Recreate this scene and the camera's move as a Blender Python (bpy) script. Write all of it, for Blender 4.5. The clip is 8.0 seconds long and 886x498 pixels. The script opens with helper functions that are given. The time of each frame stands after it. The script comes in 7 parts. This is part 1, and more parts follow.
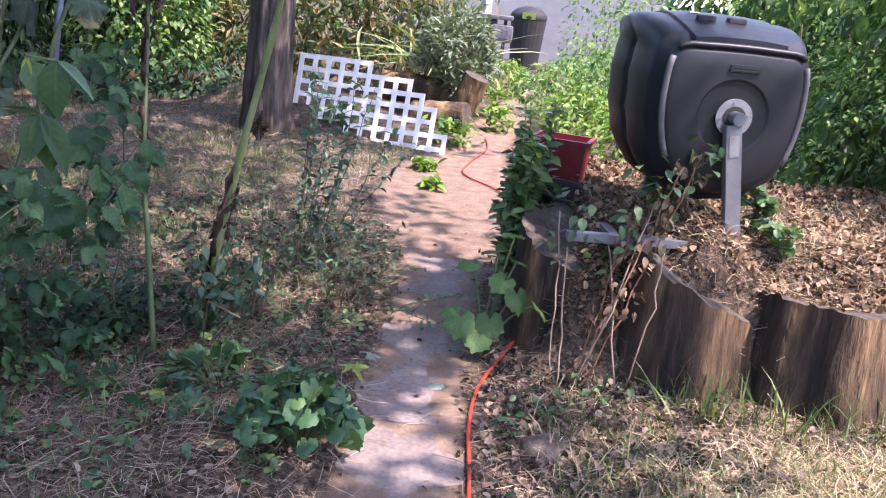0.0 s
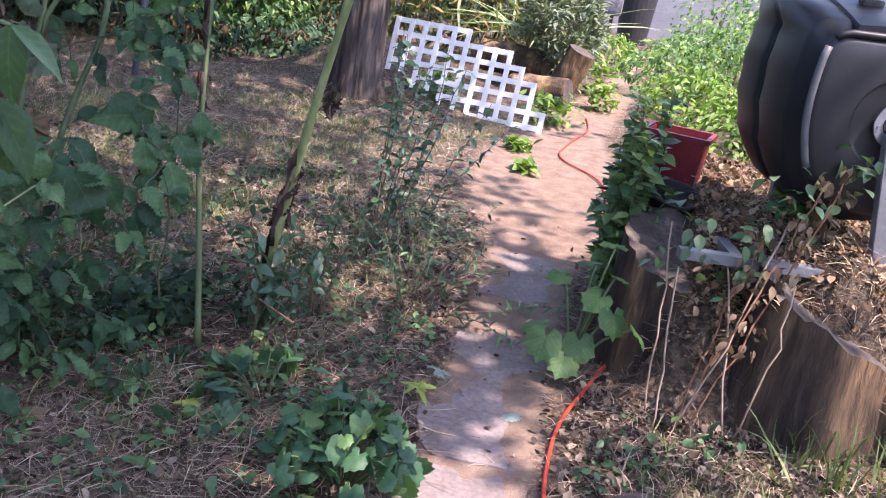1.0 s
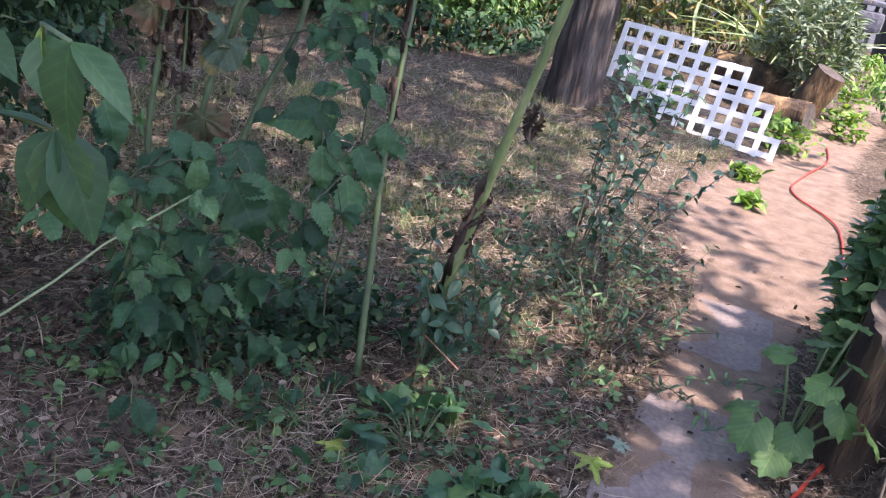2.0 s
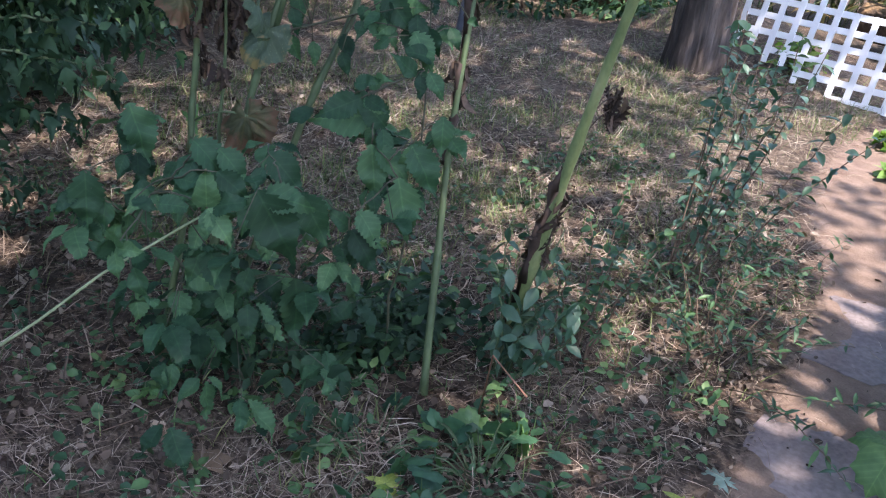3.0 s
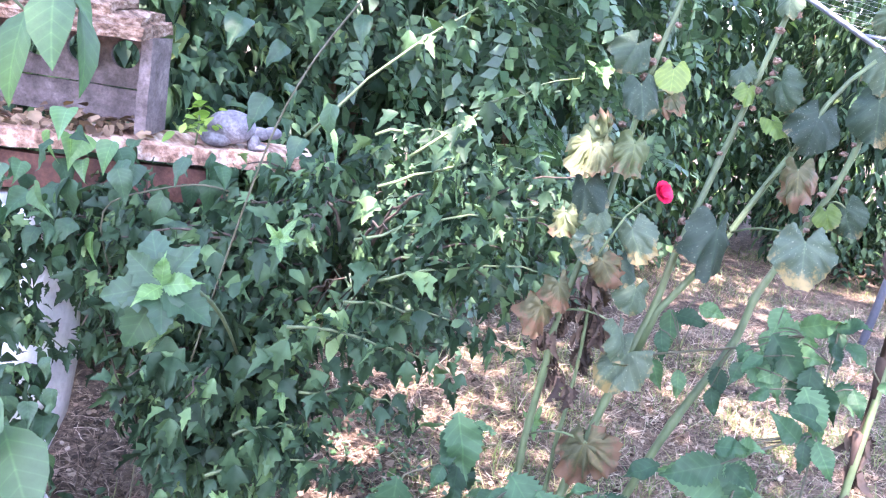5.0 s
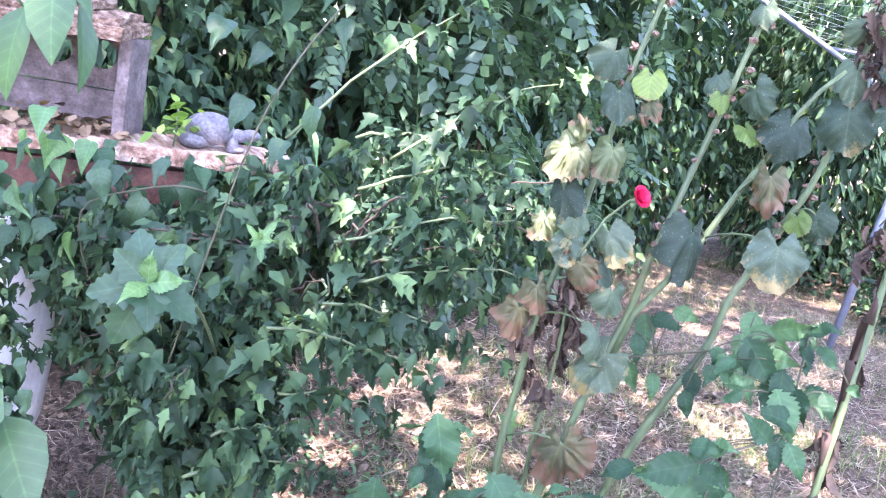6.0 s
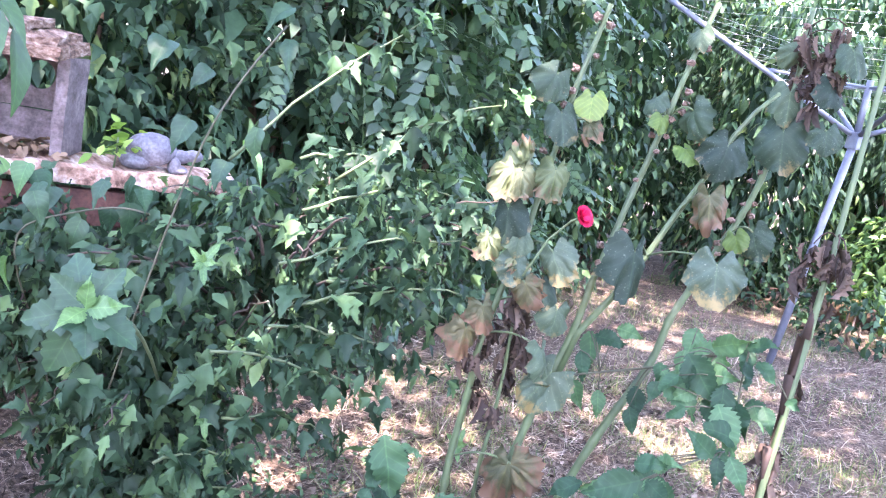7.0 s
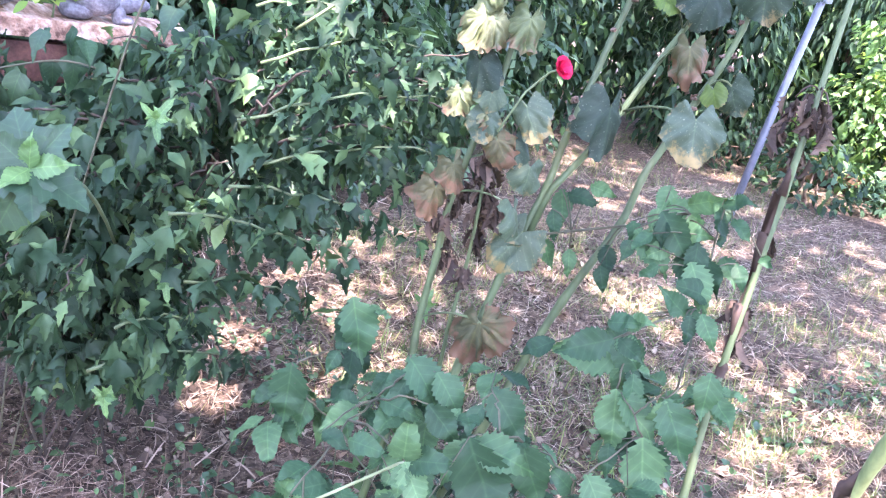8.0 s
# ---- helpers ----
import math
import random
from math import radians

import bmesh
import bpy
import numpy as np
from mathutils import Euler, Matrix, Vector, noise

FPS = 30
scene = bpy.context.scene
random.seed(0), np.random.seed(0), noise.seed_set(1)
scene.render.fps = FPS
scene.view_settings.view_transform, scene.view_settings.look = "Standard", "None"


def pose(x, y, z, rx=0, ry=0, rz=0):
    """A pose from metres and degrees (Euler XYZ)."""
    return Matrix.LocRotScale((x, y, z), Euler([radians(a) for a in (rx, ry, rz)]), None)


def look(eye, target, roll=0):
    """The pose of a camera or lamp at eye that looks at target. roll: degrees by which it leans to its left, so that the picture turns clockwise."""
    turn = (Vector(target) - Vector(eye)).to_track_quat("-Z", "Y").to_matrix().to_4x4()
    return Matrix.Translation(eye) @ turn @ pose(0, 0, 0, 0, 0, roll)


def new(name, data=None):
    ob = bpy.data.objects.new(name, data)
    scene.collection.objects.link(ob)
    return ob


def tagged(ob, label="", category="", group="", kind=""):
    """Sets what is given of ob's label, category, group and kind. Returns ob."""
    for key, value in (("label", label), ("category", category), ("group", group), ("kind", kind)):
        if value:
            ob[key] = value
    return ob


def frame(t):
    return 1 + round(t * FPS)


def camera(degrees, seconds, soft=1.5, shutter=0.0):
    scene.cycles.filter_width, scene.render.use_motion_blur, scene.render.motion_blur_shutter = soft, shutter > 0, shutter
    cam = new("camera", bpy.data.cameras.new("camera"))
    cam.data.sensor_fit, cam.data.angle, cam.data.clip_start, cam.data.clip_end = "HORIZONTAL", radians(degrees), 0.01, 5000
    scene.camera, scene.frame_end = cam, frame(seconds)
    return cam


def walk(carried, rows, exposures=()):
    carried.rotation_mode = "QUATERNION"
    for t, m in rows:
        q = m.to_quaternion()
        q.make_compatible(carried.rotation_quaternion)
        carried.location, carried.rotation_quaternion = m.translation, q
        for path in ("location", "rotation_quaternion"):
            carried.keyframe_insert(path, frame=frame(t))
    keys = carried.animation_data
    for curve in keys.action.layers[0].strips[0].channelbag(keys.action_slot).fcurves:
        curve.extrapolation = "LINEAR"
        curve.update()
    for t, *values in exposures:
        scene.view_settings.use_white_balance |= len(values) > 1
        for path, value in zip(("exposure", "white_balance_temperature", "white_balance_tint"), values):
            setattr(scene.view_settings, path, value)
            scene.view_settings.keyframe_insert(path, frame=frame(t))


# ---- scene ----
cam = camera(52.6, 8.0, soft=1.2)
PATH = [
    (0, (0.455, -0.243, 1.463), (0.318, 1.671, 0.9), 6.3),
    (0.5, (0.336, -0.001, 1.441), (0.12, 1.855, 0.728), 12.9),
    (1, (0.398, 0.251, 1.45), (0.082, 2.114, 0.794), 8.9),
    (1.5, (0.385, 0.457, 1.452), (-0.247, 2.214, 0.735), 8.4),
    (1.7, (0.32, 0.525, 1.453), (-0.388, 2.248, 0.724), 10.6),
    (2.8, (0.3, 0.974, 1.476), (-0.55, 2.61, 0.7), 8.4),
    (3, (0.302, 1.021, 1.469), (-0.653, 2.56, 0.62), 7.1),
    (3.3, (0.219, 1.094, 1.463), (-0.871, 2.521, 0.581), 9.0),
    (3.5, (0.148, 1.129, 1.473), (-1.035, 2.507, 0.635), 11.1),
    (4, (0.015, 1.212, 1.49), (-1.322, 2.437, 0.649), 13.6),
    (4.5, (0.05, 1.293, 1.55), (-1.567, 2.297, 0.936), 10.0),
    (4.7, (0.065, 1.309, 1.565), (-1.605, 2.297, 1.08), 9.2),
    (6, (0.08, 1.277, 1.555), (-1.553, 2.351, 1.134), 10.1),
    (6.5, (0.082, 1.283, 1.557), (-1.513, 2.426, 1.168), 9.9),
    (7, (0.083, 1.28, 1.561), (-1.499, 2.449, 1.199), 10.2),
    (7.5, (0.078, 1.277, 1.557), (-1.489, 2.436, 1.109), 10.3),
    (8, (0.013, 1.307, 1.534), (-1.421, 2.545, 0.893), 10.9),
]
EXPOSURES = [(0, 2.55, 6700, 31), (1.7, 2.6, 6720, 28), (3.0, 2.5, 6450, 20), (3.5, 3.73, 6400, 20), (4.0, 4.17, 6450, 28), (4.5, 4.63, 6480, 35), (6.0, 4.65, 6480, 36), (8.0, 4.55, 6490, 37)]
walk(cam, [(t, look(eye, target, roll)) for t, eye, target, roll in PATH], EXPOSURES)

# ---- light: a high summer sun from the right, open sky ----
SUN = Vector((0.45, -0.2, 0.87)).normalized()
world = bpy.data.worlds.new("sky")
scene.world = world
world.use_nodes = True
sky = world.node_tree.nodes.new("ShaderNodeTexSky")
sky.sky_type, sky.sun_disc = "NISHITA", False
sky.sun_elevation, sky.sun_rotation = math.asin(SUN.z), math.atan2(SUN.x, SUN.y)
world.node_tree.links.new(sky.outputs[0], world.node_tree.nodes["Background"].inputs[0])
world.node_tree.nodes["Background"].inputs[1].default_value = 0.15
sun = new("sun", bpy.data.lights.new("sun", "SUN"))
sun.data.energy, sun.data.angle, sun.data.color = 2.3, radians(0.6), (1.0, 0.95, 0.88)
sun.matrix_world = look(SUN * 20, (0, 0, 0))

# ---- materials ----
def nodes_of(name):
    m = bpy.data.materials.new(name)
    m.use_nodes = True
    nt = m.node_tree
    return m, nt, nt.nodes["Principled BSDF"]


def node(nt, kind, **inputs):
    n = nt.nodes.new(kind)
    for key, value in inputs.items():
        n.inputs[key.replace("_", " ")].default_value = value
    return n


def ramp(nt, source, stops):
    n = nt.nodes.new("ShaderNodeValToRGB")
    while len(n.color_ramp.elements) < len(stops):
        n.color_ramp.elements.new(0.5)
    for e, (at, col) in zip(n.color_ramp.elements, stops):
        e.position, e.color = at, (*col, 1)
    nt.links.new(source, n.inputs[0])
    return n.outputs[0]


def noise_of(nt, scale, detail=6, stretch=(1, 1, 1), rough=0.6, coords="Object", own=False):
    tc = nt.nodes.new("ShaderNodeTexCoord")
    mp = nt.nodes.new("ShaderNodeMapping")
    mp.inputs["Scale"].default_value = stretch
    nt.links.new(tc.outputs[coords], mp.inputs[0])
    if own:  # each object takes its own stretch of the pattern
        far = node(nt, "ShaderNodeMath")
        far.operation = "MULTIPLY"
        far.inputs[1].default_value = 90.0
        nt.links.new(nt.nodes.new("ShaderNodeObjectInfo").outputs["Random"], far.inputs[0])
        nt.links.new(far.outputs[0], mp.inputs["Location"])
    n = node(nt, "ShaderNodeTexNoise", Scale=scale, Detail=detail, Roughness=rough)
    nt.links.new(mp.outputs[0], n.inputs[0])
    return n.outputs[0]


def mixed(nt, fac, a, b, how="MIX"):
    n = nt.nodes.new("ShaderNodeMix")
    n.data_type, n.blend_type = "RGBA", how
    for sock, v in ((n.inputs[0], fac), (n.inputs[6], a), (n.inputs[7], b)):
        if isinstance(v, (int, float)):
            sock.default_value = v
        elif isinstance(v, tuple):
            sock.default_value = (*v, 1)
        else:
            nt.links.new(v, sock)
    return n.outputs[2]


def bump(nt, bsdf, height, strength, distance=0.01):
    b = node(nt, "ShaderNodeBump", Strength=strength, Distance=distance)
    nt.links.new(height, b.inputs["Height"])
    nt.links.new(b.outputs[0], bsdf.inputs["Normal"])


def surface(name, stops, scale=8, stretch=(1, 1, 1), rough=0.8, metal=0.0, relief=0.4, fine=60, depth=0.01, spread=0.5, spec=0.4):
    """A worn surface: a coarse noise through the colour stops, a fine grain over it, and relief."""
    m, nt, b = nodes_of(name)
    coarse, grain = noise_of(nt, scale, 5, stretch), noise_of(nt, fine, 4, stretch)
    base = ramp(nt, coarse, stops)
    shade = ramp(nt, grain, [(0.25, (1 - spread,) * 3), (0.7, (1, 1, 1))])
    nt.links.new(mixed(nt, 1.0, base, shade, "MULTIPLY"), b.inputs["Base Color"])
    b.inputs["Roughness"].default_value, b.inputs["Metallic"].default_value = rough, metal
    b.inputs["Specular IOR Level"].default_value = spec
    bump(nt, b, mixed(nt, 0.5, coarse, grain), relief, depth)
    return m


def foliage(name, stops, rough=0.45, through_light=0.35, single=False, spots=None, spec=0.4, veins=False, clean=0.5, margin=None, stipple=None):
    """Leaves: each takes its own tone from the stops; light passes through the blade."""
    m, nt, b = nodes_of(name)
    if single:
        pick = nt.nodes.new("ShaderNodeObjectInfo").outputs["Random"]
    else:
        pick = nt.nodes.new("ShaderNodeNewGeometry").outputs["Random Per Island"]
    tone = ramp(nt, pick, stops)
    mottle = noise_of(nt, 4 if single else 40, 5, own=single)
    tone = mixed(nt, 1.0, tone, ramp(nt, mottle, [(0.3, (0.74, 0.77, 0.74)), (0.7, (1.08, 1.06, 1.02))]), "MULTIPLY")
    if veins:
        tc = nt.nodes.new("ShaderNodeTexCoord")
        xyz = nt.nodes.new("ShaderNodeSeparateXYZ")
        nt.links.new(tc.outputs["Object"], xyz.inputs[0])
        out = node(nt, "ShaderNodeMath")
        out.operation = "ABSOLUTE"
        nt.links.new(xyz.outputs[0], out.inputs[0])
        slant = node(nt, "ShaderNodeMath")
        slant.operation = "MULTIPLY_ADD"
        slant.inputs[1].default_value = -0.8
        nt.links.new(out.outputs[0], slant.inputs[0])
        nt.links.new(xyz.outputs[1], slant.inputs[2])
        wave = node(nt, "ShaderNodeMath")
        wave.operation = "PINGPONG"
        wave.inputs[1].default_value = 0.075
        nt.links.new(slant.outputs[0], wave.inputs[0])
        vein = ramp(nt, wave.outputs[0], [(0.0, (1.3, 1.25, 1.2)), (0.014, (1.0, 1.0, 1.0)), (0.075, (0.9, 0.92, 0.9))])
        tone = mixed(nt, 0.8, tone, vein, "MULTIPLY")
        rib = ramp(nt, out.outputs[0], [(0.0, (1.5, 1.45, 1.3)), (0.02, (1, 1, 1))])
        tone = mixed(nt, 0.8, tone, rib, "MULTIPLY")
    if spots:
        tone = mixed(nt, ramp(nt, noise_of(nt, 5, 8, (1, 1, 1), 0.7, own=single), [(clean, (0, 0, 0)), (clean + 0.07, (0.85, 0.85, 0.85))]), tone, spots)
    if stipple:
        fleck = ramp(nt, noise_of(nt, 26, 3, (1, 1, 1), 0.5, own=single), [(0.64, (0, 0, 0)), (0.72, (0.4, 0.4, 0.4))])
        tone = mixed(nt, fleck, tone, stipple)
    if margin:  # the blade withers from its rim inwards, unevenly
        start, dead = margin
        tc = nt.nodes.new("ShaderNodeTexCoord")
        far = nt.nodes.new("ShaderNodeVectorMath")
        far.operation = "LENGTH"
        nt.links.new(tc.outputs["Object"], far.inputs[0])
        reach = node(nt, "ShaderNodeMath")
        reach.operation = "MULTIPLY_ADD"
        reach.inputs[1].default_value = 0.6
        nt.links.new(far.outputs["Value"], reach.inputs[0])
        nt.links.new(noise_of(nt, 3.2, 6, (1, 1, 1), 0.7, own=True), reach.inputs[2])
        tone = mixed(nt, ramp(nt, reach.outputs[0], [(start, (0, 0, 0)), (min(1.0, start + 0.14), (1, 1, 1))]), tone, dead)
    nt.links.new(tone, b.inputs["Base Color"])
    b.inputs["Roughness"].default_value = rough
    b.inputs["Specular IOR Level"].default_value = spec
    bump(nt, b, mottle, 0.25, 0.004)
    t = nt.nodes.new("ShaderNodeBsdfTranslucent")
    nt.links.new(mixed(nt, 1.0, tone, (1.0, 1.1, 0.55), "MULTIPLY"), t.inputs[0])
    mx = node(nt, "ShaderNodeMixShader", Fac=through_light)
    nt.links.new(b.outputs[0], mx.inputs[1])
    nt.links.new(t.outputs[0], mx.inputs[2])
    nt.links.new(mx.outputs[0], nt.nodes["Material Output"].inputs[0])
    return m


def ground_material():
    m, nt, b = nodes_of("garden_soil")
    litter = noise_of(nt, 30, 8, (1, 1, 1), 0.75)
    patch = noise_of(nt, 1.6, 5)
    fine = noise_of(nt, 140, 5)
    soil = ramp(nt, litter, [(0.34, (0.018, 0.013, 0.01)), (0.5, (0.06, 0.042, 0.032)), (0.7, (0.2, 0.145, 0.1))])
    dry = ramp(nt, litter, [(0.34, (0.03, 0.022, 0.017)), (0.5, (0.11, 0.082, 0.06)), (0.7, (0.3, 0.235, 0.17))])
    bare = ramp(nt, noise_of(nt, 9, 6), [(0.3, (0.17, 0.115, 0.085)), (0.6, (0.27, 0.19, 0.145)), (0.8, (0.35, 0.26, 0.2))])
    bare = mixed(nt, 1.0, bare, ramp(nt, fine, [(0.3, (0.75, 0.75, 0.75)), (0.6, (1, 1, 1))]), "MULTIPLY")
    col = mixed(nt, ramp(nt, patch, [(0.4, (0, 0, 0)), (0.65, (1, 1, 1))]), soil, dry)
    worn = nt.nodes.new("ShaderNodeAttribute")
    worn.attribute_name = "worn"
    edge = nt.nodes.new("ShaderNodeMath")
    edge.operation = "ADD"
    nt.links.new(worn.outputs["Fac"], edge.inputs[0])
    shift = node(nt, "ShaderNodeMath")
    shift.operation = "MULTIPLY_ADD"
    shift.inputs[1].default_value, shift.inputs[2].default_value = 0.7, -0.35
    nt.links.new(litter, shift.inputs[0])
    nt.links.new(shift.outputs[0], edge.inputs[1])
    mask = ramp(nt, edge.outputs[0], [(0.35, (0, 0, 0)), (0.65, (1, 1, 1))])
    nt.links.new(mixed(nt, mask, col, bare), b.inputs["Base Color"])
    b.inputs["Roughness"].default_value = 0.95
    b.inputs["Specular IOR Level"].default_value = 0.15
    bump(nt, b, mixed(nt, 0.4, litter, fine), 1.0, 0.02)
    return m


M_GROUND = ground_material()
M_STRAW = foliage("dry_straw", [(0.0, (0.09, 0.062, 0.046)), (0.45, (0.25, 0.182, 0.145)), (0.8, (0.37, 0.285, 0.23)), (1.0, (0.54, 0.44, 0.36))], 0.7, 0.1, spec=0.2)
M_BLEACHED = foliage("bleached_straw", [(0.0, (0.36, 0.27, 0.17)), (0.5, (0.54, 0.43, 0.28)), (1.0, (0.7, 0.6, 0.4))], 0.7, 0.2, spec=0.2)
M_DRYLEAF = foliage("dry_leaf", [(0.0, (0.07, 0.045, 0.032)), (0.5, (0.17, 0.115, 0.078)), (1.0, (0.34, 0.25, 0.17))], 0.7, 0.15, spec=0.2)
M_CHIP = foliage("leaf_and_bark_scraps", [(0.0, (0.022, 0.016, 0.013)), (0.35, (0.06, 0.043, 0.034)), (0.7, (0.14, 0.1, 0.075)), (0.92, (0.28, 0.215, 0.17)), (1.0, (0.33, 0.27, 0.22))], 0.75, 0.1, spec=0.2)
M_SEED = surface("papery_seed_case", [(0.3, (0.09, 0.055, 0.04)), (0.55, (0.2, 0.13, 0.095)), (0.8, (0.32, 0.23, 0.17))], 60, rough=0.85, relief=0.6, fine=200)
M_THATCH = foliage("pale_thatch", [(0.0, (0.17, 0.13, 0.1)), (0.5, (0.34, 0.275, 0.225)), (1.0, (0.55, 0.475, 0.4))], 0.75, 0.12, spec=0.2)
M_HEAP = foliage("heaped_leaves", [(0.0, (0.07, 0.04, 0.028)), (0.4, (0.19, 0.115, 0.078)), (0.8, (0.32, 0.205, 0.14)), (1.0, (0.48, 0.35, 0.25))], 0.75, 0.12, spec=0.2)
M_WITHER = foliage("withered_leaf", [(0.0, (0.03, 0.021, 0.018)), (0.6, (0.065, 0.045, 0.037)), (1.0, (0.13, 0.09, 0.07))], 0.8, 0.15, spec=0.2)
M_GRASS = foliage("grass_blade", [(0.0, (0.045, 0.09, 0.025)), (0.6, (0.1, 0.16, 0.05)), (1.0, (0.3, 0.3, 0.13))], 0.5, 0.3)
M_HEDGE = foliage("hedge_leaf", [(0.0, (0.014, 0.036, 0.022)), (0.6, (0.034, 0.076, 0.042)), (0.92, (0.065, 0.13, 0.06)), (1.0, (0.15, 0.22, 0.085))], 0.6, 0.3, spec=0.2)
M_ASH = foliage("compound_leaf", [(0.0, (0.025, 0.06, 0.034)), (0.6, (0.055, 0.12, 0.066)), (1.0, (0.11, 0.19, 0.09))], 0.45, 0.3, spec=0.45)
M_HEDGE_L = foliage("light_hedge_leaf", [(0.0, (0.04, 0.09, 0.035)), (0.6, (0.08, 0.17, 0.06)), (1.0, (0.2, 0.31, 0.11))], 0.45, 0.45)
M_LIME = foliage("lime_leaf", [(0.0, (0.08, 0.17, 0.03)), (0.6, (0.17, 0.3, 0.06)), (1.0, (0.3, 0.42, 0.1))], 0.5, 0.4)
M_BED = foliage("bed_foliage", [(0.0, (0.05, 0.075, 0.03)), (0.5, (0.11, 0.14, 0.055)), (0.8, (0.22, 0.18, 0.08)), (1.0, (0.34, 0.21, 0.08))], 0.6, 0.3)
M_STRIPED = foliage("striped_grass", [(0.0, (0.2, 0.27, 0.12)), (1.0, (0.42, 0.46, 0.26))], 0.5, 0.3)
M_GREY_LEAF = foliage("grey_green_leaf", [(0.0, (0.1, 0.14, 0.09)), (1.0, (0.24, 0.29, 0.2))], 0.7, 0.2)
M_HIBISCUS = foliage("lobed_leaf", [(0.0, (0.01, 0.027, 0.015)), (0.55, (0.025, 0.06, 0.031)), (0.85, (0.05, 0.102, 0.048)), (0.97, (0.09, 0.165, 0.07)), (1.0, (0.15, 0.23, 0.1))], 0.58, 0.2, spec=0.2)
M_SAPLING = foliage("sapling_leaf", [(0.0, (0.028, 0.072, 0.03)), (1.0, (0.058, 0.128, 0.046))], 0.5, 0.35, single=True, veins=True)
M_HIB_DARK = foliage("dark_lobed_leaf", [(0.0, (0.02, 0.055, 0.03)), (1.0, (0.042, 0.09, 0.048))], 0.5, 0.3, single=True, veins=True, spec=0.3)
# hedge greens lightened so that the colour itself holds sunlight on the crowns
M_HEDGE_R = foliage("sun_toned_hedge_leaf", [(0.0, (0.05, 0.12, 0.045)), (0.6, (0.15, 0.29, 0.11)), (1.0, (0.4, 0.52, 0.2))], 0.45, 0.5)
M_HIB_YOUNG = foliage("young_leaf", [(0.0, (0.06, 0.15, 0.06)), (1.0, (0.125, 0.24, 0.085))], 0.45, 0.4, single=True, veins=True)
M_BRAMBLE = foliage("bramble_leaf", [(0.0, (0.014, 0.04, 0.021)), (0.5, (0.034, 0.086, 0.043)), (1.0, (0.08, 0.16, 0.076))], 0.55, 0.25, single=True, veins=True, spec=0.2)
M_BURDOCK = foliage("burdock_leaf", [(0.0, (0.04, 0.1, 0.035)), (1.0, (0.1, 0.19, 0.065))], 0.6, 0.3, single=True, veins=True)
M_MALLOW = foliage("mallow_leaf", [(0.0, (0.03, 0.085, 0.05)), (0.6, (0.056, 0.14, 0.068)), (1.0, (0.115, 0.21, 0.07))], 0.55, 0.3, single=True)
M_HOLLY = foliage("hollyhock_leaf", [(0.0, (0.018, 0.034, 0.024)), (0.6, (0.034, 0.058, 0.037)), (1.0, (0.062, 0.092, 0.055))], 0.6, 0.15, single=True, veins=True, spec=0.2, stipple=(0.19, 0.22, 0.17), margin=(0.9, (0.15, 0.12, 0.06)))
M_HOLLY_OLD = foliage("yellowed_leaf", [(0.0, (0.04, 0.07, 0.045)), (0.6, (0.06, 0.09, 0.055)), (1.0, (0.09, 0.12, 0.06))], 0.65, 0.15, single=True, veins=True, stipple=(0.24, 0.27, 0.18), margin=(0.8, (0.2, 0.15, 0.06)))
M_HOLLY_LIME = foliage("lime_hollyhock_leaf", [(0.0, (0.08, 0.14, 0.03)), (1.0, (0.16, 0.22, 0.05))], 0.5, 0.35, single=True, veins=True, margin=(0.9, (0.16, 0.14, 0.05)))
M_HOLLY_DEAD = foliage("dying_leaf", [(0.0, (0.045, 0.056, 0.024)), (1.0, (0.09, 0.082, 0.038))], 0.75, 0.2, single=True, veins=True, margin=(0.7, (0.12, 0.068, 0.038)))
M_HOLLY_PALE = foliage("bleached_hollyhock_leaf", [(0.0, (0.1, 0.13, 0.06)), (1.0, (0.17, 0.175, 0.09))], 0.7, 0.25, single=True, veins=True, margin=(0.84, (0.16, 0.1, 0.06)))
M_WEED = foliage("weed_leaf", [(0.0, (0.022, 0.06, 0.03)), (0.6, (0.045, 0.105, 0.048)), (1.0, (0.09, 0.17, 0.065))], 0.5, 0.3)
# weed green darkened: deep shade under the stalks is painted into it
M_UNDER = foliage("shade_dark_undergrowth_leaf", [(0.0, (0.012, 0.034, 0.018)), (0.7, (0.03, 0.07, 0.035)), (1.0, (0.06, 0.12, 0.05))], 0.55, 0.3, spec=0.3)
M_NETTLE = foliage("nettle_leaf", [(0.0, (0.05, 0.115, 0.05)), (0.6, (0.1, 0.19, 0.08)), (1.0, (0.2, 0.3, 0.12))], 0.5, 0.35)
M_SPRIG = foliage("sprig_leaf", [(0.0, (0.045, 0.095, 0.05)), (0.6, (0.085, 0.16, 0.08)), (1.0, (0.17, 0.26, 0.13))], 0.45, 0.3)
M_SAGE = foliage("sage_leaf", [(0.0, (0.03, 0.075, 0.045)), (0.6, (0.06, 0.125, 0.08)), (1.0, (0.12, 0.2, 0.14))], 0.45, 0.3, spec=0.4)
M_PALE = foliage("pale_dead_leaf", [(0.0, (0.2, 0.28, 0.24)), (1.0, (0.32, 0.39, 0.34))], 0.7, 0.2, single=True, veins=True)
M_YELLOW_LEAF = foliage("yellow_green_leaf", [(0.0, (0.18, 0.27, 0.05)), (1.0, (0.32, 0.36, 0.09))], 0.5, 0.35, single=True, veins=True)
M_RED = foliage("red_petal", [(0.0, (0.42, 0.006, 0.05)), (1.0, (0.6, 0.012, 0.08))], 0.5, 0.3, single=True)
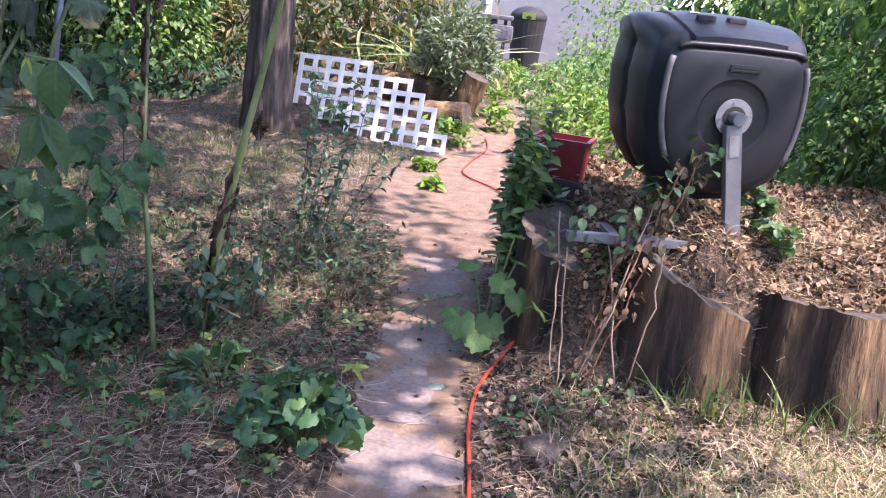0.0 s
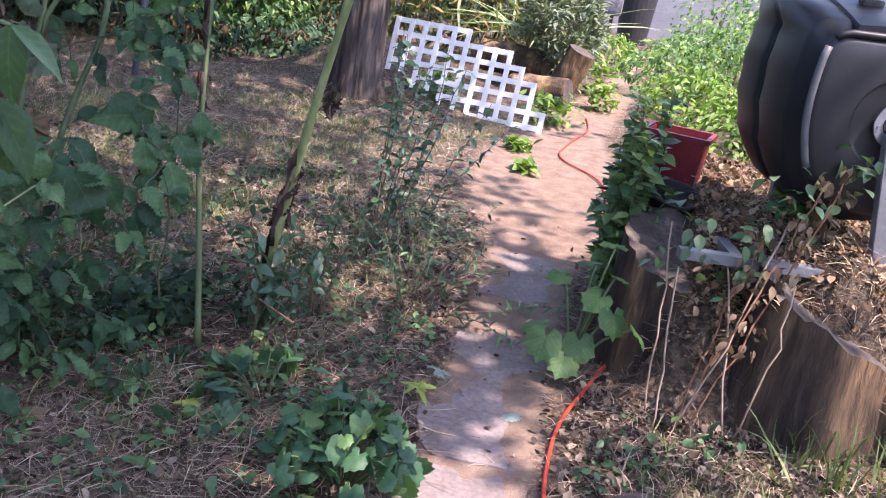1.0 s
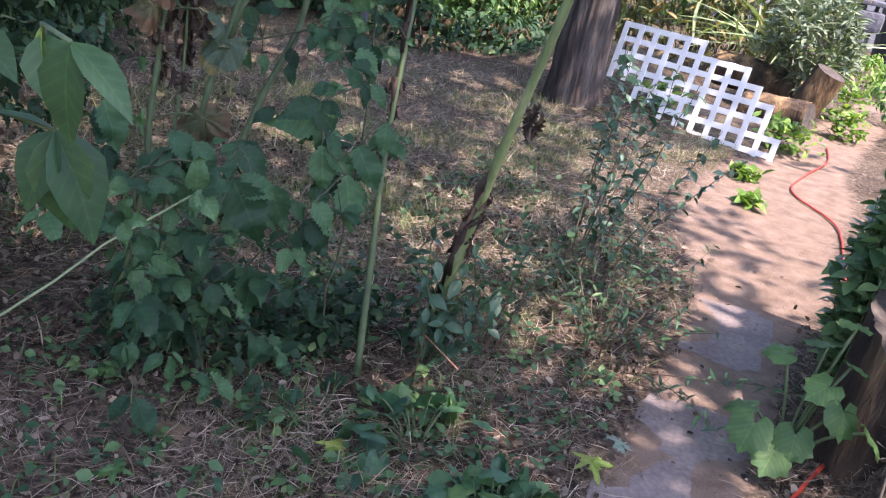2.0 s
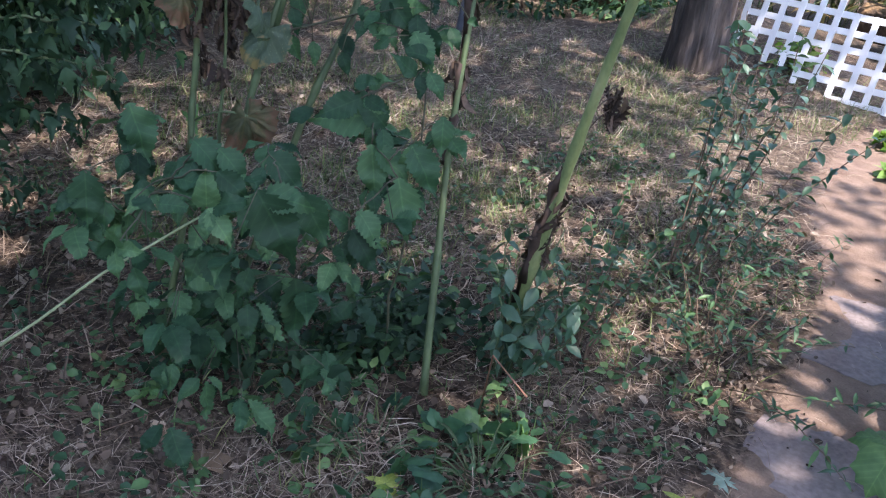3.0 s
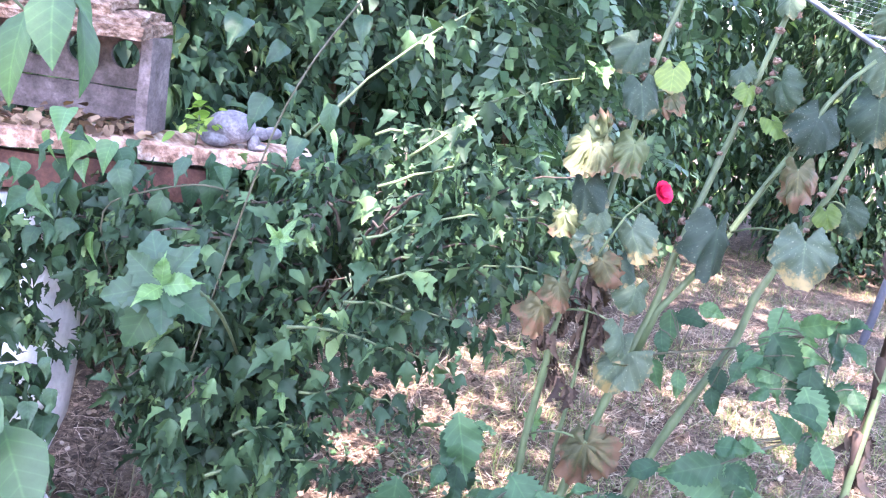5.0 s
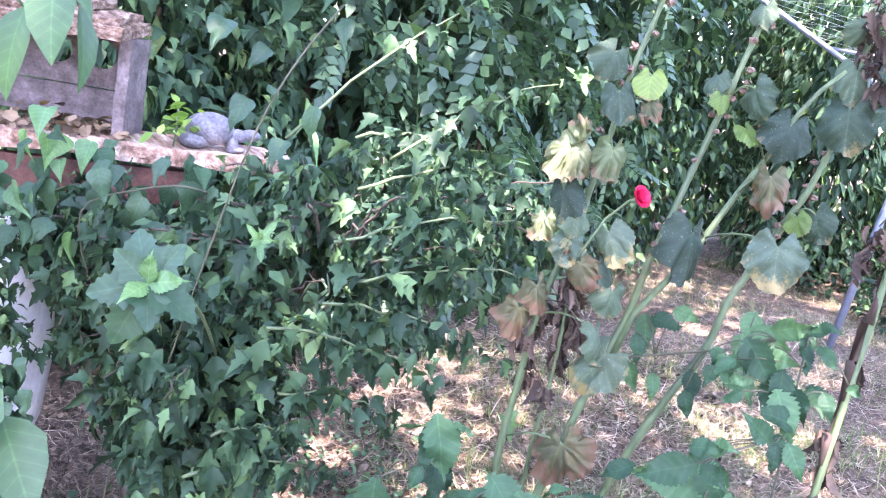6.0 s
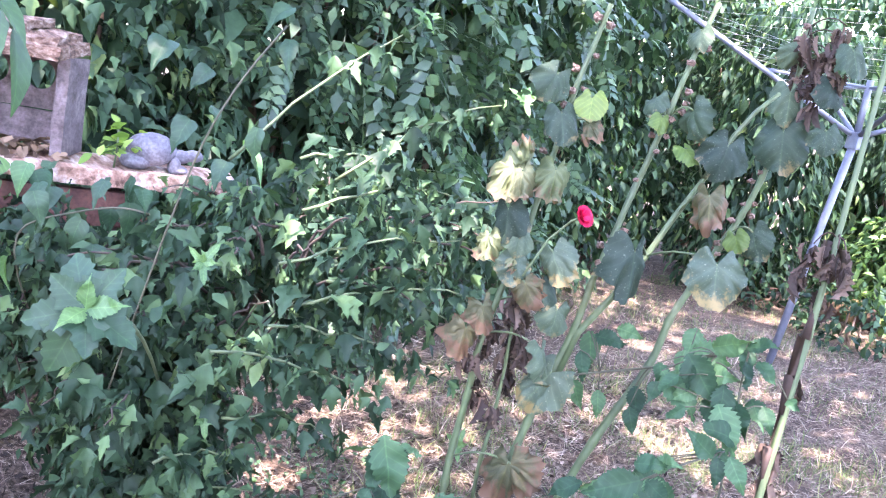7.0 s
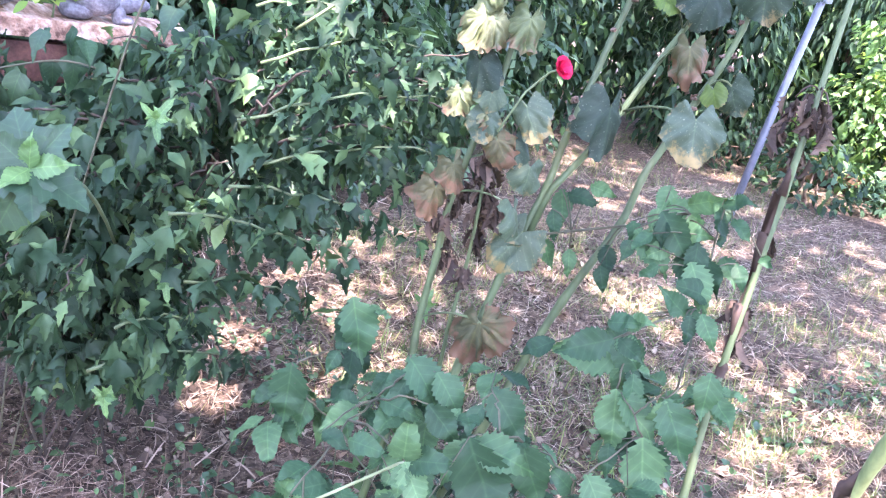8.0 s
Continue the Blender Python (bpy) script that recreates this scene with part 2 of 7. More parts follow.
M_STALK = surface("pale_green_stalk", [(0.3, (0.11, 0.15, 0.06)), (0.55, (0.19, 0.235, 0.095)), (0.8, (0.29, 0.3, 0.15))], 14, (1, 1, 0.3), 0.6, relief=0.3, fine=80, spread=0.3)
M_STEM = surface("green_stem", [(0.3, (0.05, 0.075, 0.036)), (0.55, (0.09, 0.13, 0.056)), (0.8, (0.16, 0.17, 0.085))], 14, (1, 1, 0.3), 0.6, relief=0.3, fine=80, spread=0.3)
# darker than the pale cane: shade among the leaves is put into its colour
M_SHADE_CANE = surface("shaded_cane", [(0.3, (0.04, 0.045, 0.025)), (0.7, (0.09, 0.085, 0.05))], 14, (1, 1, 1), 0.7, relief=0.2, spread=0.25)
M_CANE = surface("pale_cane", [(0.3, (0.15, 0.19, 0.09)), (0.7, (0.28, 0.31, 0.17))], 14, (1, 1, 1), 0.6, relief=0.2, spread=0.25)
M_BRANCH = surface("dark_branch", [(0.3, (0.025, 0.02, 0.015)), (0.7, (0.085, 0.062, 0.045))], 20, (1, 1, 0.3), 0.85)
M_TWIG = surface("brown_twig", [(0.3, (0.09, 0.06, 0.04)), (0.7, (0.22, 0.15, 0.1))], 20, (1, 1, 0.3), 0.85)
M_REDTWIG = surface("red_brown_twig", [(0.3, (0.2, 0.075, 0.045)), (0.7, (0.36, 0.2, 0.12))], 20, (1, 1, 0.3), 0.8)
M_BARK = surface("furrowed_bark", [(0.3, (0.02, 0.015, 0.013)), (0.48, (0.07, 0.054, 0.047)), (0.7, (0.2, 0.165, 0.15))], 9, (1, 1, 0.16), 0.9, relief=1.0, fine=34, depth=0.04)
M_STUMP = surface("weathered_log", [(0.36, (0.018, 0.012, 0.009)), (0.47, (0.06, 0.037, 0.024)), (0.56, (0.12, 0.074, 0.042)), (0.68, (0.38, 0.235, 0.115))], 4.5, (1, 1, 0.22), 0.9, relief=1.0, fine=34, depth=0.05)
M_CUT = surface("grey_cut_wood", [(0.3, (0.045, 0.035, 0.03)), (0.6, (0.12, 0.095, 0.08)), (0.8, (0.23, 0.19, 0.16))], 10, (1, 1, 1), 0.9, relief=0.8, fine=50, depth=0.015)
M_BOARD = surface("weathered_board", [(0.3, (0.06, 0.044, 0.042)), (0.55, (0.14, 0.108, 0.105)), (0.8, (0.25, 0.2, 0.195))], 8, (0.3, 3, 3), 0.9, relief=0.6, fine=40)
M_ROTTEN = surface("peeling_board", [(0.34, (0.12, 0.06, 0.04)), (0.48, (0.34, 0.2, 0.14)), (0.6, (0.5, 0.38, 0.31)), (0.72, (0.72, 0.64, 0.6))], 14, (0.4, 2, 2), 0.95, relief=1.0, fine=40, depth=0.02)
M_ROOF = surface("rotting_roof_wood", [(0.32, (0.06, 0.032, 0.022)), (0.46, (0.2, 0.115, 0.075)), (0.6, (0.36, 0.25, 0.19)), (0.74, (0.55, 0.46, 0.41))], 16, (0.3, 3, 5), 0.95, relief=1.0, fine=50, depth=0.025)
M_REDWOOD = surface("red_brown_board", [(0.3, (0.06, 0.025, 0.02)), (0.6, (0.14, 0.06, 0.045)), (0.8, (0.24, 0.12, 0.09))], 9, (0.4, 2, 2), 0.9, relief=0.6, fine=40)
M_STONE = surface("grey_stone", [(0.3, (0.085, 0.08, 0.095)), (0.7, (0.19, 0.185, 0.21))], 22, rough=0.85, relief=0.5, fine=90)
M_WHITE = surface("white_plastic", [(0.3, (0.74, 0.73, 0.74)), (0.7, (0.82, 0.82, 0.82))], 6, rough=0.5, relief=0.1, spread=0.08)
M_WHITE_OLD = surface("chipped_white_paint", [(0.3, (0.55, 0.52, 0.52)), (0.6, (0.78, 0.76, 0.77))], 7, rough=0.7, relief=0.3, spread=0.2)
M_BLACK = surface("black_plastic", [(0.3, (0.009, 0.01, 0.013)), (0.7, (0.015, 0.016, 0.02))], 5, rough=0.46, relief=0.15, fine=220, spread=0.3, depth=0.004, spec=0.4)
M_BLACK_DULL = surface("dull_black_plastic", [(0.3, (0.02, 0.02, 0.022)), (0.7, (0.035, 0.035, 0.038))], 9, rough=0.7, relief=0.2, fine=120)
# black plastic raised to grey: the highlight along the edges is in the colour
M_EDGE = surface("highlight_grey_plastic", [(0.3, (0.06, 0.062, 0.066)), (0.7, (0.11, 0.112, 0.118))], 12, rough=0.5, relief=0.1, fine=150, spread=0.2)
M_STEEL = surface("grey_painted_steel", [(0.3, (0.13, 0.135, 0.15)), (0.7, (0.19, 0.195, 0.21))], 12, rough=0.5, metal=0.2, relief=0.15, fine=150, spread=0.2)
M_ZINC = surface("zinc_plate", [(0.3, (0.2, 0.205, 0.22)), (0.7, (0.3, 0.305, 0.32))], 20, rough=0.45, metal=0.4, relief=0.15, fine=150, spread=0.25)
M_LINE = surface("blue_grey_tube", [(0.3, (0.13, 0.145, 0.185)), (0.7, (0.2, 0.218, 0.265))], 12, rough=0.45, metal=0.3, relief=0.1, spread=0.15)
M_CORD = surface("pale_cord", [(0.3, (0.3, 0.31, 0.28)), (0.7, (0.42, 0.43, 0.4))], 20, rough=0.7)
M_REDTUB = surface("faded_red_plastic", [(0.3, (0.15, 0.008, 0.014)), (0.7, (0.24, 0.018, 0.026))], 8, rough=0.55, relief=0.15, spread=0.25)
M_HOSE = surface("orange_rubber", [(0.3, (0.4, 0.032, 0.018)), (0.7, (0.55, 0.06, 0.03))], 30, rough=0.5, relief=0.2, spread=0.25)
M_SHED = surface("pale_grey_siding", [(0.3, (0.27, 0.27, 0.29)), (0.7, (0.34, 0.34, 0.36))], 3, rough=0.75, relief=0.15, spread=0.12)
M_SLAB = surface("dusty_flagstone", [(0.3, (0.165, 0.127, 0.113)), (0.5, (0.225, 0.182, 0.172)), (0.8, (0.29, 0.238, 0.21))], 5, rough=0.95, relief=0.6, fine=55, spread=0.4, spec=0.15)

rng = np.random.default_rng(7)


# ---- mesh helpers ----
def mesh_from(name, verts, faces, material, smooth=False):
    me = bpy.data.meshes.new(name)
    me.from_pydata(verts, [], faces)
    me.materials.append(material)
    if smooth:
        me.polygons.foreach_set("use_smooth", [True] * len(me.polygons))
    me.update()
    return me


def attach(name, me, parent=None, m=None, label=""):
    ob = new(name, me)
    if parent:
        ob.parent = parent
    if m is not None:
        ob.matrix_basis = m
    return tagged(ob, label=label)


def part(name, bm, material, parent, label="", smooth=False, bevel=0.0):
    """One mesh object out of a bmesh, under a thing or a part."""
    if bevel:
        bmesh.ops.bevel(bm, geom=[e for e in bm.edges if e.is_manifold and e.calc_face_angle(0) > 0.5], offset=bevel, segments=2, affect="EDGES", profile=0.7)
    me = bpy.data.meshes.new(name)
    bm.to_mesh(me)
    bm.free()
    me.materials.append(material)
    if smooth:
        me.polygons.foreach_set("use_smooth", [True] * len(me.polygons))
    return attach(name, me, parent, None, label)


def thing(name, label, category, at=(0, 0, 0), group="", kind=""):
    ob = new(name)
    ob.location = at
    ob.empty_display_size = 0.1
    return tagged(ob, label, category, group, kind)


def box_bm(size, m=None, bm=None, cuts=0):
    bm = bm or bmesh.new()
    got = bmesh.ops.create_cube(bm, size=1)["verts"]
    bmesh.ops.transform(bm, matrix=(m or Matrix()) @ Matrix.Diagonal((*size, 1)), verts=got)
    return bm


def tube_data(points, radii, sides=8):
    """Vertices and faces of a tube along points."""
    pts = [Vector(p) for p in points]
    verts, faces, side = [], [], None
    for i, p in enumerate(pts):
        along = (pts[min(i + 1, len(pts) - 1)] - pts[max(i - 1, 0)]).normalized()
        if side is None:
            side = along.orthogonal().normalized()
        side = (side - along * side.dot(along)).normalized()
        up = along.cross(side)
        r = radii[i] if isinstance(radii, (list, tuple)) else radii
        for k in range(sides):
            a = 2 * math.pi * k / sides
            verts.append(p + (side * math.cos(a) + up * math.sin(a)) * r)
    for i in range(len(pts) - 1):
        for k in range(sides):
            a, b = i * sides + k, i * sides + (k + 1) % sides
            faces.append((a, b, b + sides, a + sides))
    faces.append(tuple(range(sides))[::-1])
    faces.append(tuple(range(len(verts) - sides, len(verts))))
    return verts, faces


def joined(chunks):
    verts, faces = [], []
    for v, f in chunks:
        n = len(verts)
        verts += list(v)
        faces += [tuple(i + n for i in q) for q in f]
    return verts, faces


def tubes(name, runs, material, parent, sides=6, label=""):
    """Several stems of one plant part as one mesh: runs of (points, radii)."""
    v, f = joined([tube_data(p, r, sides) for p, r in runs])
    return attach(name, mesh_from(name, v, f, material, True), parent, None, label)


def each(name, runs, material, parent, sides=6, label=""):
    """Stems one by one, each a part of its own."""
    for run in runs:
        tubes(name, [run], material, parent, sides, label)


def bent(a, b, sag=(0, 0, 0), steps=6, wobble=0.0):
    a, b, sag = Vector(a), Vector(b), Vector(sag)
    out = []
    for i in range(steps + 1):
        t = i / steps
        p = a.lerp(b, t) + sag * (4 * t * (1 - t))
        if wobble and 0 < i < steps:
            p += Vector(rng.normal(0, wobble, 3))
        out.append(p)
    return out


# ---- leaf blades: length 1 along +y from the stalk, face up +z ----
def blade(outline, fold=0.18, droop=0.25, ruffle=0.0):
    """A blade from half an outline [(y, half width)], with a fold along the midrib."""
    verts, faces = [], []
    for i, (y, w) in enumerate(outline):
        z = -droop * y * y
        k = ruffle * (1 if i % 2 else -1)
        verts += [(-w, y, z + fold * w + k), (-w * 0.5, y + 0.0, z + fold * w * 0.65 - k * 0.6), (0, y, z), (w * 0.5, y, z + fold * w * 0.65 + k * 0.6), (w, y, z + fold * w - k)]
    for i in range(len(outline) - 1):
        for k in range(4):
            a = i * 5 + k
            faces.append((a, a + 1, a + 6, a + 5))
    return np.array(verts, float), faces


def fan(rim, droop=0.2, cup=0.12, ruffle=0.04, rings=(0.5, 1.0)):
    """A lobed blade: rim points round the stalk's end, with inner rings."""
    n = len(rim)
    verts = [(0, 0.02, 0)]
    for s in rings:
        for i, (x, y) in enumerate(rim):
            r2 = (x * x + y * y) * s * s
            verts.append((x * s, y * s, cup * abs(x) * s - droop * r2 + ruffle * s * (1 if i % 2 else -1)))
    faces = [(0, 1 + i, 2 + i) for i in range(n - 1)]
    for r in range(len(rings) - 1):
        faces += [(1 + r * n + i, 1 + n + r * n + i, 2 + n + r * n + i, 2 + r * n + i) for i in range(n - 1)]
    return np.array(verts, float), faces


OVATE = blade([(0, 0.02), (0.15, 0.2), (0.35, 0.31), (0.6, 0.26), (0.82, 0.13), (1, 0.004)])
OVATE_LITE = blade([(0, 0.03), (0.35, 0.3), (0.7, 0.2), (1, 0.005)])
def toothed(full, teeth, bite=0.035):
    """Half an outline with small saw teeth; full: half width at a share of the length."""
    out = [(0, 0.015)]
    for k in range(teeth):
        y = (k + 0.5) / teeth
        out += [(y, full(y) + bite * 0.4), (y + 0.3 / teeth, full(y) - bite * 0.6)]
    return [(y, max(0.012, w)) for y, w in out] + [(1.03, 0.003)]


SERRATE = blade(toothed(lambda y: 0.28 * math.sin(math.pi * y ** 0.7) ** 1.3, 10, 0.035), 0.22, 0.15, 0.014)
HIB = blade([(0, 0.02), (0.1, 0.15), (0.26, 0.27), (0.38, 0.34), (0.49, 0.43), (0.53, 0.2), (0.6, 0.17), (0.69, 0.24), (0.74, 0.12), (0.86, 0.1), (1, 0.004)], 0.5, 0.4, 0.012)
HIB_NARROW = blade([(0, 0.02), (0.15, 0.13), (0.32, 0.2), (0.47, 0.32), (0.51, 0.14), (0.66, 0.17), (0.72, 0.1), (0.85, 0.08), (1, 0.004)], 0.6, 0.35, 0.012)
HIB_LITE = blade([(0, 0.02), (0.25, 0.26), (0.47, 0.41), (0.53, 0.2), (0.7, 0.2), (1, 0.004)], 0.5, 0.45)
HIB_FINE = blade([(0, 0.02), (0.08, 0.15), (0.16, 0.27), (0.2, 0.25), (0.29, 0.36), (0.33, 0.33), (0.44, 0.45), (0.49, 0.36), (0.53, 0.28), (0.58, 0.24), (0.66, 0.29), (0.7, 0.22), (0.78, 0.21), (0.82, 0.13), (0.9, 0.11), (1, 0.004)], 0.2, 0.22, 0.008)
HEART = blade([(-0.06, 0.16), (0.03, 0.33), (0.15, 0.39), (0.32, 0.36), (0.5, 0.27), (0.7, 0.15), (0.87, 0.06), (1, 0.004)], 0.42, 0.35)
PETAL = blade([(0, 0.1), (0.25, 0.4), (0.55, 0.55), (0.85, 0.48), (1, 0.25)], 0.2, 0.15, 0.02)
LANCE = blade([(0, 0.01), (0.25, 0.11), (0.55, 0.12), (1, 0.003)], 0.3, 0.3)
ROUND_SMALL = blade([(0, 0.04), (0.2, 0.3), (0.5, 0.38), (0.8, 0.27), (1, 0.03)], 0.25, 0.2)
SAGE_LEAF = blade([(0, 0.03), (0.15, 0.16), (0.4, 0.27), (0.7, 0.21), (0.9, 0.09), (1, 0.01)], 0.3, 0.3)
ROUND_LITE = blade([(0, 0.04), (0.35, 0.36), (0.75, 0.3), (1, 0.03)], 0.25, 0.2)
GRASS = (np.array([(-0.02, 0, 0), (0.02, 0, 0), (-0.018, 0.4, 0.02), (0.018, 0.4, 0.02), (-0.01, 0.75, -0.06), (0.01, 0.75, -0.06), (0, 1, -0.2)], float), [(0, 1, 3, 2), (2, 3, 5, 4), (4, 5, 6)])
CURL = (np.array([(-0.01, 0, 0.0), (0.01, 0, -0.005), (0.06, 0.5, 0.1), (0.082, 0.5, 0.085), (-0.008, 1, 0.0), (0.008, 1, 0.012)], float), [(0, 1, 3, 2), (2, 3, 5, 4)])
TWIG = (np.array([(0.008, 0, 0), (-0.008, 0, 0), (0, 0, 0.014), (0.03, 0.5, 0.03), (0.016, 0.5, 0.03), (0.023, 0.5, 0.043), (0.004, 1, 0.01), (-0.004, 1, 0.01), (0, 1, 0.016)], float), [(0, 1, 4, 3), (1, 2, 5, 4), (2, 0, 3, 5), (3, 4, 7, 6), (4, 5, 8, 7), (5, 3, 6, 8)])
SHARD = (np.array([(-0.3, 0, 0.05), (0.28, 0.05, -0.02), (-0.35, 0.5, 0.16), (0.0, 0.5, 0.0), (0.4, 0.55, 0.12), (-0.12, 1, 0.02), (0.2, 0.92, 0.14)], float), [(0, 1, 4, 3), (0, 3, 2), (2, 3, 5), (3, 4, 6, 5)])


def lobed_rim(lobes, tips, notch, start=-150, end=150, teeth=1):
    out = []
    for i in range(lobes):
        a0 = start + (end - start) * i / (lobes - 1)
        out.append((a0, tips[i]))
        if i < lobes - 1:
            mid = a0 + (end - start) / (lobes - 1) / 2
            if teeth:
                out.append((a0 + (mid - a0) * 0.45, tips[i] * 0.72))
            out.append((mid, notch))
            if teeth:
                out.append((mid + (mid - a0) * 0.55, tips[i + 1] * 0.72))
    return [(r * math.sin(radians(a)), 0.12 + r * math.cos(radians(a))) for a, r in out]


TRILOBE = fan([(0.03, 0.0)] + lobed_rim(3, [0.5, 0.95, 0.46], 0.36, -58, 58)[::-1] + [(-0.03, 0.0)], 0.35, 0.2, 0.02)
TRILOBE = (TRILOBE[0], [f[::-1] for f in TRILOBE[1]])

CRUMPLED = fan([(0.04, -0.1)] + lobed_rim(11, [0.42, 0.5, 0.5, 0.57, 0.52, 0.6, 0.56, 0.58, 0.5, 0.52, 0.44], 0.47, -160, 160, 0)[::-1] + [(-0.04, -0.1)], 0.9, -0.25, 0.06)
CRUMPLED = (CRUMPLED[0], [f[::-1] for f in CRUMPLED[1]])

WITHERED = blade([(0, 0.03), (0.12, 0.1), (0.22, 0.17), (0.34, 0.12), (0.45, 0.2), (0.56, 0.13), (0.68, 0.19), (0.8, 0.1), (0.9, 0.12), (1, 0.015)], 1.6, 0.3, 0.05)
KIDNEY_FINE = fan([(0.04, -0.1)] + lobed_rim(11, [0.44, 0.53, 0.52, 0.6, 0.57, 0.64, 0.57, 0.59, 0.52, 0.53, 0.46], 0.49, -160, 160, 0)[::-1] + [(-0.04, -0.1)], 0.35, 0.12, 0.035, (0.3, 0.55, 0.8, 1.0))
KIDNEY_FINE = (KIDNEY_FINE[0], [f[::-1] for f in KIDNEY_FINE[1]])


def crenate(step=6.5):
    """A round blade with five shallow lobes and blunt teeth."""
    rim = [(0.03, -0.06)]
    for k, a in enumerate(np.arange(158, -159, -step)):
        g = radians(a)
        r = 0.47 + 0.1 * math.cos(g) + 0.055 * (1 - abs(math.sin(2.5 * g))) + (0.012 if k % 2 else -0.012)
        rim.append((r * math.sin(g), 0.1 + r * math.cos(g)))
    v, f = fan(rim + [(-0.03, -0.06)], 0.32, 0.16, 0.01, (0.25, 0.5, 0.75, 1.0))
    return v, [q[::-1] for q in f]


CRENATE = crenate()


def pinnate(pairs, reach=0.24, wide=0.075):
    """A compound leaf: narrow leaflets in pairs along a thin rib, and one at its end."""
    v, f = [(-0.006, 0, 0), (0.006, 0, 0), (0.004, 0.85, -0.2), (-0.004, 0.85, -0.2)], [(0, 1, 2, 3)]
    for k in range(pairs + 1):
        y0 = 0.2 + 0.65 * k / pairs
        z0 = -0.28 * y0 * y0
        for s in ((-1, 1) if k < pairs else (0,)):
            d = Vector((s * 0.86, 0.5 if s else 1.0, -0.25)).normalized() * (reach if s else reach * 1.2)
            q = Vector((d.y, -d.x, 0)).normalized() * wide
            o, i = Vector((0, y0, z0)), len(v)
            v += [tuple(o), tuple(o + d * 0.45 - q + Vector((0, 0, 0.012))), tuple(o + d * 0.5), tuple(o + d * 0.45 + q + Vector((0, 0, 0.012))), tuple(o + d + Vector((0, 0, -0.03)))]
            f += [(i, i + 1, i + 2), (i, i + 2, i + 3), (i + 1, i + 4, i + 2), (i + 2, i + 4, i + 3)]
    return np.array(v, float), f


PINNATE = pinnate(4, 0.27, 0.085)


def palmate(step, rings, teeth=0.0):
    """A broad leaf with five shallow lobes."""
    rim = [(0.03, -0.04)]
    for k, a in enumerate(np.arange(120, -121, -step)):
        g = radians(a)
        r = 0.42 + 0.17 * math.cos(g) + 0.28 * (1 - abs(math.sin(3 * g))) ** 0.8 + 0.1 * max(0.0, math.cos(g)) ** 8 + teeth * (1 if k % 2 else -1)
        rim.append((r * math.sin(g), 0.1 + r * math.cos(g)))
    v, f = fan(rim + [(-0.03, -0.04)], 0.3, 0.2, 0.012, rings)
    return v, [q[::-1] for q in f]


MAPLE = palmate(15, (0.5, 1.0))


def warped(template, seed, amount, curl=0.0, fine=2.2):
    """The same blade, bent out of true; curl folds its sides down."""
    v = template[0].copy()
    for i, (x, y, z) in enumerate(template[0]):
        q = Vector((x * fine + seed * 7.1, y * fine, seed * 3.3))
        d = (x * x + y * y) ** 0.5
        v[i] = (x * (1 - 0.5 * curl * abs(x)) + amount * 0.5 * d * noise.noise(q + Vector((0, 9, 0))), y + amount * 0.4 * d * noise.noise(q + Vector((5, 0, 0))), z + amount * 1.6 * d * noise.noise(q * 1.6) - curl * x * x * 1.5)
    return v, template[1]


def turns(yaw, pitch, roll):
    """Rotation matrices: roll about the blade, pitch up, then yaw about z."""
    cy, sy, cp, sp, cr, sr = np.cos(yaw), np.sin(yaw), np.cos(pitch), np.sin(pitch), np.cos(roll), np.sin(roll)
    z, o = np.zeros_like(yaw), np.ones_like(yaw)
    Z = np.array([[cy, -sy, z], [sy, cy, z], [z, z, o]]).transpose(2, 0, 1)
    X = np.array([[o, z, z], [z, cp, -sp], [z, sp, cp]]).transpose(2, 0, 1)
    Y = np.array([[cr, z, sr], [z, o, z], [-sr, z, cr]]).transpose(2, 0, 1)
    return Z @ X @ Y


def cloud(name, template, places, size, material, parent=None, yaw=None, pitch=None, roll=None, smooth=True, label=""):
    """Many blades of one kind as one mesh."""
    tv, tf = template
    places = np.asarray(places, float)
    n = len(places)
    yaw = rng.uniform(0, 2 * np.pi, n) if yaw is None else np.broadcast_to(np.asarray(yaw, float), (n,))
    pitch = rng.normal(-0.35, 0.45, n) if pitch is None else np.broadcast_to(np.asarray(pitch, float), (n,))
    roll = rng.normal(0, 0.4, n) if roll is None else np.broadcast_to(np.asarray(roll, float), (n,))
    size = np.broadcast_to(np.asarray(size, float), (n,))
    R = turns(yaw, pitch, roll)
    v = np.einsum("nij,vj->nvi", R, tv) * size[:, None, None] + places[:, None, :]
    k = len(tv)
    loops = np.concatenate([np.asarray(f) for f in tf])
    counts = np.array([len(f) for f in tf])
    all_loops = (loops[None, :] + (np.arange(n) * k)[:, None]).ravel()
    all_counts = np.tile(counts, n)
    starts = np.concatenate([[0], np.cumsum(all_counts)[:-1]])
    me = bpy.data.meshes.new(name)
    me.vertices.add(n * k)
    me.vertices.foreach_set("co", v.astype(np.float32).ravel())
    me.loops.add(len(all_loops))
    me.loops.foreach_set("vertex_index", all_loops.astype(np.int32))
    me.polygons.add(len(all_counts))
    me.polygons.foreach_set("loop_start", starts.astype(np.int32))
    me.polygons.foreach_set("use_smooth", np.full(len(all_counts), smooth))
    me.update(calc_edges=True)
    me.materials.append(material)
    return attach(name, me, parent, None, label)


LEAF_MESHES = {}


def leaf_mesh(key, template, material):
    if key not in LEAF_MESHES:
        LEAF_MESHES[key] = mesh_from(key, [tuple(v) for v in template[0]], template[1], material, True)
    return LEAF_MESHES[key]


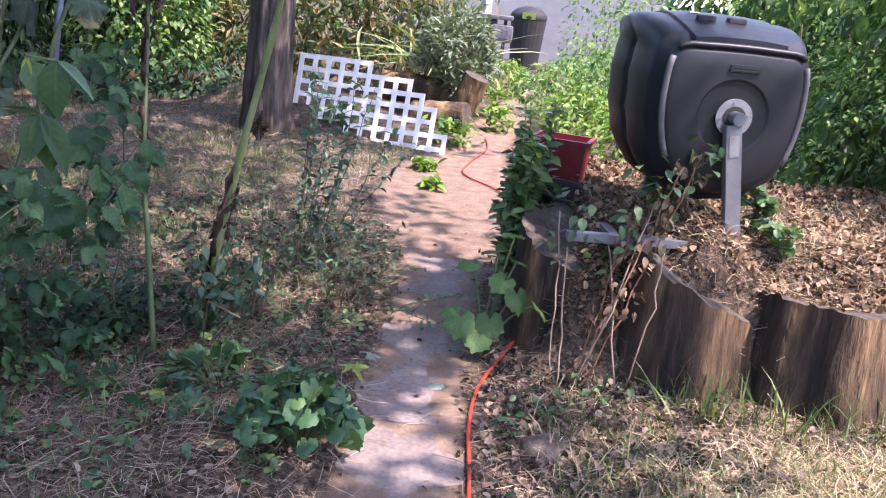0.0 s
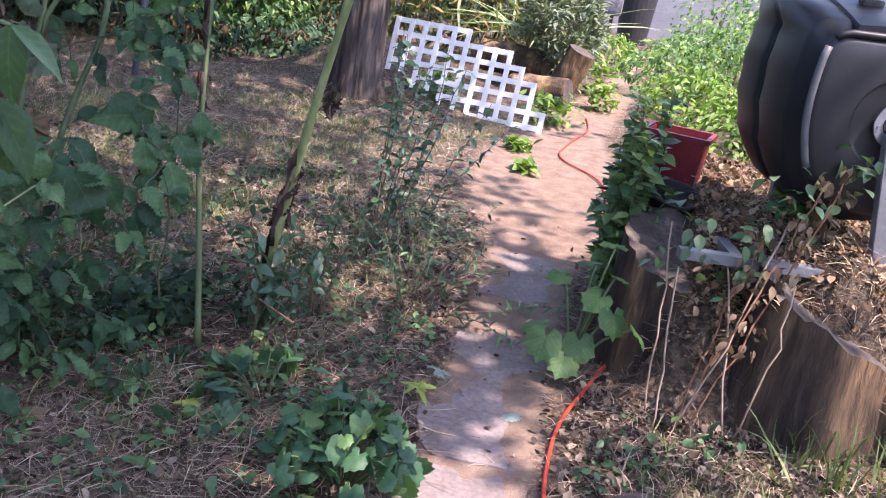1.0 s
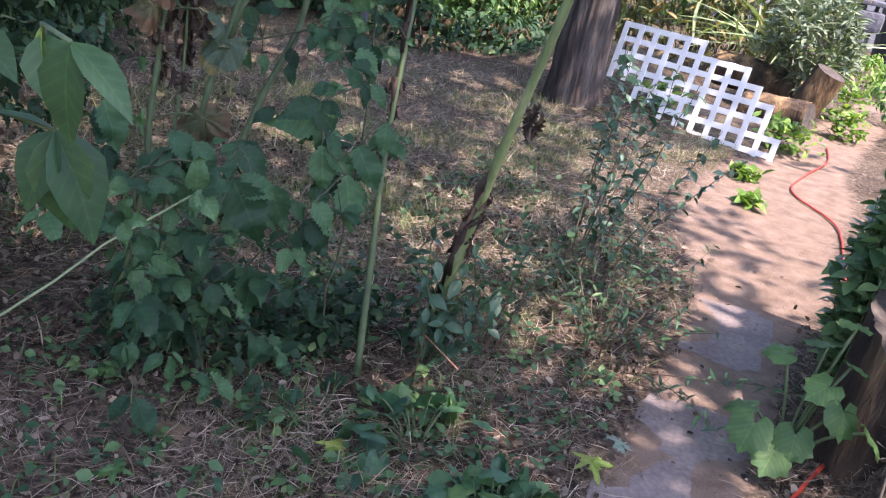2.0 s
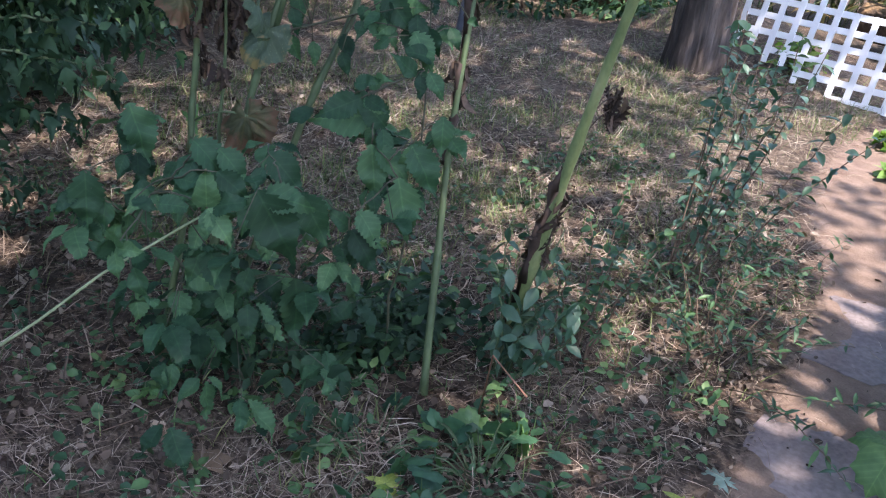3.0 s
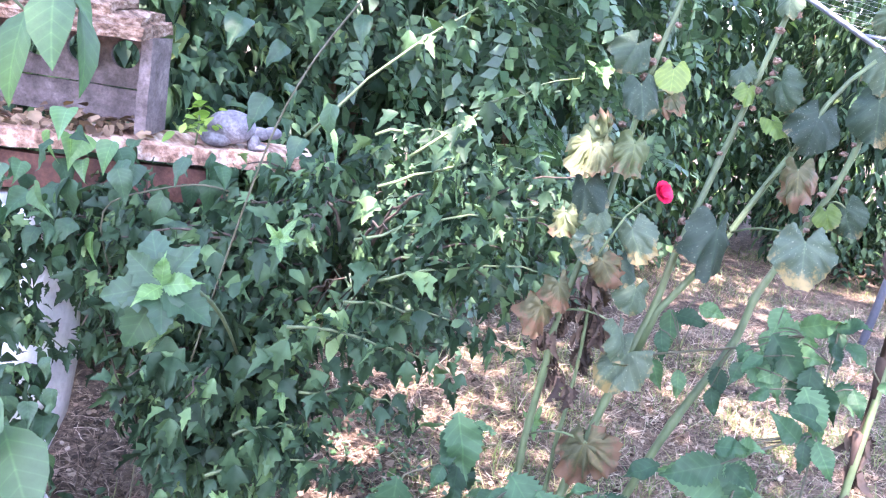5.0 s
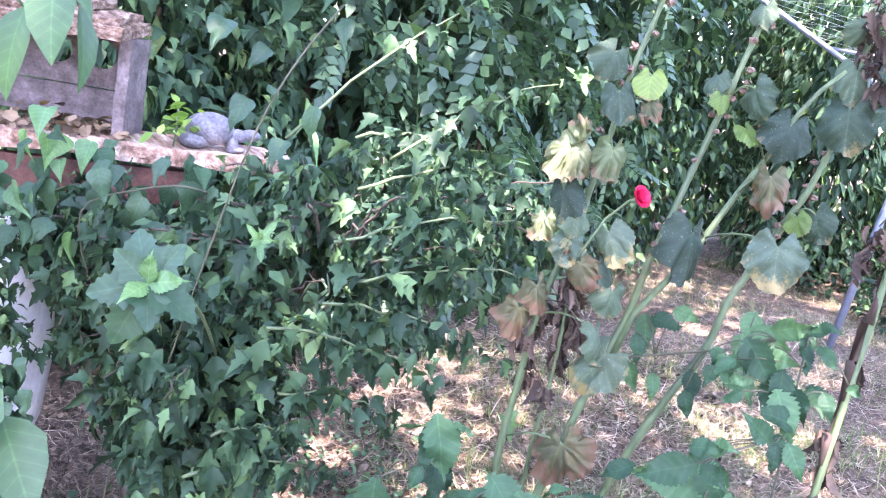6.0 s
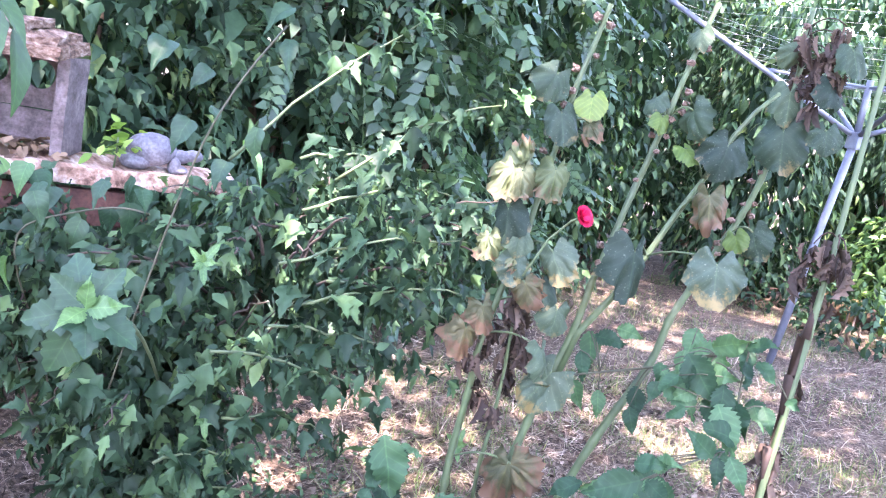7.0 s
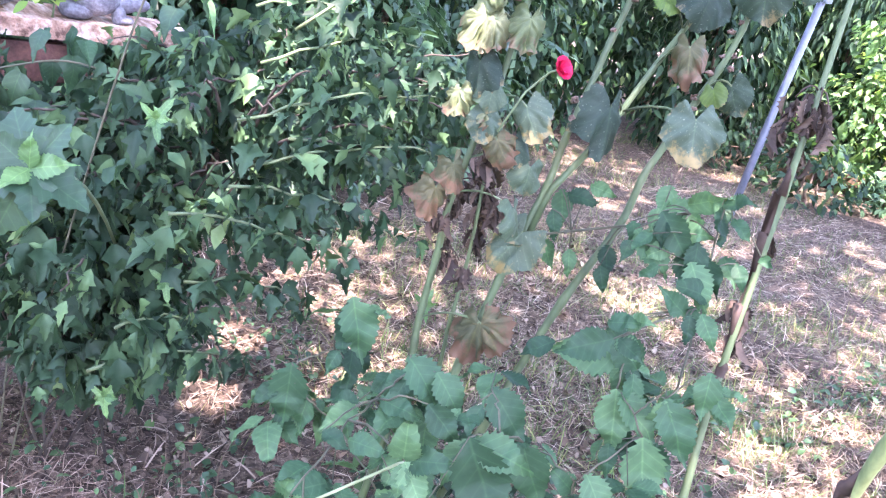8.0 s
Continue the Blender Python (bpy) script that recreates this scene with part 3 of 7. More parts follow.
def single_leaf(parent, me, at, size, yaw, pitch, roll=0.0, name="leaf", label=""):
    m = Matrix.Translation(at) @ Matrix.Rotation(yaw, 4, "Z") @ Matrix.Rotation(pitch, 4, "X") @ Matrix.Rotation(roll, 4, "Y") @ Matrix.Scale(size, 4)
    return attach(name, me, parent, m, label)


def aimed_leaf(parent, me, a, b, roll=0.0, label=""):
    """A leaf from its stalk at a to its tip at b."""
    a, b = Vector(a), Vector(b)
    y = (b - a).normalized()
    x = y.cross(Vector((0, 0, 1))).normalized()
    m = Matrix((x, y, x.cross(y))).transposed().to_4x4()
    return attach("leaf", me, parent, Matrix.Translation(a) @ m @ Matrix.Rotation(roll, 4, "Y") @ Matrix.Scale((b - a).length, 4), label)


def hung_leaf(parent, me, a, b, long, facing, label=""):
    """A leaf from its stalk at a to its tip at b, its face turned the way facing says; long: the blade's own length."""
    a, b = Vector(a), Vector(b)
    y = (b - a).normalized()
    f = Vector(facing)
    z = (f - y * f.dot(y)).normalized()
    m = Matrix((y.cross(z), y, z)).transposed().to_4x4()
    return attach("leaf", me, parent, Matrix.Translation(a) @ m @ Matrix.Scale((b - a).length / long, 4), label)


def fbm(x, y, s, seed=0.0):
    return noise.fractal(Vector((x * s + seed, y * s - seed, seed)), 1.0, 2.0, 4)


# ---- ground ----
PATH_LINE = [(1.0, 0.2), (1.5, 0.22), (2.2, 0.22), (3.2, 0.17), (4.1, 0.15), (5.0, 0.1), (6.0, -0.05), (7.2, -0.02), (9.0, 0.1), (11.5, 0.35), (14.0, 0.6)]


def path_x(y):
    return float(np.interp(y, [p[0] for p in PATH_LINE], [p[1] for p in PATH_LINE]))


def path_half(y):
    return float(np.interp(y, [1, 3, 4.3, 5.3, 7, 8, 9.5, 14], [0.2, 0.18, 0.2, 0.42, 0.5, 0.3, 0.28, 0.25]))


def mound(x, y):
    """The heap of garden litter behind the row of logs."""
    side = max(0.0, min(1.0, (x - 0.62) / 0.2)) * max(0.0, min(1.0, (3.2 - x) / 0.8)) * max(0.0, min(1.0, (5.6 - y) / 0.8))
    foot, rise = side * max(0.0, min(1.0, (y - 3.14) / 0.16)), side * max(0.0, min(1.0, (y - 3.26) / 0.42))
    bump_at_post = 0.24 * math.exp(-((x - 1.27) / 0.17) ** 2 - ((y - 3.38) / 0.16) ** 2) * foot
    return 0.38 * foot * foot * (3 - 2 * foot) + 0.2 * rise * rise * (3 - 2 * rise) + bump_at_post + (0.05 * fbm(x, y, 2.2, 3.1) if rise > 0.3 else 0)


def height(x, y):
    near = max(0.0, 1 - abs(x - path_x(y)) / 0.6) if 1 < y < 14 else 0.0
    rough = 0.03 * fbm(x, y, 0.9) + 0.012 * fbm(x, y, 5.0, 2.0)
    bank = 0.42 * math.exp(-((x + 1.95) / 0.85) ** 2 - ((y - 8.75) / 0.75) ** 2)
    return rough * (1 - 0.7 * near) - 0.015 * near + mound(x, y) + bank

def make_ground():
    xs = np.concatenate([[-1500, -400, -120, -50, -25, -14], np.arange(-9, -3, 0.25), np.arange(-3, 2.6, 0.06), np.arange(2.6, 6, 0.25), [9, 14, 25, 50, 120, 400, 1500]])
    ys = np.concatenate([[-1500, -400, -120, -40, -15, -6, -3, -1.5], np.arange(-0.5, 1.4, 0.25), np.arange(1.4, 6.2, 0.06), np.arange(6.2, 16, 0.2), [18, 22, 30, 50, 120, 400, 1500]])
    verts = [(x, y, height(x, y) if abs(x) < 20 and abs(y) < 30 else 0.0) for y in ys for x in xs]
    nx = len(xs)
    faces = [(j * nx + i, j * nx + i + 1, (j + 1) * nx + i + 1, (j + 1) * nx + i) for j in range(len(ys) - 1) for i in range(nx - 1)]
    me = mesh_from("ground", verts, faces, M_GROUND, True)
    worn = me.attributes.new("worn", "FLOAT", "POINT")
    vals = []
    for x, y, z in verts:
        d = abs(x - path_x(y)) / path_half(y) if 0.8 < y < 15 else 9
        vals.append(max(0.0, min(1.0, 1.5 - d)) if mound(x, y) < 0.05 else 0.0)
    worn.data.foreach_set("value", vals)
    return tagged(new("ground", me), "bare brown garden soil with dry litter and a trodden path", "ground", kind="structure")


make_ground()


def on_ground(n, x0, x1, y0, y1, lift=0.0, keep=None):
    """Random places on the ground within a stretch of the plan; keep(x, y) gives the odds."""
    out = []
    while len(out) < n:
        x, y = rng.uniform(x0, x1), rng.uniform(y0, y1)
        if keep is None or rng.random() < keep(x, y):
            out.append((x, y, height(x, y) + lift))
    return out


def off_path(x, y):
    return 0.05 if abs(x - path_x(y)) < path_half(y) * 0.9 else (0.5 if abs(x - path_x(y)) < path_half(y) * 1.3 else 1.0)


def make_litter():
    def drift(x, y):
        return off_path(x, y) * (0.35 + 0.65 * max(0.0, min(1.0, 0.55 + 1.4 * fbm(x, y, 1.7, 8.0))))
    pts = on_ground(9000, -1.4, -0.1, 2.9, 5.6, 0.004, off_path) + on_ground(56000, -3.4, 2.4, 1.3, 5.0, 0.004, drift) + on_ground(26000, -6.5, 2.0, 4.6, 9.5, 0.004, off_path) + on_ground(15000, 0.6, 2.6, 3.25, 5.2, 0.008) + on_ground(4500, 0.45, 2.4, 1.7, 3.3, 0.005)
    n = len(pts)
    straw = cloud("straw", CURL, pts, 0.02 + 0.085 * rng.random(n) ** 2.2, M_STRAW, pitch=rng.normal(0.08, 0.3, n), roll=rng.normal(0, 0.7, n))
    tagged(straw, "pale dry straw and grass clippings on the soil", "litter", kind="stuff")
    pts = on_ground(36000, -3.4, 2.4, 1.3, 5.2, 0.006, off_path) + on_ground(2000, 0.6, 2.4, 3.25, 5.0, 0.01) + on_ground(9000, 0.45, 1.35, 1.7, 3.2, 0.005)
    heap = on_ground(17000, 0.7, 2.6, 3.25, 5.0, 0.014)
    tagged(cloud("heaped_leaves", SHARD, heap, 0.008 + 0.032 * rng.random(len(heap)) ** 2, M_HEAP, pitch=rng.normal(0.1, 0.6, len(heap)), roll=rng.normal(0, 0.6, len(heap))), "red-brown dry leaves heaped behind the logs", "litter", kind="stuff")
    tagged(cloud("dry_leaf_litter", SHARD, pts, 0.005 + 0.031 * rng.random(len(pts)) ** 2.4, M_CHIP, pitch=rng.normal(0.1, 0.5, len(pts)), roll=rng.normal(0, 0.5, len(pts))), "crumbled brown leaf litter and bark scraps on the soil", "litter", kind="stuff")


def make_twigs():
    pts = on_ground(1300, -3.2, -0.2, 1.4, 4.6, 0.006, off_path) + on_ground(500, 0.45, 2.4, 1.7, 4.6, 0.008)
    n = len(pts)
    tagged(cloud("fallen_twigs", TWIG, pts, 0.05 + 0.22 * rng.random(n) ** 2, M_TWIG, pitch=rng.normal(0.05, 0.12, n)), "thin fallen brown twigs among the litter", "litter", kind="stuff")


def make_far_litter():
    """Thinner litter over the rest of the yard."""
    pts = on_ground(9000, -4.0, 3.0, -3.0, 1.3, 0.004) + on_ground(4000, -6.0, -3.4, -1.0, 4.6, 0.004) + on_ground(4000, 2.4, 4.5, -2.0, 5.0, 0.004)
    n = len(pts)
    tagged(cloud("straw", CURL, pts, 0.04 + 0.12 * rng.random(n) ** 2, M_STRAW, pitch=rng.normal(0.08, 0.3, n), roll=rng.normal(0, 0.7, n)), "loose dry straw on the bare soil", "litter", kind="stuff")


def make_lawn():
    def tufts(x, y):
        return max(0.05, min(1.0, 0.45 + 1.6 * fbm(x, y, 1.1, 21.0)))
    pts = on_ground(5200, 0.7, 2.4, 1.7, 3.05, 0.0, tufts) + on_ground(900, -0.9, -0.1, 3.3, 4.6) + on_ground(20000, -6.0, -1.2, 2.9, 9.0, 0.0, tufts) + on_ground(8000, -3.6, -1.3, 3.3, 6.0, 0.0, tufts) + on_ground(9000, -2.4, -0.5, 3.4, 8.5, 0.0, tufts) + on_ground(2500, -2.6, -0.4, 1.5, 3.2, 0.0, tufts)
    n = len(pts)
    tagged(cloud("grass", GRASS, pts, 0.025 + 0.085 * rng.random(n) ** 2, M_GRASS, pitch=rng.normal(0.85, 0.4, n)), "thin half-dry grass blades", "grass", kind="stuff")
    pts = on_ground(19000, 1.05, 2.5, 1.7, 3.1, 0.0, tufts) + on_ground(7000, 0.95, 2.5, 3.22, 4.6, 0.01)
    n = len(pts)
    tagged(cloud("bleached_grass", CURL, pts, 0.02 + 0.075 * rng.random(n) ** 2, M_BLEACHED, pitch=rng.normal(0.2, 0.35, n), roll=rng.normal(0, 0.7, n)), "bleached sunlit straw before and behind the logs", "grass", kind="stuff")
    pts = on_ground(2500, 0.6, 2.5, 1.7, 3.15, 0.0, tufts) + on_ground(9000, -5.0, -0.6, 3.2, 8.0, 0.0, tufts)
    n = len(pts)
    tagged(cloud("dry_grass", GRASS, pts, 0.03 + 0.09 * rng.random(n) ** 1.6, M_STRAW, pitch=rng.normal(0.55, 0.4, n)), "bleached dry grass standing in the lawn", "grass", kind="stuff")
    pts = on_ground(27000, -4.2, -0.25, 2.9, 8.2, 0.006, lambda x, y: off_path(x, y) * (1.0 if x < -1.2 or y > 4.2 else 0.75))
    n = len(pts)
    tagged(cloud("thatch", CURL, pts, 0.02 + 0.08 * rng.random(n) ** 1.8, M_THATCH, pitch=rng.normal(0.15, 0.3, n), roll=rng.normal(0, 0.7, n)), "pale trodden thatch of the dry lawn", "grass", kind="stuff")
    pts = on_ground(4200, -1.5, 0.1, 1.4, 2.75, 0.008, lambda x, y: off_path(x, y) * max(0.1, min(1.0, 0.6 + 1.6 * fbm(x, y, 1.5, 31.0))))
    n = len(pts)
    tagged(cloud("cut_grass", CURL, pts, 0.03 + 0.1 * rng.random(n) ** 1.8, M_STRAW, pitch=rng.normal(0.1, 0.22, n), roll=rng.normal(0, 0.7, n)), "long pale cut grass strewn on the soil", "litter", kind="stuff")
    pts = on_ground(650, -2.9, -1.5, 1.3, 2.6)
    n = len(pts)
    tagged(cloud("dry_grass", GRASS, pts, rng.uniform(0.04, 0.15, n), M_CHIP, pitch=rng.normal(1.0, 0.4, n)), "dry grass stems standing under the shrub", "grass", kind="stuff")
    pts = on_ground(240, 1.1, 2.2, 2.8, 3.12)
    n = len(pts)
    tagged(cloud("grass", GRASS, pts, rng.uniform(0.08, 0.26, n), M_GRASS, pitch=rng.normal(1.05, 0.4, n)), "long green grass at the foot of the logs", "grass", kind="stuff")


def make_weeds():
    def patchy(x, y):
        return max(0.0, min(1.0, (fbm(x, y, 1.6, 5.0) + 0.16) * 3)) * off_path(x, y)
    pts = on_ground(1500, -1.6, -0.15, 2.0, 5.4, 0.0, patchy) + on_ground(1100, -3.0, -0.5, 1.5, 3.2, 0.0, patchy) + on_ground(160, 0.5, 1.0, 2.0, 3.0, 0.0, patchy)
    pts = [(x, y, z + 0.012 + 0.07 * rng.random() ** 2) for x, y, z in pts]
    n = len(pts)
    tagged(cloud("ground_weeds", ROUND_LITE, pts, 0.014 + 0.03 * rng.random(n) ** 1.5, M_WEED, pitch=rng.normal(0.1, 0.45, n)), "low green clover-like weeds on the soil", "weeds", kind="stuff")

    def thicket(x, y):
        return max(0.0, min(1.0, (fbm(x, y, 2.1, 15.0) + 0.25) * 2.5)) * off_path(x, y)
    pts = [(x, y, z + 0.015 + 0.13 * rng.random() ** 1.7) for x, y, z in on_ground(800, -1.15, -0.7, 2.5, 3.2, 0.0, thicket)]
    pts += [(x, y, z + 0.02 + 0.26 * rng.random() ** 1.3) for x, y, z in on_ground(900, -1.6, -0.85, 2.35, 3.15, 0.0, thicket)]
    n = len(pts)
    # these leaves carry the shade among the stalks in their dark tone
    tagged(cloud("undergrowth", OVATE_LITE, pts, 0.02 + 0.046 * rng.random(n) ** 1.4, M_UNDER, pitch=rng.normal(-0.1, 0.5, n)), "leafy undergrowth among the stalks, deep shade in its dark green", "weeds", kind="stuff")


def make_seedlings():
    """Small plants with a few round leaves each, here and there on the litter."""
    P, A = [], []
    for x, y, z in on_ground(64, -1.7, -0.1, 2.1, 3.6, 0.0, off_path):
        for k in range(int(rng.integers(4, 9))):
            a = rng.uniform(0, 6.28)
            P.append((x + math.cos(a) * 0.012, y + math.sin(a) * 0.012, z + rng.uniform(0.015, 0.06)))
            A.append(a - 1.57)
    n = len(P)
    tagged(cloud("seedlings", OVATE, P, rng.uniform(0.022, 0.05, n), M_NETTLE, yaw=np.array(A), pitch=rng.normal(0.15, 0.3, n)), "small fresh green seedlings on the litter", "weeds", kind="stuff")


make_litter()
make_seedlings()
make_twigs()
make_far_litter()
make_lawn()
make_weeds()


PATH_STONES = thing("path", "trodden earth path with worn flagstones sunk into it", "path", (0, 0, 0), kind="structure")


def flagstone(x, y, w, l, turn):
    n, out = 40, []
    for k in range(n):
        a = 2 * math.pi * k / n
        c, s = math.cos(a), math.sin(a)
        r = 1 / max(abs(c), abs(s)) ** 0.8 * (1 + 0.16 * fbm(c * 1.5 + x, s * 1.5 + y, 1.3) + 0.05 * fbm(c + x, s + y, 7.0))
        out.append((c * r * w / 2, s * r * l / 2))
    bm = bmesh.new()
    face = bm.faces.new([bm.verts.new((px, py, 0)) for px, py in out])
    top = bmesh.ops.extrude_face_region(bm, geom=[face])["geom"]
    bmesh.ops.translate(bm, verts=[g for g in top if isinstance(g, bmesh.types.BMVert)], vec=(0, 0, 0.05))
    bmesh.ops.recalc_face_normals(bm, faces=bm.faces)
    ob = part("flagstone", bm, M_SLAB, PATH_STONES, bevel=0.006)
    ob.matrix_basis = pose(x, y, height(x, y) - 0.0485, rng.uniform(-0.6, 0.6), rng.uniform(-0.6, 0.6), turn)


for fx, fy, fw, fl, ft in ((0.1, 4.25, 0.36, 0.62, 6), (0.16, 3.05, 0.38, 0.95, 2), (0.22, 2.05, 0.4, 0.98, -3), (0.25, 1.1, 0.4, 0.8, 2)):
    flagstone(fx, fy, fw, fl, ft)


def rock(x, y, r, label):
    bm = bmesh.new()
    bmesh.ops.create_icosphere(bm, subdivisions=3, radius=r)
    for v in bm.verts:
        v.co *= 1 + 0.35 * noise.noise(v.co * 9 / r * 0.1 + Vector((x, y, 0)))
        v.co.z *= 0.4
    ob = part("rock", bm, M_CUT, None, smooth=True)
    ob.location = (x, y, height(x, y) - r * 0.08)
    return tagged(ob, label, "rock", "rocks beside the path")


rock(0.68, 2.5, 0.09, "reddish brown stone half sunk in the litter")
rock(0.95, 2.52, 0.06, "small dusty stone half sunk in the litter")


def make_hose():
    pts = [(0.44, 1.2), (0.45, 1.7), (0.44, 2.2), (0.41, 2.57), (0.42, 2.9), (0.5, 3.25), (0.58, 3.7), (0.55, 4.6), (0.46, 5.6), (0.36, 6.4), (0.1, 6.85), (0.02, 7.15), (0.06, 7.6), (0.16, 8.3), (0.1, 9.0)]
    curve = []
    for i in range(len(pts) - 1):
        p0, p1, p2, p3 = (Vector(pts[max(0, min(len(pts) - 1, i + k))]) for k in (-1, 0, 1, 2))
        for s in range(8):
            t = s / 8
            q = 0.5 * (2 * p1 + (p2 - p0) * t + (2 * p0 - 5 * p1 + 4 * p2 - p3) * t * t + (3 * p1 - p0 - 3 * p2 + p3) * t ** 3)
            curve.append((q.x, q.y, height(q.x, q.y) + 0.012))
    v, f = tube_data(curve, 0.007, 8)
    tagged(attach("garden_hose", mesh_from("garden_hose", v, f, M_HOSE, True)), "thin orange garden hose lying along the path", "hose")


make_hose()

# ---- logs, litter heap and the tumbler ----
def log_stump(x, y, r, top, slope, seed, label):
    """A log set upright in the soil; slope: rise of its top per metre towards x and y."""
    bm = bmesh.new()
    sides, rings = 72, 11
    rows = []
    for j in range(rings):
        t = j / (rings - 1)
        row = []
        for k in range(sides):
            a = 2 * math.pi * k / sides
            c, s = math.cos(a), math.sin(a)
            rad = r * (1 + 0.12 * noise.noise(Vector((c * 1.3 + seed, s * 1.3, 0))) + 0.07 * noise.noise(Vector((c * 7, s * 7 + seed, t * 0.6))) + 0.05 * abs(noise.noise(Vector((c * 17, s * 17 + seed, t * 1.2)))) + 0.16 * (1 - t) ** 1.5)
            px, py = c * rad, s * rad
            z = (top + slope[0] * px + slope[1] * py + (0.022 * noise.noise(Vector((c * 3 + seed, s * 3, 5))) + 0.014 * noise.noise(Vector((c * 11 + seed, s * 11, 2))))) * t - 0.05 * (1 - t)
            row.append(bm.verts.new((px, py, z)))
        rows.append(row)
    for a, b in zip(rows, rows[1:]):
        for k in range(sides):
            bm.faces.new((a[k], a[(k + 1) % sides], b[(k + 1) % sides], b[k]))
    bark = part("bark", bm, M_STUMP, None, smooth=True)
    bm = bmesh.new()
    prev = None
    for j, s in enumerate((1.0, 0.92, 0.6, 0.25)):
        row = []
        for k in range(sides):
            a = 2 * math.pi * k / sides
            c, sn = math.cos(a), math.sin(a)
            rad = r * (1 + 0.12 * noise.noise(Vector((c * 1.3 + seed, sn * 1.3, 0))) + 0.07 * noise.noise(Vector((c * 7, sn * 7 + seed, 0.6))) + 0.05 * abs(noise.noise(Vector((c * 17, sn * 17 + seed, 1.2))))) * s
            px, py = c * rad, sn * rad
            z = top + slope[0] * px + slope[1] * py + (0.022 * noise.noise(Vector((c * 3 + seed, sn * 3, 5))) + 0.014 * noise.noise(Vector((c * 11 + seed, sn * 11, 2)))) * s
            z += -0.03 * (1 - s) + 0.03 * noise.noise(Vector((px * 20, py * 20, seed))) * (1 - s) - (0.03 * max(0, 1 - abs(px * 0.6 + py) / 0.02) if s < 0.95 else 0)
            row.append(bm.verts.new((px, py, z)))
        if prev:
            for k in range(sides):
                bm.faces.new((prev[k], prev[(k + 1) % sides], row[(k + 1) % sides], row[k]))
        prev = row
    bm.faces.new(prev)
    body = thing("log_stump", label, "log", (x, y, 0), "upright logs round the heap")
    bark.parent = body
    part("cut_top", bm, M_CUT, body, "cracked grey cut end", smooth=True)
    return body


log_stump(0.74, 3.62, 0.235, 0.46, (-0.2, 0.3), 1.0, "old upright log with a hollowed, cracked grey top")
log_stump(0.99, 3.52, 0.17, 0.42, (-0.1, 0.15), 21.0, "low dark log wedged between two taller ones")
log_stump(1.23, 3.36, 0.27, 0.43, (-0.5, 0.05), 4.0, "tilted upright log split to a pointed edge")
log_stump(1.76, 3.3, 0.265, 0.41, (-0.05, -0.16), 8.0, "dark upright log beside dry grass")
log_stump(2.24, 3.5, 0.22, 0.5, (0.1, 0.1), 12.0, "dark upright log beside the hedge")


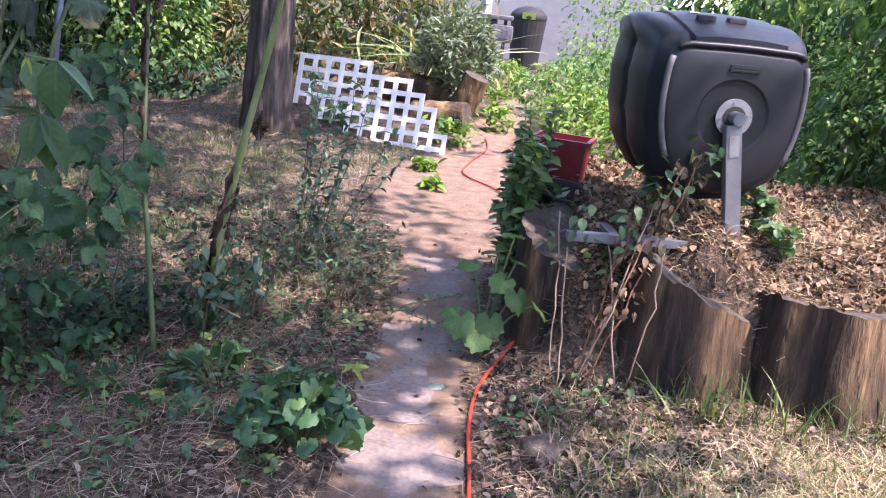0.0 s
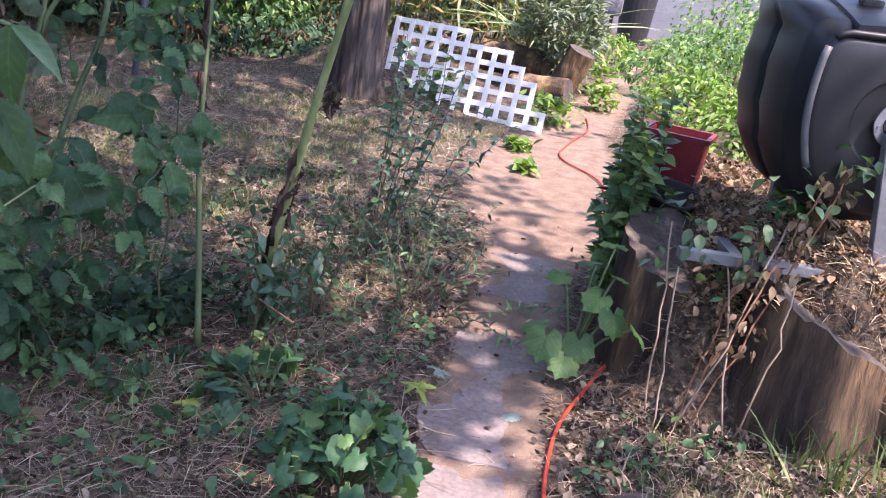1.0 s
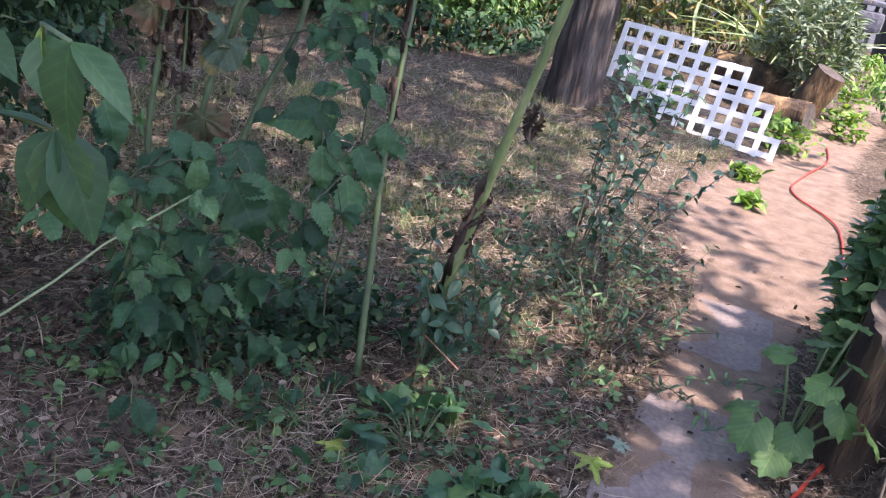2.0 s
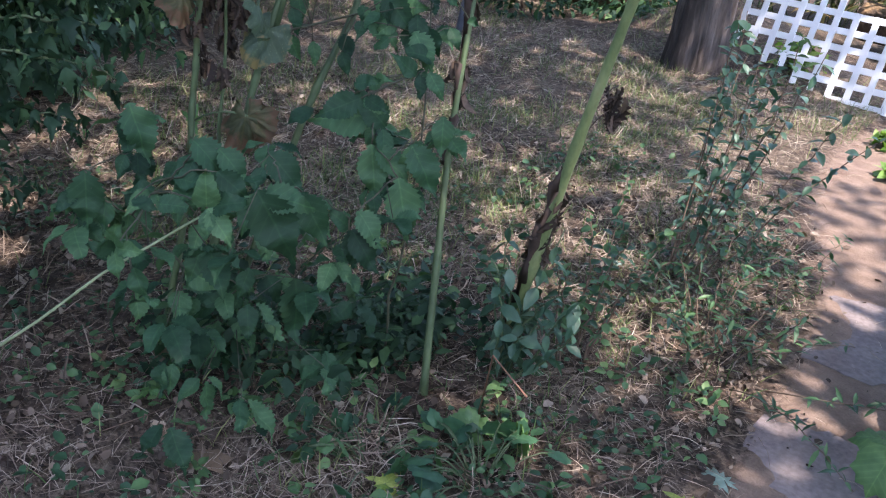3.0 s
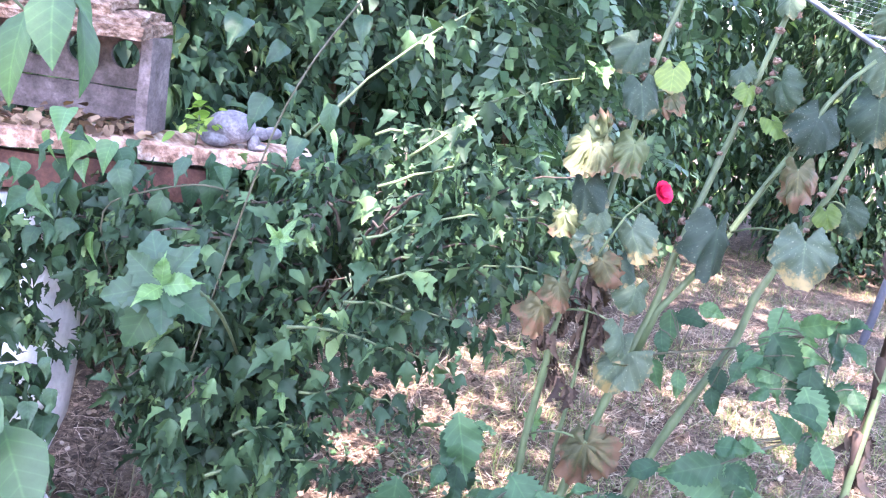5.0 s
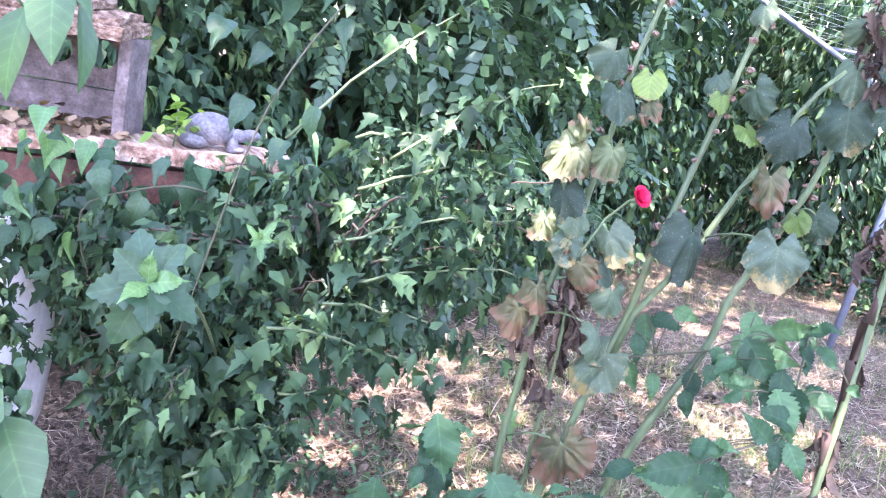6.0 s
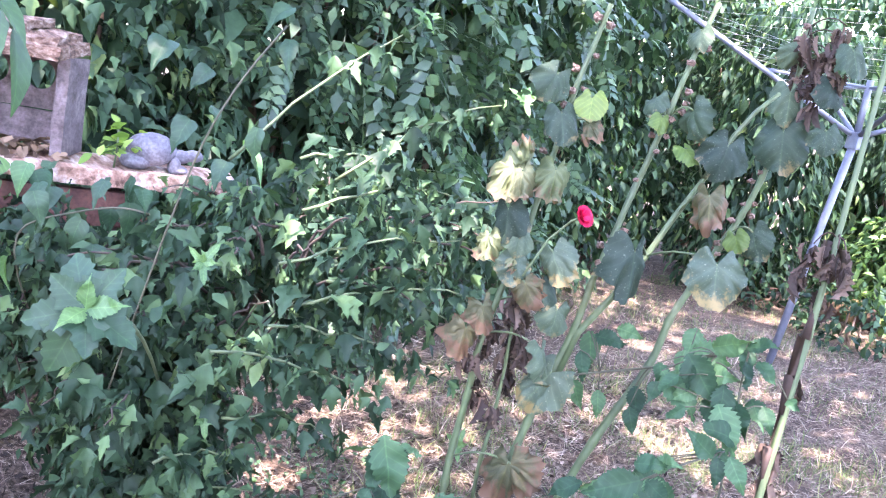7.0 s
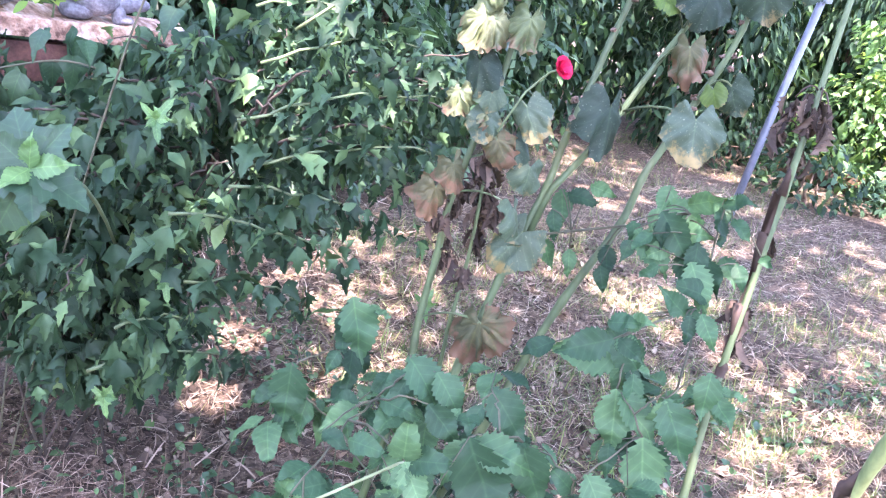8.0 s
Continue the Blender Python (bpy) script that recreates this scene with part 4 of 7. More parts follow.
def tumbler():
    """A black barrel on two posts with an end plate each, on a base frame."""
    t = thing("compost_tumbler", "black plastic compost tumbler on a grey steel stand", "compost tumbler", (1.28, 3.44, 0.0))
    t.rotation_euler = (0, 0, radians(11))
    axle_z, length = 1.08, 0.74
    corner = [(-0.27, 0.25), (-0.14, 0.272), (0.14, 0.272), (0.265, 0.25), (0.295, 0.1), (0.285, -0.07), (0.235, -0.215), (0.13, -0.295), (0.0, -0.325), (-0.13, -0.3), (-0.23, -0.22), (-0.285, -0.07), (-0.298, 0.1)]
    prof = []
    n = len(corner)
    for i in range(n):
        p0, p1, p2, p3 = (Vector(corner[(i + k) % n]) for k in (-1, 0, 1, 2))
        for s in range(4):
            u = s / 4
            q = 0.5 * (2 * p1 + (p2 - p0) * u + (2 * p0 - 5 * p1 + 4 * p2 - p3) * u * u + (3 * p1 - p0 - 3 * p2 + p3) * u ** 3)
            prof.append(q)
    m = len(prof)
    # barrel shell: two bulging bays with a groove between, ribs across
    stations = [(0.0, 0.93), (0.006, 0.965), (0.02, 0.985), (0.05, 1.0)]
    for j in range(1, 24):
        y = 0.05 + (length - 0.1) * j / 24
        u = (y / length) * 2 % 1.0
        bulge = 1.0 + 0.1 * math.sin(math.pi * y / length) ** 0.8 + 0.07 * math.sin(math.pi * u) ** 0.5 - (0.03 if abs(y / length - 0.5) < 0.03 else 0)
        stations.append((y, bulge))
    stations += [(length - 0.05, 1.0), (length - 0.02, 0.985), (length - 0.006, 0.965), (length, 0.93)]
    bm = bmesh.new()
    rows = []
    for y, s in stations:
        row = []
        for i, q in enumerate(prof):
            a = math.atan2(q.y, q.x)
            top_panel = q.y > 0.235
            k = (1.0 + 0.3 * math.sin(math.pi * y / length) + 0.1 * y / length) if (top_panel and s > 1) else s
            rib = 0.02 if (math.sin(a * 14) > 0.4 and s > 1.03 and not top_panel) else 0.0
            row.append(bm.verts.new((q.x * (k + rib), y + 0.0, axle_z + q.y * (k + rib))))
        rows.append(row)
    for a, b in zip(rows, rows[1:]):
        for i in range(m):
            bm.faces.new((a[i], a[(i + 1) % m], b[(i + 1) % m], b[i]))
    bmesh.ops.recalc_face_normals(bm, faces=bm.faces)
    part("barrel_shell", bm, M_BLACK, t, smooth=True)

    def end_panel(y, out):
        bm = bmesh.new()
        ring = []
        for s, d in ((0.93, 0.0), (0.91, 0.004), (0.88, 0.008), (0.7, 0.011)):
            ring.append([bm.verts.new((q.x * s, y + out * d, axle_z + q.y * s)) for q in prof])
        for r, d in ((0.152, 0.0125), (0.148, 0.0122), (0.143, 0.004), (0.139, 0.0032), (0.05, 0.0028)):  # a round recess about the hub
            ring.append([bm.verts.new((q.normalized().x * r, y + out * d, axle_z + q.normalized().y * r)) for q in prof])
        for a, b in zip(ring, ring[1:]):
            for i in range(m):
                bm.faces.new((a[i], a[(i + 1) % m], b[(i + 1) % m], b[i]))
        bm.faces.new(ring[-1])
        bmesh.ops.recalc_face_normals(bm, faces=bm.faces)
        return part("end_panel", bm, M_BLACK, t, "black moulded end panel", smooth=True)

    front = end_panel(0.0, -1)
    end_panel(length, 1)
    # edge strips where the long panels meet the end, their highlight painted as grey
    for sx in (-1, 1):
        strip = [q for q in prof if q.x * sx > 0.2 and -0.19 < q.y < 0.235]
        strip.sort(key=lambda q: q.y)
        v, f = tube_data([(q.x * 0.972, 0.004, axle_z + q.y * 0.972) for q in strip], 0.013, 8)
        attach("edge_strip", mesh_from("edge_strip", v, f, M_EDGE, True), t, None, "panel edge with its highlight as a grey tone")
    v, f = tube_data([(q.x * 0.975, 0.0, axle_z + q.y * 0.985) for q in sorted((q for q in prof if q.y > 0.236), key=lambda q: q.x)], 0.013, 6)
    attach("lid_edge", mesh_from("lid_edge", v, f, M_BLACK, True), t)
    # lid panel with a moulded grip on top
    bm = bmesh.new()
    rows = []
    for j in range(13):
        y = 0.03 + (length - 0.06) * j / 12
        z = axle_z + 0.272 * (1.0 + 0.3 * math.sin(math.pi * y / length) + 0.1 * y / length) + 0.006
        wide = 0.19 + 0.035 * math.sin(math.pi * y / length)
        rows.append([bm.verts.new((x * wide, y, z + dz)) for x, dz in ((-1, -0.03), (-0.97, 0.004), (-0.5, 0.012), (0, 0.014), (0.5, 0.012), (0.97, 0.004), (1, -0.03))])
    for a, b in zip(rows, rows[1:]):
        for i in range(6):
            bm.faces.new((a[i], a[i + 1], b[i + 1], b[i]))
    bm.faces.new(rows[0][::-1])
    bm.faces.new(rows[-1])
    part("lid", bm, M_BLACK, t)
    for gx in (-0.1, 0.03):
        bm = box_bm((0.075, 0.045, 0.03), pose(gx, 0.2, axle_z + 0.362))
        part("grip", bm, M_BLACK_DULL, t, bevel=0.01)
    bm = box_bm((0.045, 0.02, 0.003), pose(-0.12, 0.3, axle_z + 0.383, 3, 0, 8))
    part("sticker", bm, M_WHITE_OLD, t, "small worn white sticker")
    # a raised plate on the end, its mark as a plain frame
    bm = box_bm((0.125, 0.005, 0.03), pose(0.015, -0.0165, axle_z + 0.19))
    plate = part("name_plate", bm, M_BLACK, front, bevel=0.002)
    for z in (-0.006, 0.006):
        part("bar", box_bm((0.1, 0.003, 0.004), pose(0.015, -0.02, axle_z + 0.19 + z)), M_BLACK_DULL, plate)
    # recess ring and zinc hub plate
    for y, out in ((0.0, -1), (length, 1)):
        bm = bmesh.new()
        bmesh.ops.create_cone(bm, cap_ends=True, segments=40, radius1=0.075, radius2=0.075, depth=0.006, matrix=pose(0, y + out * 0.024, axle_z, 90))
        hub = part("hub_plate", bm, M_ZINC, t, "round zinc hub plate", bevel=0.0015)
        bm = bmesh.new()
        bmesh.ops.create_cone(bm, cap_ends=True, segments=32, radius1=0.046, radius2=0.046, depth=0.012, matrix=pose(0, y + out * 0.026, axle_z, 90))
        part("hub_ring", bm, M_BLACK_DULL, hub, bevel=0.002)
        for k in range(4):
            a = radians(90 * k + 10)
            bm = bmesh.new()
            bmesh.ops.create_cone(bm, cap_ends=True, segments=10, radius1=0.006, radius2=0.006, depth=0.006, matrix=pose(math.cos(a) * 0.06, y + out * 0.029, axle_z + math.sin(a) * 0.06, 90))
            part("bolt", bm, M_ZINC, hub)
        bm = bmesh.new()
        bmesh.ops.create_cone(bm, cap_ends=True, segments=24, radius1=0.027, radius2=0.027, depth=0.07, matrix=pose(0, y + out * 0.05, axle_z, 90))
        part("axle", bm, M_STEEL, t, bevel=0.004)
        # U-shaped post: web and two flanges, leaning a little
        lean = pose(0.074 if out < 0 else 0, y + out * 0.075, 0.58, 0, -10.5 if out < 0 else 0, 0)
        bm = box_bm((0.062, 0.006, 0.5), lean @ pose(0, 0, 0.235))
        box_bm((0.006, 0.032, 0.5), lean @ pose(-0.03, 0.018 * -out, 0.235), bm)
        box_bm((0.006, 0.032, 0.5), lean @ pose(0.03, 0.018 * -out, 0.235), bm)
        post = part("post", bm, M_STEEL, t, "grey steel channel post")
        part("post_sticker", box_bm((0.04, 0.002, 0.085), lean @ pose(0, out * 0.0045, 0.4)), M_ZINC, post, "pale worn sticker")
        bm = box_bm((0.72 if out < 0 else 0.44, 0.045, 0.036), pose(-0.25 if out < 0 else -0.1, y + out * 0.055, 0.555))
        part("base_rail", bm, M_STEEL, t, bevel=0.004)
    for x in (-0.38, 0.1):
        part("cross_rail", box_bm((0.045, length + 0.06, 0.04), pose(x, length / 2, 0.53)), M_STEEL, t, bevel=0.004)
    return t


tumbler()


def red_tub():
    t = thing("storage_tub", "faded red plastic tub standing on the litter heap", "tub", (0.68, 4.35, 0.44))
    bm = bmesh.new()
    lo = [(-0.13, -0.1), (0.13, -0.1), (0.13, 0.1), (-0.13, 0.1)]
    rings = []
    for z, s in ((0.0, 0.86), (0.33, 1.0), (0.34, 1.0), (0.34, 0.95), (0.02, 0.82)):
        rings.append([bm.verts.new((x * s, y * s, z)) for x, y in lo])
    for a, b in zip(rings, rings[1:]):
        for k in range(4):
            bm.faces.new((a[k], a[(k + 1) % 4], b[(k + 1) % 4], b[k]))
    bm.faces.new(rings[-1])
    bm.faces.new(rings[0][::-1])
    part("body", bm, M_REDTUB, t, bevel=0.008)
    bm = bmesh.new()
    for cx, cy, sx, sy in ((0, -0.105, 0.3, 0.02), (0, 0.105, 0.3, 0.02), (-0.14, 0, 0.02, 0.19), (0.14, 0, 0.02, 0.19)):
        box_bm((sx, sy, 0.022), pose(cx, cy, 0.337), bm)
    part("rim", bm, M_REDTUB, t)
    t.rotation_euler = (0, 0, radians(-12))


red_tub()


def plant_pot(x, y, z, r, h, tip):
    t = thing("plant_pot", "black plastic nursery pot lying among the logs", "plant pot", (x, y, z))
    bm = bmesh.new()
    rings = []
    for rr, zz in ((0.78, 0), (1, 0.93), (1.06, 0.93), (1.06, 1.0), (0.98, 1.0), (0.93, 0.9), (0.74, 0.05)):
        rings.append([bm.verts.new((math.cos(2 * math.pi * k / 28) * r * rr, math.sin(2 * math.pi * k / 28) * r * rr, zz * h)) for k in range(28)])
    for a, b in zip(rings, rings[1:]):
        for k in range(28):
            bm.faces.new((a[k], a[(k + 1) % 28], b[(k + 1) % 28], b[k]))
    bm.faces.new(rings[-1])
    bm.faces.new(rings[0][::-1])
    part("body", bm, M_BLACK_DULL, t, smooth=True)
    t.rotation_euler = (radians(tip), radians(tip * 0.4), 0)


plant_pot(0.68, 4.0, 0.44, 0.11, 0.16, 14)

# ---- plants ----
LEAF4 = (np.array([(0, 0, 0), (-0.26, 0.4, 0.08), (0, 0.42, -0.03), (0.26, 0.4, 0.08), (-0.15, 0.75, 0.0), (0.15, 0.75, 0.0), (0, 1, -0.2)], float), [(0, 2, 1), (0, 3, 2), (1, 2, 4), (2, 3, 5), (4, 2, 5, 6)])


def blob_points(n, centre, radii, bumps=1.6, depth=0.25, seed=0.0, floor=0.05):
    """Places in the outer layer of an uneven crown, and the way each faces."""
    out, yaw = [], []
    c, r = np.array(centre, float), np.array(radii, float)
    while len(out) < n:
        d = rng.normal(0, 1, 3)
        d /= np.linalg.norm(d)
        k = 1 + 0.4 * noise.noise(Vector(d * bumps) + Vector((seed, seed, 0))) + 0.22 * noise.noise(Vector(d * bumps * 2.7) + Vector((0, seed, 9)))
        p = c + r * d * k * (1 - depth * rng.random() ** 1.5)
        if p[2] > floor:
            out.append(p)
            yaw.append(math.atan2(d[1], d[0]) - math.pi / 2 + rng.normal(0, 0.8))
    return np.array(out), np.array(yaw)


def bush(name, label, blobs, per, template, size, material, category="shrub", trunk=None, pitch=(-0.5, 0.45), group="", core=0):
    """A shrub: limbs from its foot into each clump of the crown, and the crown's leaves."""
    foot = trunk or (float(np.mean([b[0][0] for b in blobs])), float(np.mean([b[0][1] for b in blobs])), 0.0)
    t = thing(name, label, category, foot, group)
    runs = []
    for c, r in blobs:
        rel = Vector(c) - Vector(foot)
        for k in range(3):
            end = rel + Vector(rng.normal(0, 0.35, 3)) * min(r)
            start = Vector((rng.normal(0, 0.05), rng.normal(0, 0.05), -0.05))
            pts = bent(start, end, (rng.normal(0, 0.06), rng.normal(0, 0.06), 0.05), 6, 0.02)
            th = 0.016 + 0.006 * rel.length
            runs.append((pts, [th * (1 - 0.8 * i / 6) for i in range(7)]))
    each("limb", runs, M_TWIG, t, 6)
    P, Y = [], []
    for i, (c, r) in enumerate(blobs):
        p, y = blob_points(per, np.array(c) - np.array(foot), r, seed=i * 3.7 + foot[0], floor=0.04)
        P.append(p)
        Y.append(y)
    P, Y = np.concatenate(P), np.concatenate(Y)
    n = len(P)
    cloud("crown", template, P, size * rng.uniform(0.65, 1.25, n), material, t, yaw=Y, pitch=rng.normal(pitch[0], pitch[1], n))
    if core:
        P = np.concatenate([blob_points(core, np.array(c) - np.array(foot), np.array(r) * 0.78, depth=0.5, seed=i * 1.9, floor=0.04)[0] for i, (c, r) in enumerate(blobs)])
        # lighter crowns get a darker inner leaf: their inner shade is in its colour
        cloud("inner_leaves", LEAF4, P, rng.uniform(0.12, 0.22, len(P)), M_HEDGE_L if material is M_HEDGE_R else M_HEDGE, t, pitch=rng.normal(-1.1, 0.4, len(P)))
    return t


# hedge at the end of the lawn: one shrub after another
def hedges():
    row = [(-3.9, 0.6, 2.6), (-4.0, 2.0, 2.9), (-4.3, 3.4, 3.1), (-5.0, 4.9, 3.2), (-5.7, 6.4, 3.2), (-6.3, 8.0, 3.2), (-6.6, 9.8, 3.2), (-5.6, 11.6, 3.0)]
    for i, (x, y, h) in enumerate(row):
        near = i < 4
        blobs = [((x, y, h * 0.32), (0.75, 0.85, h * 0.36)), ((x - 0.2, y + 0.3, h * 0.72), (0.85, 0.95, h * 0.36)), ((x - 0.4, y - 0.4, h * 1.0), (0.8, 0.9, h * 0.3))]
        shape, size, per = ((HIB_LITE, 0.08, 2300), (HIB_LITE, 0.08, 2300), (PINNATE, 0.3, 620), (PINNATE, 0.3, 620), (LEAF4, 0.1, 1300), (LEAF4, 0.1, 1200), (LEAF4, 0.1, 1200), (LEAF4, 0.1, 1200))[i]
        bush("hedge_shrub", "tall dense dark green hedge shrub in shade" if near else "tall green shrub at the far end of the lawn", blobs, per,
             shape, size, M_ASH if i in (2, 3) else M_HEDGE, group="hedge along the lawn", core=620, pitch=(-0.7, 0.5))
    for x, y, h in ((-5.3, 1.2, 3.4), (-5.5, 3.0, 3.6), (-6.2, 4.6, 3.8), (-7.0, 6.2, 3.8), (-7.6, 8.0, 3.8)):
        bush("hedge_shrub", "tall dark shrub at the back of the hedge", [((x, y, h * 0.3), (0.8, 1.0, h * 0.36)), ((x, y, h * 0.8), (0.8, 1.0, h * 0.36))], 500, LEAF4, 0.16, M_HEDGE, group="hedge along the lawn", core=620)
    for i, (x, y, h) in enumerate([(3.0, 4.3, 2.0), (2.75, 5.5, 2.2), (2.9, 6.6, 2.3), (3.0, 8.3, 2.2), (3.0, 10.2, 2.0)]):
        blobs = [((x, y, h * 0.3), (0.6, 0.8, h * 0.34)), ((x + 0.2, y + 0.2, h * 0.75), (0.65, 0.85, h * 0.36))]
        # sunlight on this side of the hedge is painted into the leaf tones
        bush("hedge_shrub", "green leafy shrub behind the compost tumbler, sunlight in its leaf tones", blobs, 4600 if i < 2 else 1700, LEAF4, 0.05, M_HEDGE_R, group="hedge beside the tumbler", core=520)

    for x, y, h in ((-4.9, 10.5, 2.5), (-4.2, 11.6, 2.2), (-5.4, 9.0, 2.6)):
        blobs = [((x, y, h * 0.35), (0.7, 0.8, h * 0.4)), ((x, y + 0.2, h * 0.8), (0.75, 0.9, h * 0.36))]
        bush("hedge_shrub", "loose shrub with long drooping leaves beyond the clothes line", blobs, 1700, blade([(0, 0.02), (0.3, 0.17), (0.65, 0.13), (1, 0.004)], 0.3, 0.3), 0.14, M_HEDGE, group="hedge along the lawn", core=300, pitch=(-0.8, 0.4))


hedges()


SUNFLECKS = ((-2.4, 2.5), (-2.8, 2.76), (0.1, 2.45))  # where the sun falls through gaps in the leaves


def sunfleck(P, foot, radius):
    """Which of the leaf places would shade one of the sunflecks on the ground."""
    x = P[:, 0] + foot[0] - P[:, 2] * SUN.x / SUN.z
    y = P[:, 1] + foot[1] - P[:, 2] * SUN.y / SUN.z
    return np.min([np.hypot(x - a, y - b) for a, b in SUNFLECKS], axis=0) < radius


def garden_tree():
    t = thing("shade_tree", "old furrowed tree trunk under a high spreading crown", "tree", (-1.86, 7.75, 0))
    sides, verts, faces = 88, [], []
    for j in range(22):
        u = j / 21
        z = -0.1 + 3.7 * u
        cx, cy = 0.07 * z * z * 0.35, -0.05 * z
        for k in range(sides):
            a = 2 * math.pi * k / sides
            r = 0.18 + 0.06 * math.exp(-max(0, z) * 5) * (1 + 0.5 * math.sin(a * 3 + 1)) - 0.015 * z
            r += 0.034 * abs(math.sin(a * 8 + 2 * noise.noise(Vector((math.cos(a) * 2, math.sin(a) * 2, z * 0.8))))) + 0.02 * noise.noise(Vector((math.cos(a) * 4, math.sin(a) * 4, z * 2)))
            verts.append((cx + math.cos(a) * r, cy + math.sin(a) * r, z))
    for j in range(21):
        for k in range(sides):
            a, b = j * sides + k, j * sides + (k + 1) % sides
            faces.append((a, b, b + sides, a + sides))
    attach("trunk", mesh_from("trunk", verts, faces, M_BARK, True), t)
    fork = Vector((0.3, -0.18, 3.5))
    for end in ((3.3, -6.5, 2.2), (3.2, -4.2, 2.4), (1.4, -5.6, 2.2), (-1.8, -4.5, 2.4), (-2.4, -1.5, 2.0), (0.4, -3.0, 2.6), (3.6, -2.6, 2.0)):
        e = fork + Vector(end)
        tubes("limb", [(bent(fork - Vector((0, 0, 0.2)), e, (0, 0, 0.4), 8, 0.06), [0.13 * (1 - 0.85 * i / 8) for i in range(9)])], M_BARK, t, 8)
    P = []
    crown_rng = np.random.default_rng(23)
    for k in range(97):
        cz = crown_rng.uniform(4.6, 6.4)
        # densest over the shrubs and the path's edge, loose over the lawn, closed again over the trunk
        x0, x1, y0, y1 = (-0.2, 3.3, -7.4, -5.7) if k < 24 else ((-0.2, 3.3, -5.7, -3.4) if k < 35 else ((1.6, 4.9, -8.2, -6.2) if k < 51 else ((0.6, 4.2, -3.4, 0.0) if k < 65 else ((-2.2, 0.4, -6.0, 1.5) if k < 91 else (2.9, 5.1, -7.0, -4.0)))))
        cx, cy = crown_rng.uniform(x0, x1), crown_rng.uniform(y0, y1)
        if math.hypot(cx - 4.1, cy + 7.0) < 0.4:
            continue  # light on the litter beside the path
        if math.hypot(cx - 0.2, cy - 0.6) < 0.9:
            continue  # and on the shrub at the lawn's end
        if math.hypot(cx - 1.86 - 0.52 * cz + 2.7, cy + 7.75 + 0.23 * cz - 2.85) < 0.75:
            continue  # the sunny patch of lawn beyond the shrub
        if math.hypot(cx - 1.86 - 0.52 * (cz - 0.6) + 2.5, cy + 7.75 + 0.23 * (cz - 0.6) - 1.4) < 0.3:
            continue  # and the sun on the urn
        p, _ = blob_points(170, (cx, cy, cz), (0.85, 0.85, 0.4), seed=k * 1.3)
        P.append(p)
    for cx, cy, cz in ((2.5, -5.4, 5.2), (2.2, -5.0, 5.6), (2.9, -5.6, 5.0), (2.7, -5.0, 5.4)):
        P.append(blob_points(190, (cx, cy, cz), (0.6, 0.6, 0.35), seed=cx)[0])
    for k in range(18):  # and out over the end of the hedge
        p, _ = blob_points(170, (crown_rng.uniform(-5.0, -0.9), crown_rng.uniform(-3.2, 0.2), crown_rng.uniform(4.8, 6.0)), (0.9, 0.9, 0.4), seed=k * 1.7)
        P.append(p)
    P = np.concatenate(P)
    P = P[~sunfleck(P, (-1.86, 7.75, 0), 0.22)]
    cloud("crown", LEAF4, P, rng.uniform(0.13, 0.24, len(P)), M_HEDGE_L, t)


garden_tree()


# ---- hollyhocks: tall leaning stalks, large scarred leaves, seed heads ----
LIGHTWARD = Vector((0.66, -0.68, 0.42))  # the open side that the leaves turn to


def holly_meshes(name, material, bend, curl, fine):
    return [leaf_mesh("%s_%d" % (name, k), warped(CRENATE, k + len(name), bend, curl + 0.25 * k, fine), material) for k in range(3)]


# green, yellow-edged, lime, dying and bleached blades
HOLLY_KINDS = (holly_meshes("hollyhock_leaf", M_HOLLY, 0.28, 0.35, 2.6), holly_meshes("edged_leaf", M_HOLLY_OLD, 0.26, 0.3, 3.5), holly_meshes("lime_leaf", M_HOLLY_LIME, 0.2, 0.2, 2.5),
               holly_meshes("dying_leaf", M_HOLLY_DEAD, 0.5, 0.9, 4.5), holly_meshes("bleached_leaf", M_HOLLY_PALE, 0.6, 1.2, 5.0))
HOLLY_NOTES = ("", "leaf withered yellow at its rim", "lime green leaf", "brown dying leaf", "bleached yellow leaf")


def shrivelled(parent, at, length, count=3):
    pts = [(at[0] + rng.normal(0, 0.01), at[1] + rng.normal(0, 0.01), at[2] - rng.uniform(0, 0.03)) for _ in range(count * 4)]
    n = len(pts)
    cloud("withered_leaf", WITHERED, pts, rng.uniform(0.4, 1.0, n) * length, M_WITHER, parent, pitch=rng.normal(-1.3, 0.25, n), roll=rng.normal(0, 1.5, n))


